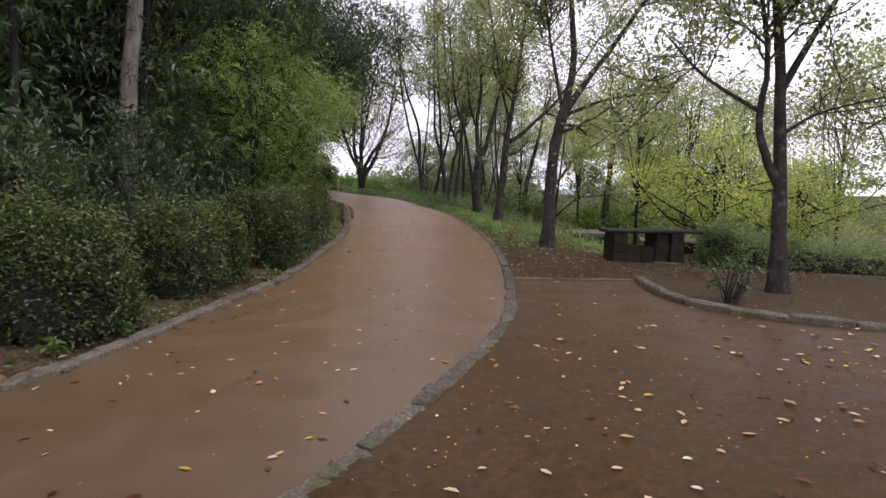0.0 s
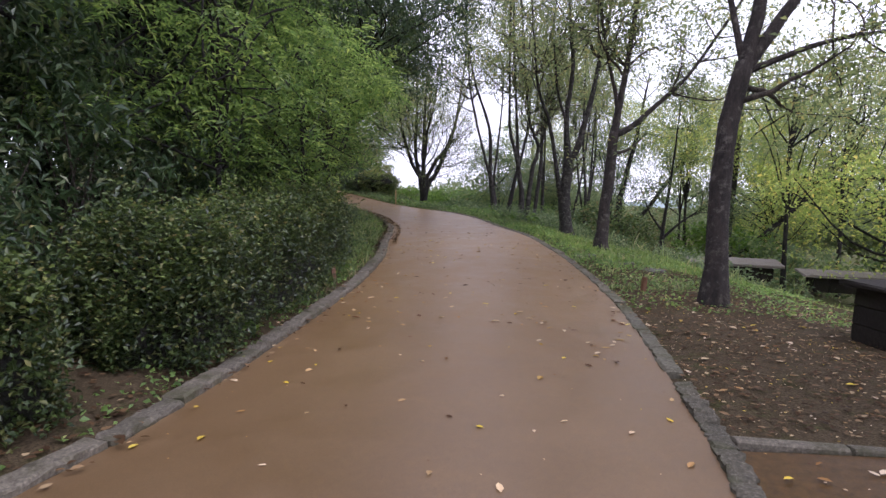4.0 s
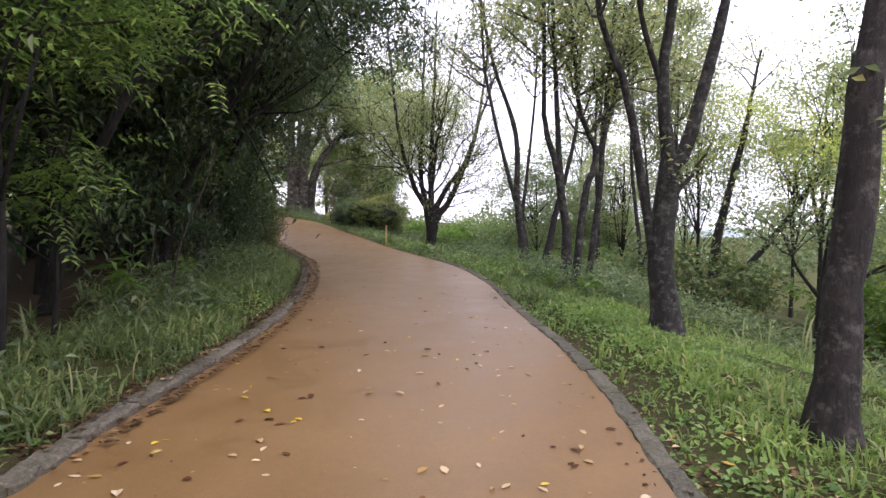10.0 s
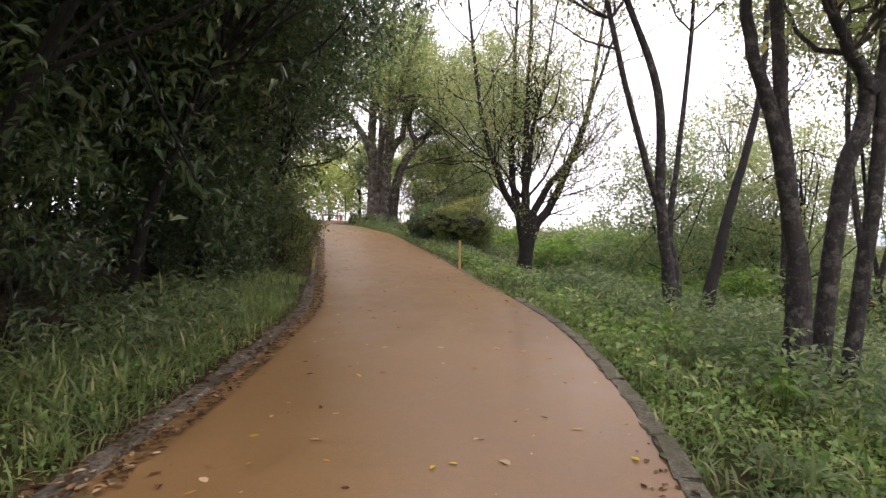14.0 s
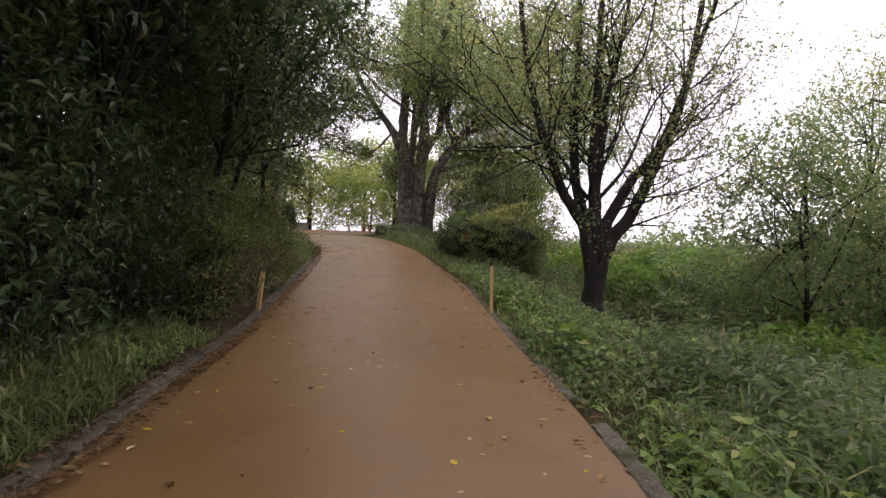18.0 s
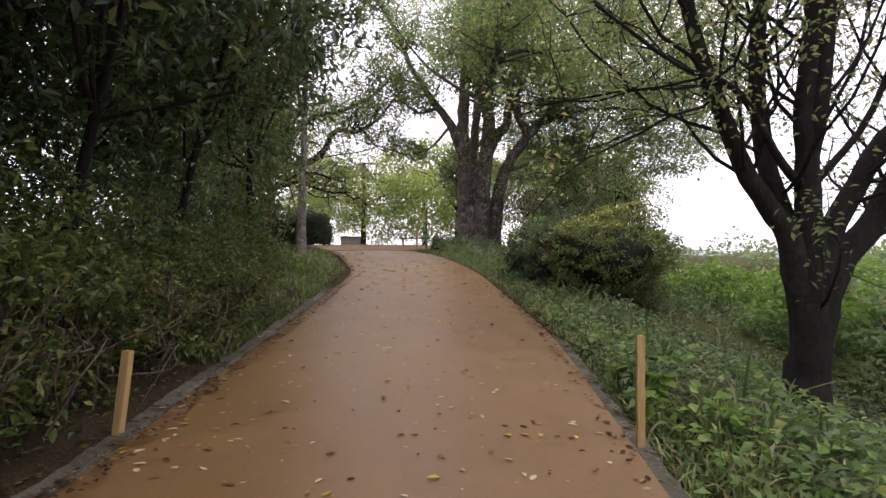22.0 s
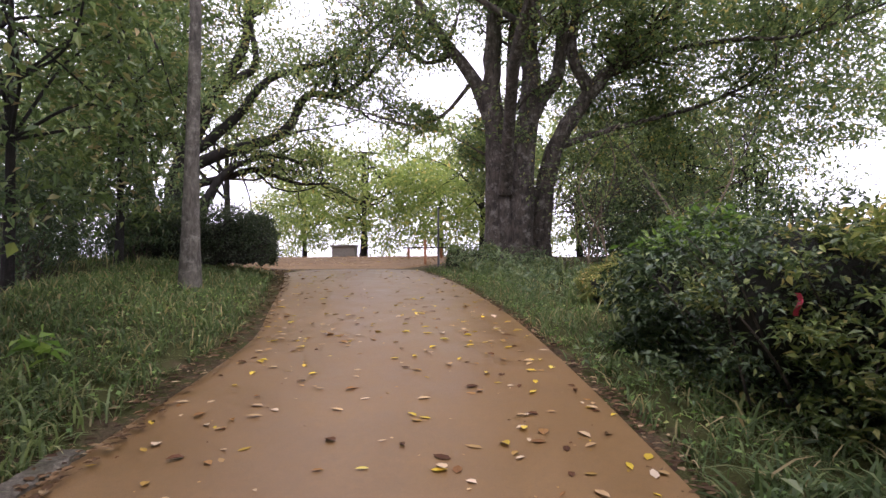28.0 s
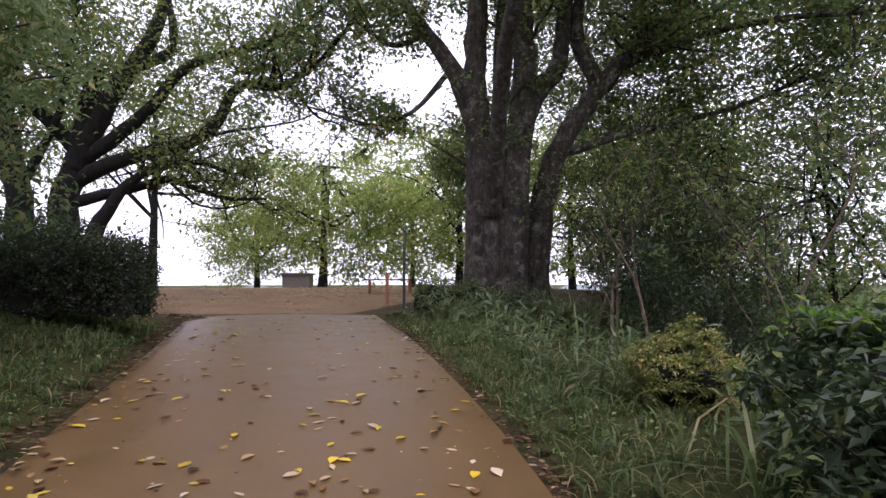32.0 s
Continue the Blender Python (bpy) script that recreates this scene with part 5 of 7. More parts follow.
    tree("dark_young_tree", spot(-6.1, 9.1), "thin dark stem rising through shrubs", [
        ([(0, 0, 0), (-0.05, 0, 1.6), (0.0, 0.1, 3.0), (-0.2, 0.2, 5.0)], 0.06, 0.03)], LEAF_DARK, BARK_DARK, 217, boughs=6, start=0.6, leaves=10, size=0.12)


LEAF_CAMPHOR = leaf_material("leaf_camphor", [(0, (0.062, 0.096, 0.046)), (0.5, (0.118, 0.168, 0.070)), (0.9, (0.200, 0.250, 0.100)), (1, (0.378, 0.290, 0.090))], 0.42, 0.55)
LEAF_CHERRY = leaf_material("leaf_cherry", [(0, (0.068, 0.108, 0.035)), (0.5, (0.118, 0.166, 0.055)), (0.9, (0.184, 0.218, 0.073)), (1, (0.329, 0.261, 0.087))], 0.5, 0.45)
LEAF_PLAZA = leaf_material("leaf_plaza", [(0, (0.115, 0.165, 0.050)), (0.5, (0.19, 0.25, 0.078)), (0.9, (0.28, 0.32, 0.105)), (1, (0.40, 0.34, 0.12))], 0.5, 0.5)
LEAF_ASH = leaf_material("leaf_ash", [(0, (0.066, 0.120, 0.034)), (0.5, (0.122, 0.194, 0.054)), (0.9, (0.205, 0.285, 0.080)), (1, (0.29, 0.35, 0.10))], 0.34, 0.52)


# ---- the wood left of the path ----
def woods():
    rng = np.random.default_rng(9)
    dark = "tall dense evergreen tree with dark glossy leaves"
    fine = [big_tree("evergreen_tree", beside(y, d), dark, 9.0, (2.7, 2.7, 4.1), LEAF_DARK, BARK_DARK, seed, group="evergreen wood", clumps=180, each=66, size=0.15, shape=0.36, droop=0.5, spread=0.3)
            for y, d, seed in ((13, 4.6, 102), (24, 3.5, 103))]
    # coarse trees fill the hidden back rows, added to keep side light out
    coarse = big_tree("evergreen_tree", beside(21, 10), dark, 9.5, (2.9, 2.9, 4.3), LEAF_DARK, BARK_DARK, 101, group="evergreen wood", clumps=150, each=30, size=0.3, shape=0.4, droop=0.5, spread=0.36)
    # the copies at y 2 and -0.5 stand unseen, added to shade the start
    for k, (y, d) in enumerate([(17, 4.4), (20.5, 3.9), (26.8, 3.2), (29.2, 4.8), (32, 3.1), (2, 5), (-0.5, 3.6), (5.6, 5.0), (34.4, 3.9), (8.5, 4.8), (34.3, 4.6), (28, 5.4), (33, 5.6)]):
        p = beside(y, d)
        copy_thing(fine[k % 2], pose(p[0], p[1], p[2] - 0.1, 0, 0, rng.uniform(0, 360)) @ Matrix.Scale(rng.uniform(0.85, 1.15), 4))
    for y, d in [(13, 10), (17, 10.5), (25, 10), (28.5, 10), (9.5, 7), (5, 8.5), (1, 7.5), (22, 7.5), (27, 7), (31, 7), (34.5, 7.5), (16, 8), (-0.5, 3.6), (24, 6.5), (18.5, 6.5), (28.4, 6.6), (30.8, 5.8), (25.4, 5.8), (35.6, 5.8)]:
        p = beside(y, d)
        copy_thing(coarse, pose(p[0], p[1], p[2] - 0.1, 0, 0, rng.uniform(0, 360)) @ Matrix.Scale(rng.uniform(0.9, 1.2), 4))
    under = "dense dark green broadleaf shrub under the trees"
    shrubs = [bush("evergreen_shrub", beside(y, d), under, (1.2, 1.2, r), LEAF_DARK, seed, 66, 56, 0.19, 0.108, 0.36, group="understorey", hollow=0.3, droop=0.4)
              for y, d, r, seed in ((8, 2.6, 1.3, 111), (11, 2.6, 1.5, 112))]
    for k, (y, d) in enumerate([(4.5, 2.8), (6.3, 3.2), (9.5, 3.2), (13, 3.0), (15, 3.6), (18.2, 4.2), (20.5, 3.6), (26.6, 2.6), (31, 2.0), (32.6, 1.8), (34.2, 2.2), (36, 2.4), (38, 2.6), (29.8, 4.2), (33.4, 4.2), (36.6, 4.6)]):
        p = beside(y, d)
        copy_thing(shrubs[k % 2], pose(p[0], p[1], p[2], 0, 0, rng.uniform(0, 360)) @ Matrix.Scale(rng.uniform(0.85, 1.2), 4))
    for y, d, h, rad, seed in ((14.5, 2.0, 4.7, (1.8, 2.0, 1.7), 122), (17.4, 1.6, 4.6, (1.7, 1.9, 1.6), 123), (20.2, 1.5, 4.6, (1.4, 1.5, 1.1), 124)):
        big_tree("ash_tree", beside(y, d), "leafy tree with bright green feathered leaves overhanging the verge", h, rad, LEAF_ASH, BARK_DARK, seed, clumps=115, each=7, spread=0.3, trunk=0.07, fronds=True, hollow=0.5)
    big_tree("ash_tree", beside(21.0, 1.75), "young ash with bright feathered leaves beside the verge", 2.6, (0.55, 0.6, 0.5), LEAF_ASH, BARK_DARK, 126, clumps=14, each=6, spread=0.2, trunk=0.03, fronds=True, hollow=0.4, lift=1.75)
    mid = "leafy green broadleaf tree leaning towards the path"
    for y, d, h, rad, seed in ((34.0, 2.6, 8.0, (1.9, 2.0, 3.0), 131), (36.2, 3.0, 8.0, (2.1, 2.1, 2.9), 134), (38.2, 3.3, 8.0, (2.1, 2.1, 3.0), 135), (30.6, 1.9, 7.0, (1.6, 1.7, 3.2), 136)):
        big_tree("evergreen_tree", beside(y, d), dark, h, rad, LEAF_DARK, BARK_DARK, seed, clumps=270, each=68, size=0.13, shape=0.38, trunk=0.09, spread=0.3, group="evergreen wood")
    big_tree("evergreen_tree", beside(39.3, 1.3), "slender evergreen with mid-green leaves at the edge of the wood", 7.6, (1.55, 1.6, 2.7), LEAF_HEDGE, BARK_DARK, 137, clumps=200, each=56, size=0.12, shape=0.4, trunk=0.08, spread=0.28, group="evergreen wood")
    for y, d, h, rad, seed in ((39.2, 3.0, 7.0, (1.9, 1.9, 3.0), 132), (41.5, 4.0, 6.5, (2.0, 2.0, 2.8), 133)):
        big_tree("broadleaf_tree", beside(y, d), mid, h, rad, LEAF_MID, BARK_DARK, seed, clumps=150, each=46, size=0.15, shape=0.42, trunk=0.09, spread=0.27)
    for y, d, h, seed in ((12.0, 3.2, 9.5, 161), (17.0, 3.0, 9.0, 162), (22.5, 2.8, 8.4, 163), (26.0, 2.6, 8.2, 166), (29.0, 2.6, 8.4, 164), (33.0, 2.8, 8.8, 165)):
        big_tree("overhanging_tree", beside(y, d), "tall dark evergreen leaning out over the path", h, (3.0, 2.8, 2.2), LEAF_DARK, BARK_DARK, seed, clumps=150, each=84, size=0.14, shape=0.36, spread=0.34, trunk=0.10, lean=(2.9, 1.2) if seed > 162 else (0.3, 0.6), droop=0.45, group="overhanging trees")
    for y, d, h, rad, lean, seed in ((35.4, 1.5, 8.2, (1.9, 2.0, 3.0), (1.5, 0.7), 171), (38.0, 1.9, 8.0, (1.9, 1.9, 2.7), (1.5, 0.7), 172), (32.0, 1.7, 8.2, (1.8, 2.0, 2.6), (1.7, 0.7), 173)):
        big_tree("broadleaf_tree", beside(y, d), mid, h, rad, LEAF_DARK, BARK_DARK, seed, clumps=150, each=46, size=0.15, shape=0.42, trunk=0.09, spread=0.3, lean=lean)
    for x, y, r, seed in ((-18.2, 41.7, 1.9, 136), (-19.9, 43.9, 1.7, 137), (-23.0, 45.4, 2.1, 138), (-26.5, 44.5, 2.4, 139)):
        big_tree("broadleaf_tree", spot(x, y), "green broadleaf tree beside the hilltop lawn", 6.6, (r, r, 2.9), LEAF_HEDGE if seed < 138 else LEAF_MID, BARK_DARK, seed, clumps=150, each=46, size=0.15, shape=0.42, trunk=0.09, spread=0.27)
    for k, (x, y, s) in enumerate(((-18.9, 42.2, 0.8), (-20.6, 44.6, 0.75), (-22.6, 46.6, 0.8), (-24.6, 47.6, 0.8), (-21.5, 42.5, 1.1), (-17.2, 40.2, 0.9), (-24.5, 44.0, 1.2), (-29, 46, 1.2), (-31.5, 48.5, 1.2), (-13.6, 53.2, 0.85), (-12.0, 52.4, 0.8), (-14.4, 55.4, 1.0), (-11.2, 50.9, 0.65), (-13.0, 54.8, 1.1), (-14.9, 57.0, 1.4))):
        copy_thing(shrubs[k % 2], pose(x, y, gz(x, y), 0, 0, 40 * k) @ Matrix.Scale(s, 4))
    # tangled hedge of climbing stems and small leaves
    for k, y in enumerate((33.6, 34.6, 35.6, 36.7, 37.8)):
        bush("tangled_bush", beside(y, 0.82), "tangled bush of bare stems and small yellowish leaves at the kerb", (0.82, 0.85, 1.06 - 0.05 * k), LEAF_TANGLE, 181 + k, 110, 50, 0.12, 0.07, 0.5, stems=12, group="tangled bushes", hollow=0.45, vines=34)
    # bare stems at the edge of the lawn
    for k, (y, d) in enumerate(((38.9, 0.9), (39.8, 1.3), (40.8, 1.7), (39.4, 2.3))):
        rng2 = np.random.default_rng(190 + k)
        limbs = []
        for m in range(7):
            a, r = rng2.uniform(0, 2 * np.pi), rng2.uniform(0.25, 0.6)
            c, sn = math.cos(a), math.sin(a)
            limbs.append(([(c * 0.08, sn * 0.08, 0), (c * r * 0.35, sn * r * 0.35, 0.6), (c * r * 0.8 + rng2.normal(0, 0.08), sn * r * 0.8, 1.25), (c * r + rng2.normal(0, 0.12), sn * r, rng2.uniform(1.6, 2.3))], 0.018, 0.007))
        tree("bare_stemmed_shrub", beside(y, d), "upright shrub of thin bare stems with sparse large leaves", limbs, LEAF_TANGLE, VINE, 190 + k, boughs=4, bough_len=0.5, twigs=3, twig_len=0.3, leaves=5, size=0.12, shape=0.6, grow=0, first="stem", sides=6, category="shrub", group="bare shrubs", bough_r=0.008)
    # two lone saplings in the dark gap
    for y, d, seed in ((24.4, 1.9, 151), (25.6, 2.6, 152)):
        tree("sapling", beside(y, d), "thin leaning sapling with a few yellow-green leaves", [
            ([(0, 0, 0), (0.1, 0.1, 0.8), (0.35, 0.35, 1.7), (0.45, 0.5, 2.3)], 0.022, 0.010)], LEAF_BRIGHT, TWIG_MAT, seed, boughs=5, bough_len=0.4, twigs=3, twig_len=0.3, leaves=6, size=0.11, shape=0.3, start=0.75, grow=0, droop=0.5)


# ---- trees and bushes on the slope right of the path ----
def slope():
    rng = np.random.default_rng(19)
    yel = big_tree("yellow_green_tree", spot(9.4, 21.5), "low spreading tree with yellow-green autumn leaves", 5.6, (3.0, 3.0, 2.1), LEAF_YELLOW, BARK_DARK, 301, group="slope trees", clumps=150, each=52, size=0.115, shape=0.55, spread=0.36, trunk=0.14)
    mid = big_tree("green_tree", spot(16.5, 45), "airy green tree on the slope below the path", 10.8, (2.8, 2.8, 3.2), LEAF_MID, BARK_DARK, 302, group="slope trees", clumps=170, each=46, size=0.14, shape=0.55, spread=0.38, trunk=0.12)
    oli = big_tree("olive_green_tree", spot(17.5, 34), "airy tree with olive green leaves on the slope", 11.6, (3.0, 3.0, 3.3), LEAF_OLIVE, BARK_DARK, 303, group="slope trees", clumps=170, each=46, size=0.14, shape=0.55, spread=0.38, trunk=0.13)
    for k, (src, x, y, s) in enumerate([(yel, 15, 16, 1.1), (yel, 14.5, 24.5, 1.0), (yel, 11.8, 34.0, 0.9), (oli, 8.5, 8.5, 0.75), (oli, 19, 28, 1.0), (oli, 21, 12, 1.1), (oli, 12, 2, 0.9), (mid, 22, 42, 1.2), (mid, 6.8, 46.0, 0.85), (oli, 10.5, 43, 0.8), (mid, 5.5, 39, 0.85), (oli, 12.5, 30, 0.9), (oli, 8.8, 36.5, 0.85), (mid, 13.5, 38, 1.0), (mid, 3.4, 48, 0.8), (oli, 16, 21, 0.95), (oli, 3.6, 44.5, 0.8), (oli, 2.0, 50.0, 0.9), (oli, 8.2, 25.5, 0.75)]):
        copy_thing(src, pose(x, y, gz(x, y) - 0.1, 0, 0, rng.uniform(0, 360)) @ Matrix.Scale(s, 4))
    b1 = bush("slope_bush", spot(9.5, 30), "loose green bush on the slope", (1.6, 1.6, 1.2), LEAF_MID, 311, 52, 26, 0.22, 0.21, 0.5, group="slope bushes")
    b2 = bush("slope_bush", spot(9.3, 31.5), "loose fresh green bush on the slope", (1.7, 1.5, 1.1), LEAF_BRIGHT, 312, 52, 26, 0.22, 0.21, 0.5, group="slope bushes")
    b3 = bush("slope_bush", spot(4.0, 33.5), "loose dark green bush on the slope", (1.5, 1.5, 1.1), LEAF_HEDGE, 313, 52, 26, 0.22, 0.2, 0.5, group="slope bushes")
    for k, (x, y, s) in enumerate([(2.2, 35.5, 0.8), (1.2, 38.0, 0.85), (-0.5, 41, 0.9), (-2.2, 43.0, 1.1), (-4.8, 45, 0.75), (1.5, 44, 1.0), (-1.6, 47, 1.0), (-5.5, 49, 0.8), (-8.5, 49.5, 0.7), (5, 44, 1.1), (9.5, 35, 1.1), (12, 26, 1.1), (14, 19.5, 0.9),
                                   (12, 17, 0.9), (11, 13, 0.8), (9.5, 10.2, 0.75), (8.2, 9.0, 0.7), (14, 38, 0.9), (-8, 54, 0.9), (-4, 53, 1.0), (1, 53, 1.3), (16, 25, 0.9), (16, 15, 1.2), (17, 8, 1.2), (-11.5, 58, 0.9), (10, 33, 1.0), (7, 39, 1.1), (-2.5, 39.5, 0.6), (-1.2, 38.2, 0.7), (-4.0, 41.5, 0.6), (-3.2, 46.2, 1.1), (0.6, 47.5, 1.1), (3.4, 40.2, 0.9), (3.4, 48.5, 1.1), (-6.8, 46.6, 0.7), (5.2, 34.4, 0.9), (10.8, 28.6, 0.9), (-4.5, 50.2, 1.1), (-1.8, 52.6, 1.2), (-6.6, 52.6, 0.9), (-3.0, 57, 1.5)]):
        copy_thing((b1, b2, b3)[k % 3], pose(x, y, gz(x, y) - 0.05, 0, 0, rng.uniform(0, 360)) @ Matrix.Scale(s, 4))
    for x, y, h, r, seed in ((-0.6, 43.9, 7.4, 2.7, 305), (1.8, 47.6, 6.6, 2.4, 306)):
        big_tree("leafy_tree", spot(x, y), "dense leafy green tree standing in the bushes of the slope", h, (r, r, 2.7), LEAF_MID, BARK_DARK, seed, group="leafy slope trees", clumps=250, each=54, size=0.13, shape=0.5, spread=0.36, trunk=0.11)
    for k, (x, y, c) in enumerate([(-3.6, 44.6, 1.3), (-1.8, 46.0, 1.6), (-4.6, 48.4, 1.6), (0.6, 45.4, 1.2), (-2.6, 50.4, 2.0), (1.8, 49.4, 0.8), (-5.8, 52.0, 1.8), (-0.4, 54.4, 2.2), (2.2, 42.2, 0.2), (-0.4, 42.6, 1.0), (-2.4, 43.0, 0.9), (0.8, 39.6, 0.3), (-7.2, 56.0, 1.9), (-4.2, 56.8, 2.3), (-1.2, 40.4, 0.6), (6.2, 40.6, -0.8)]):
        z = gz(x, y) - 0.1
        c += 0.45 * math.sin(5.3 * k) - 0.35
        copy_thing((b1, b2, b3, b1, b2)[k % 5], pose(x, y, z, 0, 0, rng.uniform(0, 360)) @ Matrix.Diagonal((*[min(2.0, max(1.0, (c - z) / 2.4))] * 2, (c - z) / 2.05, 1)))
    bush("rounded_bush", spot(-8.5, 44.05), "large rounded bush, dark inside, with yellowish tips beside the verge", (1.5, 1.2, 1.02), LEAF_BUSH, 321, 420, 56, 0.09, 0.07, 0.45, stems=14, hollow=0.74, core=0.62, top=LEAF_BALL)
    bush("twiggy_shrub", spot(-9.6, 43.95), "upright twiggy shrub with small dark leaves and a red tape", (0.85, 0.8, 0.93), LEAF_CAMELLIA, 322, 210, 40, 0.10, 0.06, 0.45, stems=18, hollow=0.55, core=0.66)
    for x, y, r, seed in ((-10.7, 46.6, 0.78, 323), (-10.5, 45.05, 0.74, 326)):
        bush("camellia_bush", spot(x, y), "large clipped bush with dark glossy leaves and fresh shoots on top", (r, r * 1.05, 0.76), LEAF_CAMELLIA, seed, 230, 38, 0.09, 0.1, 0.42, stems=12, hollow=0.72, core=0.6, top=LEAF_BRIGHT)
    bush("ball_bush", spot(-12.3, 47.9, -0.04), "small clipped ball bush with yellowish brown tips", (0.46, 0.46, 0.45), LEAF_BALL, 325, 260, 44, 0.035, 0.045, 0.5, hollow=0.85, core=0.72)
    for x, y, r, seed in ((-10.9, 54.6, 1.8, 331), (-12.8, 57.2, 1.9, 333), (-14.6, 59.6, 2.1, 334)):
        big_tree("laurel_tree", spot(x, y), "dark glossy evergreen tree beyond the verge", 5.4, (r, r, 2.4), LEAF_CAMPHOR, BARK_DARK, seed, clumps=170, each=60, size=0.12, shape=0.42, spread=0.28, trunk=0.1)
    for x, y, seed in ((-14.2, 52.6, 341), (-13.2, 50.8, 342), (-12.4, 53.4, 343), (-13.9, 51.2, 344), (-12.0, 51.6, 345), (-14.9, 53.4, 346), (-11.4, 49.8, 347)):
        tree("understorey_sapling", spot(x, y), "thin bent sapling beside the old tree", [
            ([(0, 0, 0), (0.3 * math.cos(seed), 0.2, 1.3), (0.8 * math.cos(seed * 1.7), 0.3 * math.sin(seed), 2.6), (1.6 * math.cos(seed * 1.3), 0.6 * math.sin(seed), 3.4 + 0.5 * math.sin(seed * 2.1))], 0.03, 0.010),
            ([(0.15 * math.cos(seed), 0.1, 0.7), (-0.3, 0.2, 1.7), (-0.9 * math.sin(seed), 0.5, 2.6)], 0.016, 0.006)], LEAF_CAMPHOR, VINE, seed, boughs=8, bough_len=0.9, twigs=4, leaves=9, size=0.09, start=0.4, grow=0)


LEAF_BUSH = leaf_material("leaf_bush", [(0.0, (0.052, 0.082, 0.026)), (0.5, (0.098, 0.140, 0.042)), (0.85, (0.17, 0.205, 0.060)), (1.0, (0.27, 0.24, 0.09))], 0.42, 0.25)
LEAF_BALL = leaf_material("leaf_ball_bush", [(0, (0.106, 0.144, 0.043)), (0.5, (0.188, 0.225, 0.062)), (0.8, (0.325, 0.312, 0.100)), (1, (0.500, 0.362, 0.138))], 0.45, 0.3)


# ---- hilltop ----
def hilltop():
    rng = np.random.default_rng(29)
    a = big_tree("plaza_tree", spot(-30.6, 61.9), "broad light green tree with low drooping boughs on the hilltop", 7.4, (4.6, 4.4, 3.5), LEAF_PLAZA, BARK_DARK, 401, clumps=330, each=38, size=0.23, shape=0.5, spread=0.42, trunk=0.26, group="hilltop trees")
    b = big_tree("plaza_tree", spot(-23.7, 63.0), "broad light green tree with low drooping boughs on the hilltop", 7.8, (3.8, 3.8, 3.7), LEAF_PLAZA, BARK_DARK, 402, clumps=260, each=38, size=0.23, shape=0.5, spread=0.42, trunk=0.2, group="hilltop trees")
    for x, y, h, r, seed in ((-31.5, 54.0, 8.6, 4.0, 403), (-34.5, 49.0, 8.4, 4.0, 404)):
        big_tree("cherry_tree", spot(x, y), "broad cherry tree in leaf standing behind the clipped hedge", h, (r, r, 2.5), LEAF_CHERRY, BARK_DARK, seed, clumps=230, each=40, size=0.16, shape=0.5, spread=0.4, trunk=0.22, group="cherry trees")
    for src, x, y, s in ((b, -29.0, 67, 0.9), (a, -36.5, 63, 0.8), (b, -19, 64, 0.9), (b, -15, 62, 0.9)):
        copy_thing(src, pose(x, y, gz(x, y) - 0.05, 0, 0, rng.uniform(0, 360)) @ Matrix.Scale(s, 4))


def far_trees():
    rng = np.random.default_rng(37)
    spots = []
    for k in range(62):
        a = rng.uniform(radians(25), radians(115))
        r = rng.uniform(34, 62)
        x, y = -4 + r * math.cos(a), 32 + r * math.sin(a)
        if off_path(x, y)[1][0] < 16:
            continue
        top = rng.uniform(1.4, 3.6) + 0.02 * (r - 34)
        more, c = clump_spots(rng, (x, y, top - 2.6), (rng.uniform(2.5, 4.5), rng.uniform(2.5, 4.5), 3.4), 80, 22, 0.45, 0.5)
        spots.append(more)
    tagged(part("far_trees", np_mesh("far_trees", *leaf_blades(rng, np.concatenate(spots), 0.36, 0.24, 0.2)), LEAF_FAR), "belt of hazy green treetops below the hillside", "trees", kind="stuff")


far_trees()
stems()
woods()
slope()
hilltop()


# ---- clipped hedges ----
def hedges():
    az = "clipped azalea hedge with small green leaves beside the kerb"
    hedge("azalea_hedge", [beside(6.5, 0.95), beside(7.1, 0.95), beside(7.7, 0.88)], 1.3, 1.12, az, LEAF_AZALEA, 501, 1800, 0.052, 0.95, top=LEAF_TANGLE)
    hedge("azalea_hedge", [beside(8.7, 1.05), beside(9.5, 1.0), beside(10.2, 0.95)], 1.1, 1.05, az, LEAF_AZALEA, 502, 1900, 0.05, 0.9, top=LEAF_TANGLE)
    hedge("azalea_hedge", [beside(10.9, 0.85), beside(12.4, 0.88), beside(14.0, 0.95), beside(16.0, 1.15), beside(18.6, 1.5)], 1.25, 1.06, "long clipped hedge with rough green leaves along the kerb", LEAF_AZALEA, 503, 2300, 0.052, 0.5, top=LEAF_TANGLE)
    hedge("box_hedge", [(-18.9, 46.5, 2.42), (-20.2, 45.75, 2.4), (-22.0, 44.9, 2.36)], 1.5, 1.18, "flat-topped clipped hedge, dark and twiggy below", LEAF_DARKHEDGE, 504, 1500, 0.048, 0.5, foot=0.12, flare=0.3)
    hedge("low_hedge", [(-18.5, 52.3, 2.3), (-17.9, 52.7, 2.3), (-17.3, 53.1, 2.3)], 0.6, 0.68, "low clipped hedge at the hilltop", LEAF_HEDGE, 505, 1300, 0.05, 0.2)
    hedge("slope_hedge", [(5.1, 13.4, gz(5.1, 13.4)), (6.8, 13.7, gz(6.8, 13.7)), (9.4, 13.3, gz(9.4, 13.3)), (12, 12.6, gz(12, 12.6))], 1.2, 0.95, "loose green hedge behind the planted ground", LEAF_MID, 506, 900, 0.06, 0.5)


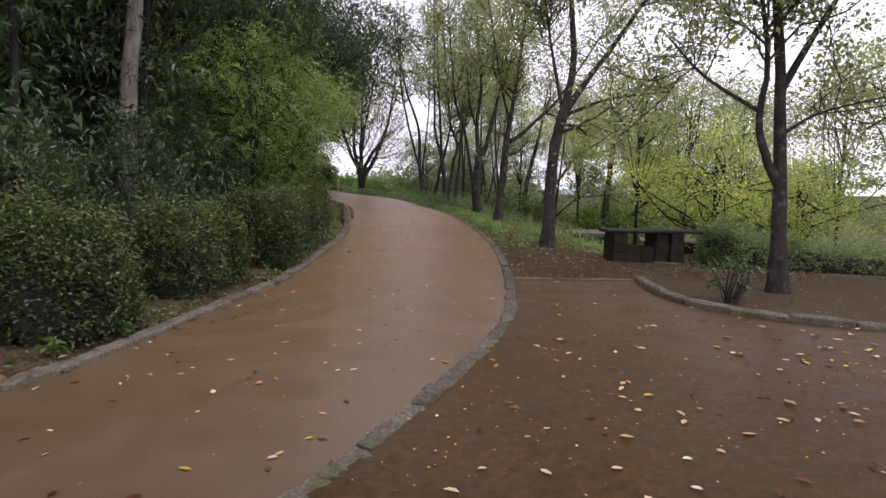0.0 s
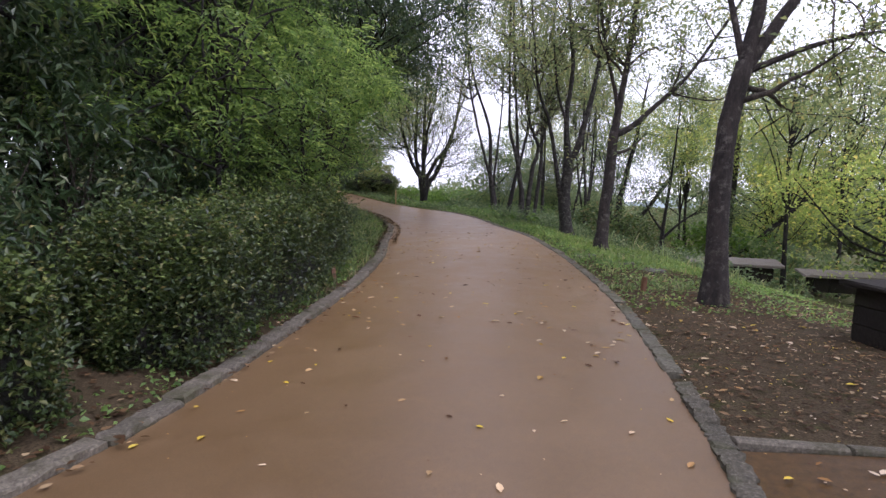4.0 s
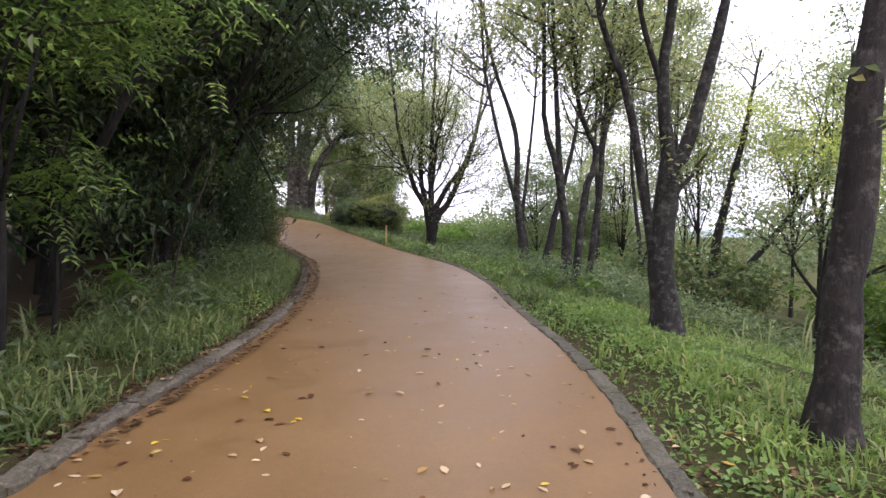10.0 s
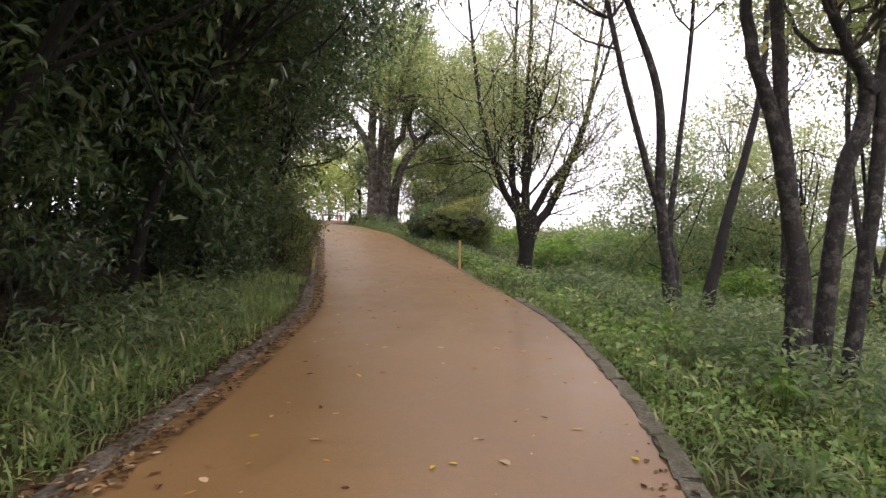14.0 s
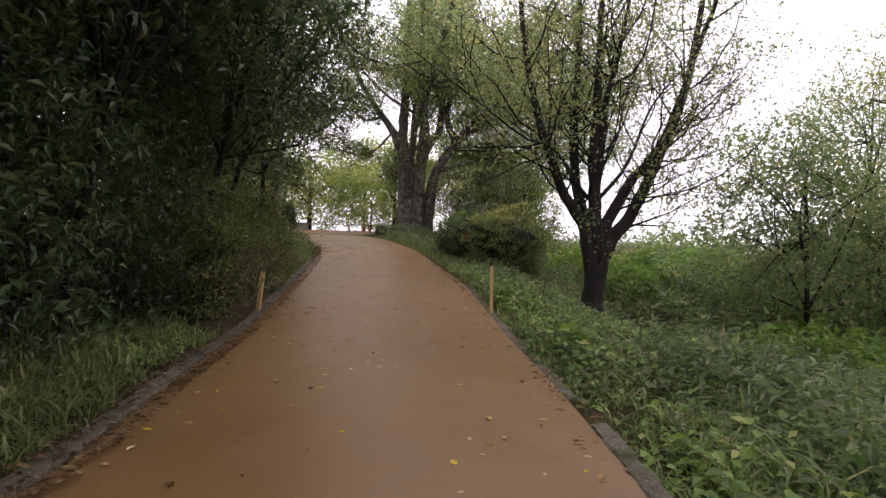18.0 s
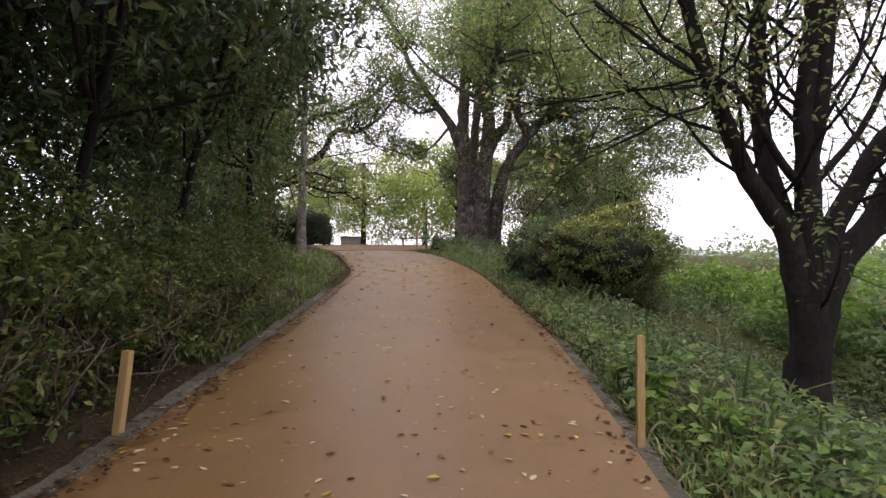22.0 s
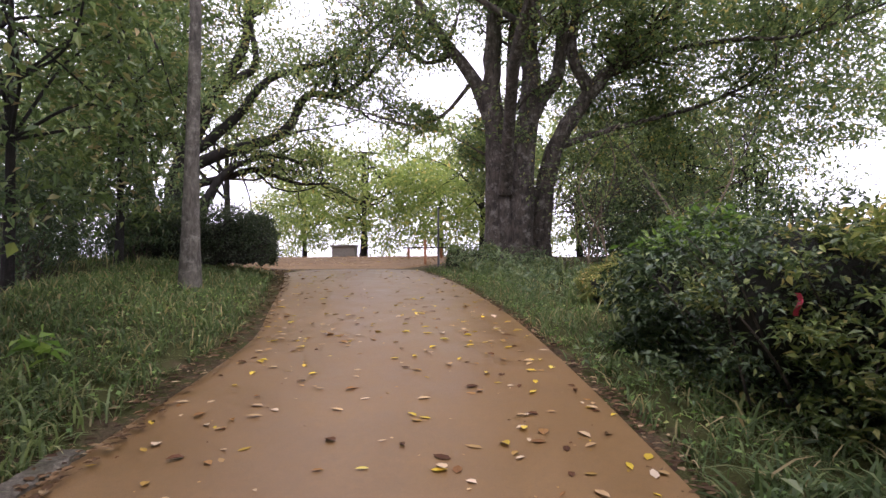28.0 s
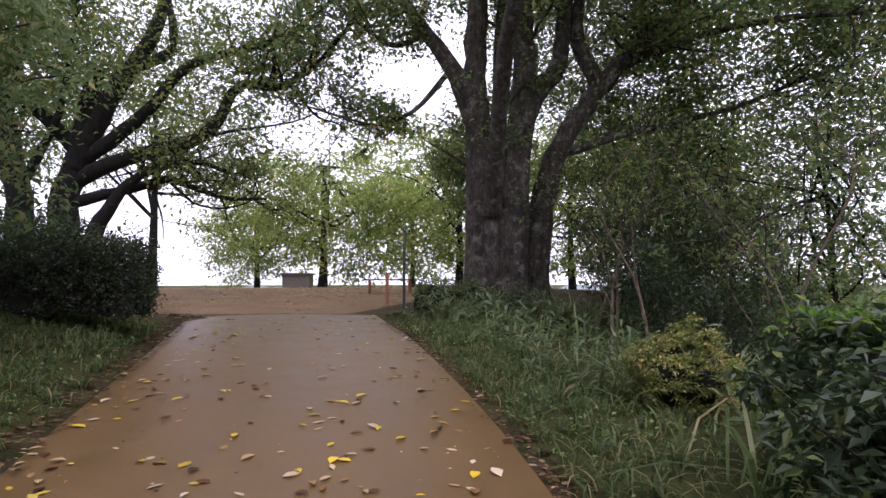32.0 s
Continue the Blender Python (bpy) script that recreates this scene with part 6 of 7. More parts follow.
LEAF_DARKHEDGE = leaf_material("leaf_box_hedge", [(0.0, (0.020, 0.033, 0.016)), (0.5, (0.036, 0.057, 0.025)), (0.9, (0.056, 0.081, 0.036)), (1.0, (0.113, 0.109, 0.061))], 0.45, 0.2)


# ---- grass, weeds, leaf litter ----
def strip(rng, n, left, y0, y1, d0, d1, power=1.0):
    """n places beside the path between two stretches and distances from its edge."""
    e = LEFT if left else RIGHT
    t = np.gradient(e[:, :2], axis=0)
    t /= np.linalg.norm(t, axis=1, keepdims=True)
    nr = np.stack([-t[:, 1], t[:, 0]], 1) if left else np.stack([t[:, 1], -t[:, 0]], 1)
    y = rng.uniform(y0, y1, n)
    k = np.interp(y, e[:, 1], np.arange(len(e)))
    i = np.minimum(k.astype(int), len(e) - 2)
    w = (k - i)[:, None]
    p = e[i, :2] * (1 - w) + e[i + 1, :2] * w
    q = nr[i] * (1 - w) + nr[i + 1] * w
    d = d0 + (d1 - d0) * rng.uniform(0, 1, n) ** power
    xy = p + q * d[:, None]
    return np.c_[xy, ground_z(xy[:, 0], xy[:, 1])], d


def grass_blades(rng, at, height, width=0.009, lean=0.5):
    """Arching blades: three pieces each, the tip hanging over."""
    n = len(at)
    az = rng.uniform(0, 2 * np.pi, n)
    h = height * rng.uniform(0.5, 1.35, n)
    out_ = np.stack([np.cos(az), np.sin(az), 0 * az], 1)
    side = np.stack([-np.sin(az), np.cos(az), 0 * az], 1) * (width * rng.uniform(0.7, 1.4, n))[:, None]
    bend = np.clip(np.abs(rng.normal(lean, 0.35, n)), 0.05, 1.5)
    rows = []
    for u, w in ((0.0, 0.7), (0.4, 1.0), (0.75, 0.8), (1.0, 0.1)):
        c = at + out_ * (h * bend * u**1.8)[:, None] + np.array([0, 0, 1.0]) * (h * (u - 0.45 * bend * u**2.6))[:, None]
        rows += [c - side * w, c + side * w]
    v = np.stack(rows, 1).reshape(-1, 3)
    k = np.arange(n)[:, None] * 8
    f = np.concatenate([k + np.array([0, 1, 3, 2]), k + np.array([2, 3, 5, 4]), k + np.array([4, 5, 7, 6])], 1).reshape(-1, 4)
    return v, f


def patchy(rng, at, scale, keep):
    """Keeps places in uneven patches."""
    x, y = at[:, 0] * scale, at[:, 1] * scale
    f = 0.5 + 0.25 * np.sin(x * 1.7 + 1.3 * np.sin(y)) + 0.25 * np.sin(y * 1.9 + 1.1 * np.sin(x * 1.3))
    return rng.uniform(0, 1, len(at)) < np.clip(f * keep * 2, 0, 1)


def lawn(name, rng, zones, mat, label, width=0.008, lean=0.85):
    pieces = []
    for n, left, y0, y1, d0, d1, h, power, keep in zones:
        tuft, d = strip(rng, n // 10, left, y0, y1, d0, d1, power)
        at = np.repeat(tuft, 10, axis=0)
        n = len(at)
        tall = np.repeat(rng.uniform(0.55, 1.45, len(tuft)), 10)
        at[:, :2] += rng.normal(size=(n, 2)) * 0.045
        ok = patchy(rng, at, 1.1, keep) if keep < 1 else np.ones(n, bool)
        pieces.append(grass_blades(rng, at[ok], h * tall[ok] * (0.6 + 0.6 * rng.uniform(0, 1, ok.sum())), width * (0.7 + 0.45 * tall[ok]), lean))
    tagged(part(name, np_mesh(name, *join(pieces)), mat), label, "grass", kind="stuff")


def weeds(name, rng, zones, mat, label):
    """Upright plants with broad leaves up their stems."""
    pieces = []
    for n, left, y0, y1, d0, d1, h, size, shape in zones:
        at, d = strip(rng, n, left, y0, y1, d0, d1)
        at = at[patchy(rng, at, 0.9, 0.7)]
        for rep in range(11):
            u = (rep + 1) / 11
            hh = h * rng.uniform(0.5, 1.2, len(at)) * u
            q = at + np.c_[rng.normal(size=(len(at), 2)) * (0.03 + 0.06 * u), hh]
            pieces.append(leaf_blades(rng, q, size, size * shape, 0.15, 0.4))
    tagged(part(name, np_mesh(name, *join(pieces)), mat), label, "weeds", kind="stuff")


def broadleaf_plant(at, label, height, size, leaf, seed, count=14, shape=0.5):
    """A low plant: thin stalks, each with leaves that stand out and droop."""
    rng = np.random.default_rng(seed)
    t = thing("broadleaf_plant", at, label, "plant", "broad-leaved plants")
    stalks, spots = [], []
    for k in range(count // 3 + 1):
        a, r = rng.uniform(0, 2 * np.pi), rng.uniform(0.1, 0.4) * height
        tip = np.array([math.cos(a) * r, math.sin(a) * r, height * rng.uniform(0.6, 1.0)])
        p = spline([(0, 0, -0.03), tuple(tip * np.array([0.35, 0.35, 0.6])), tuple(tip)], 6)
        stalks.append(tube(p, np.linspace(0.006, 0.003, 6), 4))
        spots += [p[3], p[4], p[5], p[5]]
    tagged(part("stalk", np_mesh("stalk", *join(stalks), True), LEAF_TANGLE, t), kind="stuff")
    part("foliage", np_mesh("foliage", *leaf_blades(rng, np.array(spots), size, size * shape, 0.15, 0.3)), leaf, t)


def ground_cover(rng):
    """Low broad leaves that carpet the bank."""
    pieces = []
    for n, left, y0, y1, d0, d1, size, h in ((15000, False, 17.0, 27.0, 0.05, 5.5, 0.055, 0.05), (15000, False, 22.0, 34.0, 0.05, 2.6, 0.06, 0.09), (8000, True, 19.5, 33.0, 0.28, 1.9, 0.05, 0.13), (4000, True, 13.5, 19.5, 0.3, 1.5, 0.06, 0.06), (800, True, 6.0, 14.0, 0.2, 0.6, 0.05, 0.1), (6500, False, 13.8, 19.5, 0.1, 4.5, 0.05, 0.05), (9000, False, 26.5, 40.0, 0.2, 3.2, 0.085, 0.34), (2500, True, 40.0, 47.6, 0.25, 2.4, 0.045, 0.12), (2500, False, 38.0, 50.0, 0.25, 1.6, 0.045, 0.12)):
        at, d = strip(rng, n, left, y0, y1, d0, d1)
        at = at[patchy(rng, at, 1.3, 0.75)]
        at[:, 2] += rng.uniform(0.01, h, len(at))
        pieces.append(leaf_blades(rng, at, size, size * 0.7, -0.1, 0.35))
    tagged(part("ground_cover", np_mesh("ground_cover", *join(pieces)), COVER), "low carpet of small fresh green leaves on the bank", "ground cover", kind="stuff")


def undergrowth():
    rng = np.random.default_rng(61)
    lawn("verge_grass", rng, [
        (12000, True, 13.0, 20.0, 0.25, 2.4, 0.16, 0.8, 1.0), (23500, True, 19.3, 32.8, 0.25, 1.6, 0.2, 0.9, 0.95), (4500, False, 32.0, 42.0, 0.16, 0.7, 0.14, 1.0, 1.0),
        (6000, False, 25.0, 32.0, 0.15, 1.6, 0.16, 0.9, 0.95), (3500, True, 36.0, 41.0, 0.2, 1.2, 0.2, 0.9, 0.9), (3500, False, 30.0, 36.0, 0.15, 1.3, 0.18, 0.8, 0.85),
        (1500, False, 15.0, 19.0, 0.1, 1.6, 0.10, 1.0, 0.5)], GRASS, "uneven green verge grass with dry blades", 0.0065, 0.8)
    lawn("hilltop_grass", rng, [(19000, True, 39.5, 47.6, 0.22, 2.6, 0.145, 0.9, 1.0), (8000, True, 37.5, 47.6, 1.6, 6.0, 0.18, 1.0, 1.0), (13000, False, 39.0, 52.0, 0.2, 1.8, 0.15, 0.9, 1.0)], LAWN, "short green lawn grass with dry blades beside the upper path", 0.0052, 0.9)
    lawn("bank_grass", rng, [(21000, False, 17.5, 27.0, 0.9, 6.2, 0.12, 1.0, 0.85), (7000, False, 19.0, 29.0, 0.1, 3.0, 0.11, 0.9, 0.7)], BANK, "fresh bright green grass on the bank below the path", 0.007, 0.7)
    lawn("slope_grass", rng, [(5200, False, 33.0, 44.0, 0.7, 5.0, 0.38, 1.0, 0.7), (8000, False, 32.0, 42.0, 0.16, 1.3, 0.21, 0.8, 0.9)], LAWN, "dark green arching grass below the upper path", 0.0075, 0.9)
    lawn("tall_grass", rng, [(3000, False, 28.0, 34.0, 0.9, 6.0, 0.4, 1.0, 0.6), (3000, False, 44.0, 54.0, 1.2, 5.0, 0.55, 1.0, 0.7), (2200, True, 20.0, 32.6, 1.0, 2.8, 0.36, 1.0, 0.8),
                             (1500, False, 19.0, 30.0, 3.0, 7.0, 0.5, 1.0, 0.5)], GRASS, "tall arching grass on the slope", 0.010, 0.9)
    weeds("broadleaf_weeds", rng, [(2100, False, 26.0, 33.0, 1.1, 5.0, 0.55, 0.11, 0.36), (1400, False, 33.0, 44.0, 1.2, 6.5, 0.38, 0.13, 0.34), (700, False, 20.0, 30.0, 4.2, 7.5, 0.5, 0.12, 0.4), (350, False, 30.0, 44.0, 0.3, 1.3, 0.3, 0.12, 0.3), (420, True, 19.5, 34.0, 0.7, 2.4, 0.38, 0.14, 0.32),
                                   (600, False, 36.0, 50.0, 3.0, 11.0, 0.55, 0.11, 0.45), (180, True, 13.5, 20, 0.5, 2.5, 0.2, 0.12, 0.4), (500, False, 46.0, 54.0, 0.9, 3.4, 0.7, 0.2, 0.16)], WEED, "dense broadleaf weeds on the bank")
    ground_cover(rng)


def plants():
    for k, (y, d, left, h, size, shape) in enumerate(((23.6, 2.2, True, 0.75, 0.3, 0.26), (22.7, 1.9, True, 0.6, 0.26, 0.28), (25.2, 2.0, True, 0.5, 0.22, 0.3), (36.6, 0.28, False, 0.3, 0.15, 0.7), (36.9, 0.5, False, 0.35, 0.17, 0.7), (37.3, 0.35, False, 0.28, 0.14, 0.7), (36.2, 0.7, False, 0.35, 0.16, 0.65), (33.4, 0.6, False, 0.4, 0.16, 0.6), (41.2, 0.9, True, 0.35, 0.16, 0.6), (26.6, 1.2, False, 0.45, 0.16, 0.55), (25.8, 1.6, False, 0.5, 0.17, 0.55), (28.2, 1.0, False, 0.5, 0.16, 0.5), (7.2, 0.35, True, 0.18, 0.09, 0.6), (6.4, 0.4, True, 0.2, 0.1, 0.6), (12.2, 0.32, True, 0.2, 0.1, 0.6))):
        broadleaf_plant(beside(y, d, left), "low plant with broad fresh green leaves on the verge", h, size, LEAF_BRIGHT, 700 + k, 14, shape)


def on_path(rng, n, y0, y1, edge=1.0):
    k = rng.uniform(np.argmin(np.abs(MID[:, 1] - y0)), np.argmin(np.abs(MID[:, 1] - y1)) - 0.01, n)
    i = k.astype(int)
    w = (k - i)[:, None]
    a, b = LEFT[i] * (1 - w) + LEFT[i + 1] * w, RIGHT[i] * (1 - w) + RIGHT[i + 1] * w
    u = 0.5 + 0.5 * np.sign(rng.uniform(-1, 1, n)) * rng.uniform(0, 1, n) ** edge * 0.97
    u = u[:, None]
    p = a * (1 - u) + b * u
    p[:, 2] += 0.035 * np.sin(np.pi * u[:, 0]) + 0.004
    return p


def flat_leaves(rng, at, size, shape=0.54):
    """Fallen leaves: a pointed oval of two halves folded at the midrib and curled."""
    n = len(at)
    az, size = rng.uniform(0, 2 * np.pi, n), size * rng.uniform(0.6, 1.3, (n, 1))
    d = np.stack([np.cos(az), np.sin(az), np.abs(rng.normal(0.0, 0.05, n))], 1)
    s = np.stack([-np.sin(az), np.cos(az), rng.normal(0, 0.06, n)], 1)
    wide = size * shape * 0.5 * rng.uniform(0.75, 1.25, (n, 1))
    up = np.array([0, 0, 1.0]) * wide * rng.uniform(0.02, 0.5, (n, 1))
    tip = at + d * size + up * rng.uniform(0, 0.8, (n, 1))
    v = np.stack([at, at + d * size * 0.28 - s * wide * 0.9 + up, at + d * size * 0.66 - s * wide * 0.8 + up, tip,
                  at + d * size * 0.68 + s * wide * 0.8 + up, at + d * size * 0.3 + s * wide * 0.9 + up], 1).reshape(-1, 3)
    k = np.arange(n)[:, None] * 6
    return v, np.concatenate([k + np.array([0, 3, 2, 1]), k + np.array([0, 5, 4, 3])], 1).reshape(-1, 4)


def litter():
    rng = np.random.default_rng(71)
    more = []
    for n, y0, y1, size in ((190, 3, 12, 0.062), (330, 12, 22, 0.07), (240, 22, 33, 0.065), (420, 33, 41, 0.07), (430, 41, 49.5, 0.09)):
        p = on_path(rng, n, y0, y1, 0.8)
        more.append(flat_leaves(rng, p, size))
        p = on_path(rng, n // 2, y0, y1, 0.8)
        more.append(flat_leaves(rng, p, size * 0.3, 0.6))
    q = np.c_[rng.uniform(-1.5, 4.5, 480), rng.uniform(2.5, 10, 480)]
    z, d, side, run = off_path(q[:, 0], q[:, 1])
    q = q[(d > 0.2) & (side > 0) & (q[:, 0] < np.interp(q[:, 1], [2.5, 6.9, 8, 10], [6, 3.6, 2.2, 2.1]))]
    more.append(flat_leaves(rng, np.c_[q, ground_z(q[:, 0], q[:, 1]) + 0.03], 0.066))
    q = np.c_[rng.normal(-23, 3.6, 2200), rng.normal(55, 3.2, 2200)]
    q = q[(q[:, 0] - END[0]) * AHEAD[0] + (q[:, 1] - END[1]) * AHEAD[1] > 0.2]
    more.append(flat_leaves(rng, np.c_[q, ground_z(q[:, 0], q[:, 1]) + 0.06], 0.08))
    q = np.c_[rng.uniform(-1.5, 5.0, 1500), rng.uniform(2.5, 12.5, 1500)]
    z, d, side, run = off_path(q[:, 0], q[:, 1])
    q = q[(d > 0.2) & (side > 0)]
    more.append(flat_leaves(rng, np.c_[q, ground_z(q[:, 0], q[:, 1]) + 0.026], 0.022, 0.6))
    at, d = strip(rng, 1500, True, 46.6, 49.8, 0.0, 5.0)
    at[:, 2] += 0.02
    more.append(flat_leaves(rng, at, 0.085))
    at, d = strip(rng, 420, False, 11, 20, 0.1, 4.2)
    at[:, 2] += 0.012
    more.append(flat_leaves(rng, at, 0.075))
    at, d = strip(rng, 4500, False, 10.4, 19, 0.1, 5.0)
    at[:, 2] += 0.01
    more.append(flat_leaves(rng, at, 0.022, 0.6))
    tagged(part("fallen_leaves", np_mesh("fallen_leaves", *join(more)), FALLEN), "scattered fallen leaves, brown, cream and yellow, on the paving", "fallen leaves", kind="stuff")
    late = [flat_leaves(rng, on_path(rng, n, y0, y1, 0.7), size) for n, y0, y1, size in ((14, 30, 38, 0.07), (40, 38, 44, 0.085), (95, 43, 50, 0.095), (12, 8, 14, 0.065), (20, 14, 22, 0.07))]
    tagged(part("yellow_leaves", np_mesh("yellow_leaves", *join(late)), YELLOWED), "bright yellow fallen leaves scattered on the upper path", "fallen leaves", kind="stuff")
    edge = []
    for n, left, y0, y1, d0, d1, power in ((500, True, 19, 24, -0.18, 0.1, 2), (1500, True, 19, 24, 0.12, 0.4, 1), (1500, True, 24, 33, -0.2, 0.1, 1.4), (1200, True, 24, 33, 0.12, 0.4, 1), (800, True, 33, 41, -0.2, 0.03, 1), (900, True, 32.5, 41, 0.16, 0.9, 1), (1500, True, 41, 50, -0.1, 0.3, 1), (600, True, 5, 19, -0.12, 0.6, 1), (1400, True, 5, 18, 0.2, 1.6, 1), (260, False, 12, 26, -0.2, 0.1, 1),
                                    (1000, False, 30, 50, -0.16, 0.2, 1), (4200, False, 10.4, 13.5, 0.1, 5.5, 1), (9500, False, 13.5, 19.5, 0.05, 4.6, 1), (2200, False, 39, 50, -0.12, 0.34, 1), (800, False, 6, 12, 2.0, 7.5, 1)):
        at, d = strip(rng, n, left, y0, y1, d0, d1, power)
        zp = off_path(at[:, 0], at[:, 1])[0]
        stone = np.interp(at[:, 1], [16, 24], [0.085, 0.042]) if left else np.interp(at[:, 1], [31, 33, 39, 40], [0.02, -0.01, -0.01, 0.005])
        stone = np.where(left & (at[:, 1] > 41), 0.01, stone)
        at[:, 2] = np.where(d < 0.01, zp + 0.012, np.where(d < (0.16 if left else 0.13), zp + stone, at[:, 2] + 0.015)) + rng.uniform(0, 0.012, n)
        big = 0.085 if y0 >= 40 else 0.06 if not left and y0 < 20 else 0.075
        edge.append(flat_leaves(rng, at, big * rng.uniform(0.5, 1.0, (n, 1)), 0.55))
    tagged(part("leaf_litter", np_mesh("leaf_litter", *join(edge)), LITTER), "drifts of brown leaf litter along the path edges", "fallen leaves", kind="stuff")


# ---- small things ----
def box(lx, ly, lz, bevel=0.01, seg=2):
    bm = bmesh.new()
    bmesh.ops.create_cube(bm, size=1.0)
    bmesh.ops.scale(bm, vec=(lx, ly, lz), verts=bm.verts)
    bmesh.ops.bevel(bm, geom=bm.edges[:], offset=bevel, segments=seg, affect="EDGES")
    return bm


def block(name, at, size, mat, parent, turn=0.0, bevel=0.012, label="", rough=0.0, seed=0):
    bm = box(*size, bevel)
    if rough:
        rng = np.random.default_rng(seed)
        for v in bm.verts:
            v.co += Vector(rng.normal(size=3) * rough)
    ob = part(name, bm, mat, parent, label)
    ob.matrix_basis = pose(*at, 0, 0, turn)
    return ob


def marker(at, height=0.7, lean=(0, 0), mat=POST_WOOD, label="square yellow wooden marker post at the path edge", w=0.07, group="marker posts"):
    t = thing("marker_post", at, label, "post", group)
    bm = box(w, w, height, 0.006)
    for v in bm.verts:
        if v.co.z > height * 0.48:
            v.co.z += 0.012 - abs(v.co.x) * 0.2
    p = part("shaft", bm, mat, t)
    p.matrix_basis = pose(0, 0, height / 2 - 0.06, lean[0], lean[1], 24)
    return t


def stone_table():
    z = gz(3.3, 12.6)
    t = thing("stone_bench", (3.42, 12.8, z + 0.03), "dark stone bench table with a thick slab on block legs", "bench")
    block("slab", (0.16, 0.05, 0.585), (1.86, 0.72, 0.06), DARKSTONE, t, 1, 0.015, rough=0.008, seed=1)
    for k, (x, y, w, rows) in enumerate(((-0.55, -0.04, 0.3, 3), (0.3, 0.04, 0.28, 3), (0.58, -0.02, 0.28, 3))):
        for row in range(rows):
            block("block", (x, y, 0.09 + row * 0.186), (w - 0.02 * row, 0.58, 0.184), DARKSTONE, t, 1, 0.01, rough=0.006, seed=10 + 9 * k + 2 * row)
    for k in range(2):
        block("sill", (-0.26 + 0.28 * k, 0.02, 0.14), (0.28, 0.5, 0.3), DARKSTONE, t, 1, 0.008, rough=0.006, seed=40 + k)


def platform(at, lx, ly, turn, seed):
    t = thing("stone_platform", at, "low platform of a pale concrete slab on a dark block base", "platform")
    block("slab", (0, 0, 0.375), (lx, ly, 0.07), CONCRETE, t, turn, 0.015, rough=0.006, seed=seed)
    n = int(lx / 0.4)
    for k in range(n):
        for s in (-1, 1):
            c, sn = math.cos(radians(turn)), math.sin(radians(turn))
            x, y = (k + 0.5) * (lx - 0.5) / n - (lx - 0.5) / 2, s * (ly / 2 - 0.32)
            block("base_block", (x * c - y * sn, x * sn + y * c, 0.13), ((lx - 0.5) / n - 0.01, 0.2, 0.36), DARKSTONE, t, turn, 0.012, rough=0.006, seed=seed + k)
    block("core", (0, 0, 0.1), (lx - 0.6, ly - 0.75, 0.34), DARKSTONE, t, turn)
    return t


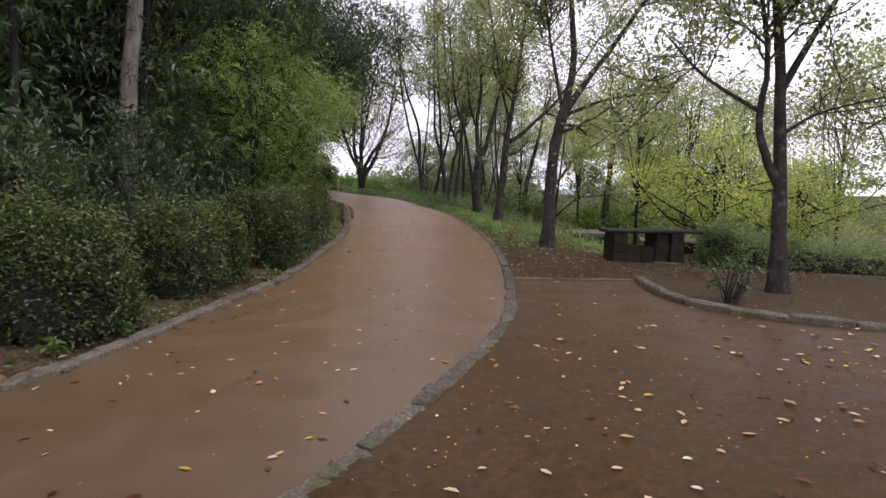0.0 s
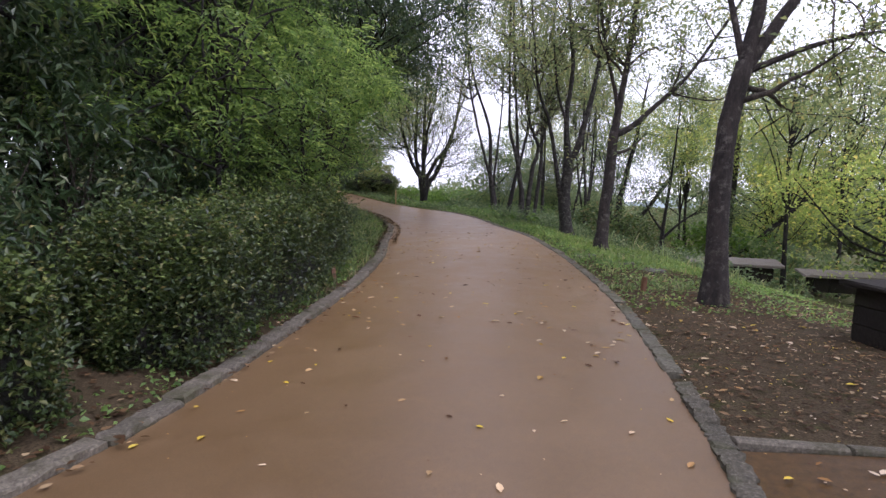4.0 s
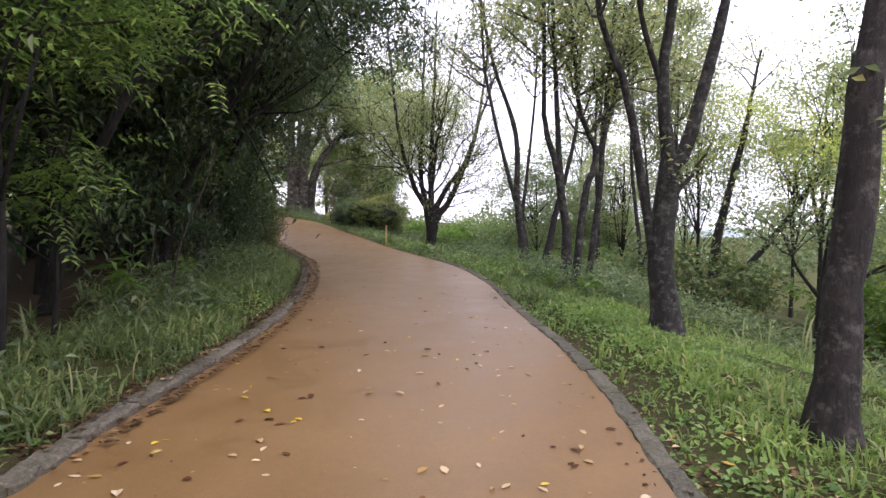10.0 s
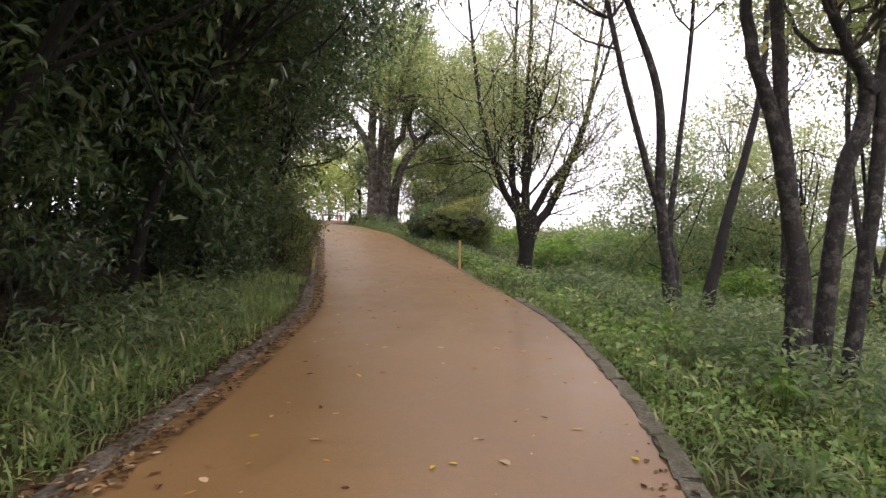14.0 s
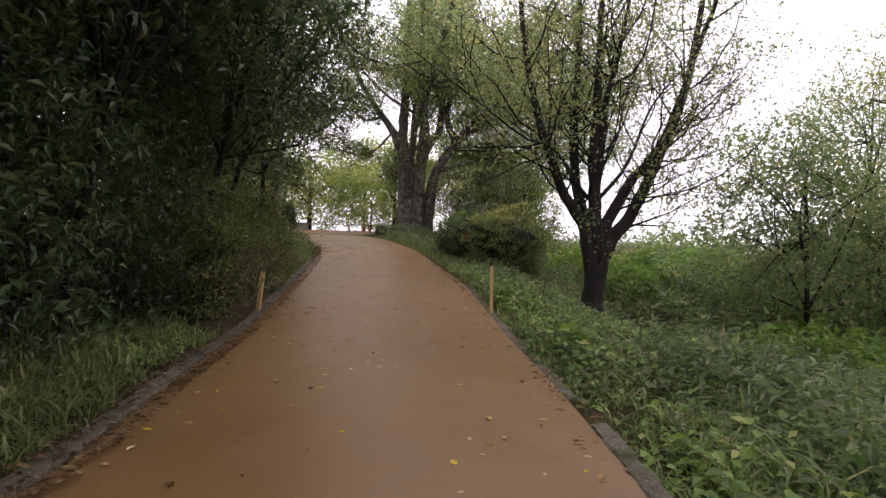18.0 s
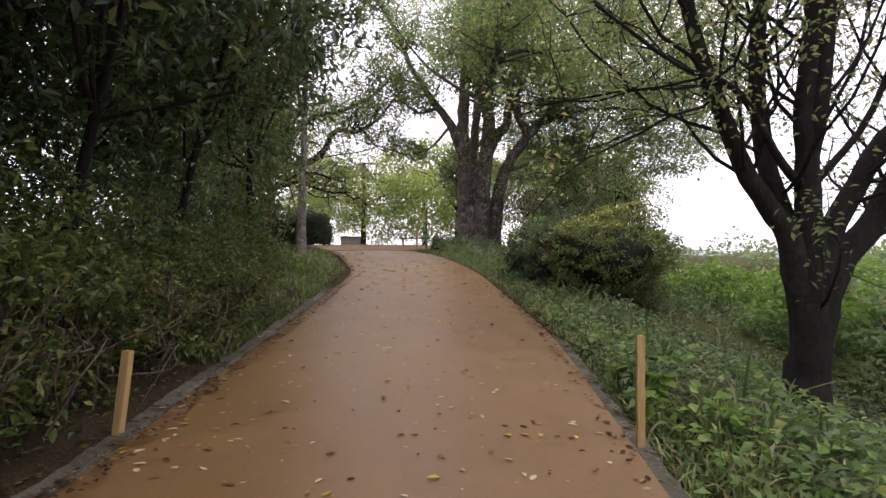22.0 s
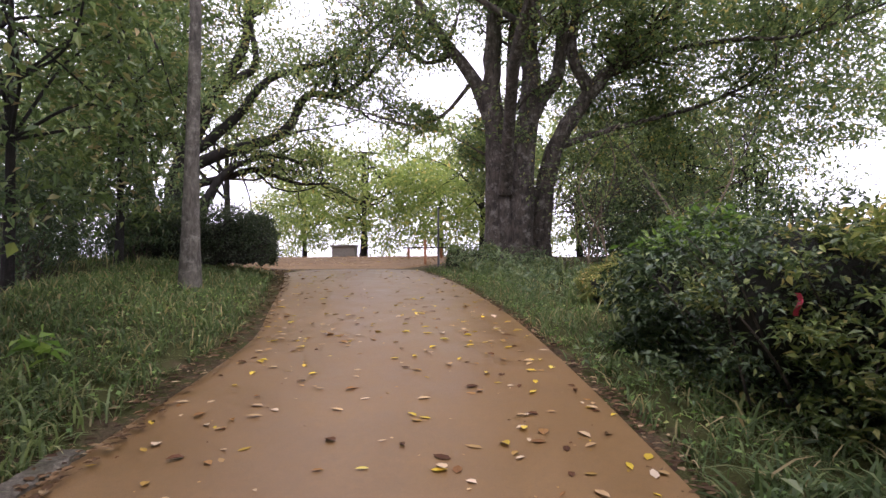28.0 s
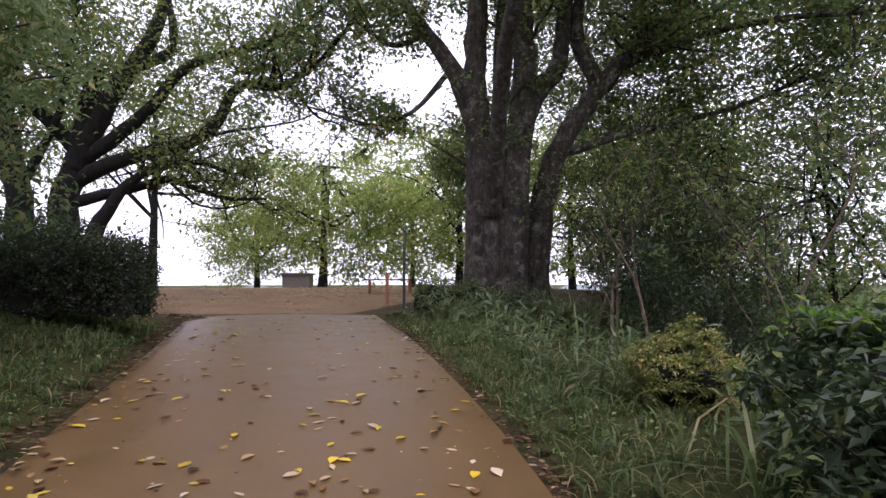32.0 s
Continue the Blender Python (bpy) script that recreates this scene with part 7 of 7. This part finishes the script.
def oddments():
    marker((-5.95, 36.05, gz(-5.95, 36.05)), 0.9, w=0.055)
    marker((-9.25, 34.26, gz(-9.25, 34.26)), 0.74, (-3, 5), w=0.065)
    p = beside(5.15, 0.16)
    marker(p, 0.8, mat=ORANGE_WOOD, label="square orange-brown wooden post beside the kerb")
    marker((1.12, 14.9, gz(1.12, 14.9)), 0.26, (2, 4), STUB_WOOD, "short brown wooden stake in leaf litter", 0.06, "stakes")
    marker((-3.22, 14.86, gz(-3.22, 14.86)), 0.27, (0, -3), STUB_WOOD, "short brown wooden stake behind the kerb", 0.06, "stakes")
    stone_table()
    platform((5.95, 23.9, -1.09), 2.45, 2.2, -20, 80)
    platform((8.6, 22.9, -1.3), 2.3, 1.8, -20, 100)
    rng = np.random.default_rng(83)
    for k, (x, y, lx, ly, turn) in enumerate(((0.86, 18.35, 0.52, 0.40, 20), (1.5, 17.95, 0.5, 0.36, -8), (1.95, 17.45, 0.45, 0.4, 30))):
        bm = bmesh.new()
        ring = [bm.verts.new((0.5 * lx * math.cos(a) * rng.uniform(0.85, 1.15), 0.5 * ly * math.sin(a) * rng.uniform(0.85, 1.15), 0)) for a in np.arange(9) * 2 * math.pi / 9]
        face = bm.faces.new(ring)
        up = bmesh.ops.extrude_face_region(bm, geom=[face])
        bmesh.ops.translate(bm, vec=(0, 0, 0.1), verts=[v for v in up["geom"] if isinstance(v, bmesh.types.BMVert)])
        bmesh.ops.recalc_face_normals(bm, faces=bm.faces[:])
        bmesh.ops.bevel(bm, geom=bm.edges[:], offset=0.012, segments=2, affect="EDGES")
        s = part("stepping_stone", bm, STEPSTONE, None)
        s.matrix_basis = pose(x, y, gz(x, y) - 0.075, 2, -3, turn)
        tagged(s, "flat grey stepping stone sunk in grass and litter", "stone", "stepping stones")
    bush("small_shrub", spot(2.9, 8.6), "small bare-stemmed shrub behind the raised kerb", (0.34, 0.34, 0.26), LEAF_DARK, 601, 26, 14, 0.06, 0.06, 0.5, stems=4, lift=0.12)
    # hilltop furniture
    z = gz(-28.65, 58.5)
    t = thing("storage_box", (-28.65, 58.5, z), "grey box with an overhanging lid on the hilltop", "box")
    block("body", (0, 0, 0.28), (1.1, 0.7, 0.58), GREY_BOX, t, 32)
    block("lid", (0, 0, 0.6), (1.25, 0.85, 0.07), GREY_BOX, t, 32)
    z = gz(-21.8, 55.7)
    t = thing("park_bench", (-21.8, 55.7, z), "wooden bench with a dark seat and orange-brown legs", "bench")
    c, sn = math.cos(radians(40)), math.sin(radians(40))
    for x in (-0.6, 0.6):
        block("leg", (x * c, x * sn, 0.2), (0.09, 0.38, 0.42), ORANGE_WOOD, t, 40)
    for k in range(3):
        y = -0.15 + 0.15 * k
        block("seat_slat", (-y * sn, y * c, 0.43), (1.6, 0.13, 0.04), DARK_WOOD, t, 40)
    marker((-19.42, 52.5, gz(-19.42, 52.5)), 0.82, mat=ORANGE_WOOD, label="square orange-brown wooden post at the hilltop")
    t = thing("pole", (-18.72, 52.2, gz(-18.72, 52.2)), "thin dark metal pole standing beside a low hedge", "pole")
    part("shaft", np_mesh("shaft", *tube([(0, 0, -0.1), (0, 0, 0.8), (0.01, 0, 1.7)], [0.035, 0.033, 0.03], 10), True), STEEL, t)
    part("cap", np_mesh("cap", *tube([(0.01, 0, 1.7), (0.01, 0, 1.73)], [0.038, 0.03], 10), True), STEEL, t)
    # red tape on the twiggy shrub
    bm = bmesh.new()
    bmesh.ops.create_grid(bm, x_segments=2, y_segments=8, size=0.5)
    for v in bm.verts:
        u, w = v.co.y + 0.5, v.co.x
        v.co = Vector((w * 0.03 + 0.015 * math.sin(5 * u), 0.012 * math.sin(7 * u + w), -0.15 * u))
    bmesh.ops.solidify(bm, geom=bm.faces[:], thickness=0.002)
    tape = part("tape", bm, RED_TAPE)
    tape.location = (-9.54, 43.24, 2.3)
    tagged(tape, "short red plastic tape hanging from a twig", "tape")


hedges()
undergrowth()
plants()
litter()
oddments()
kerbs()
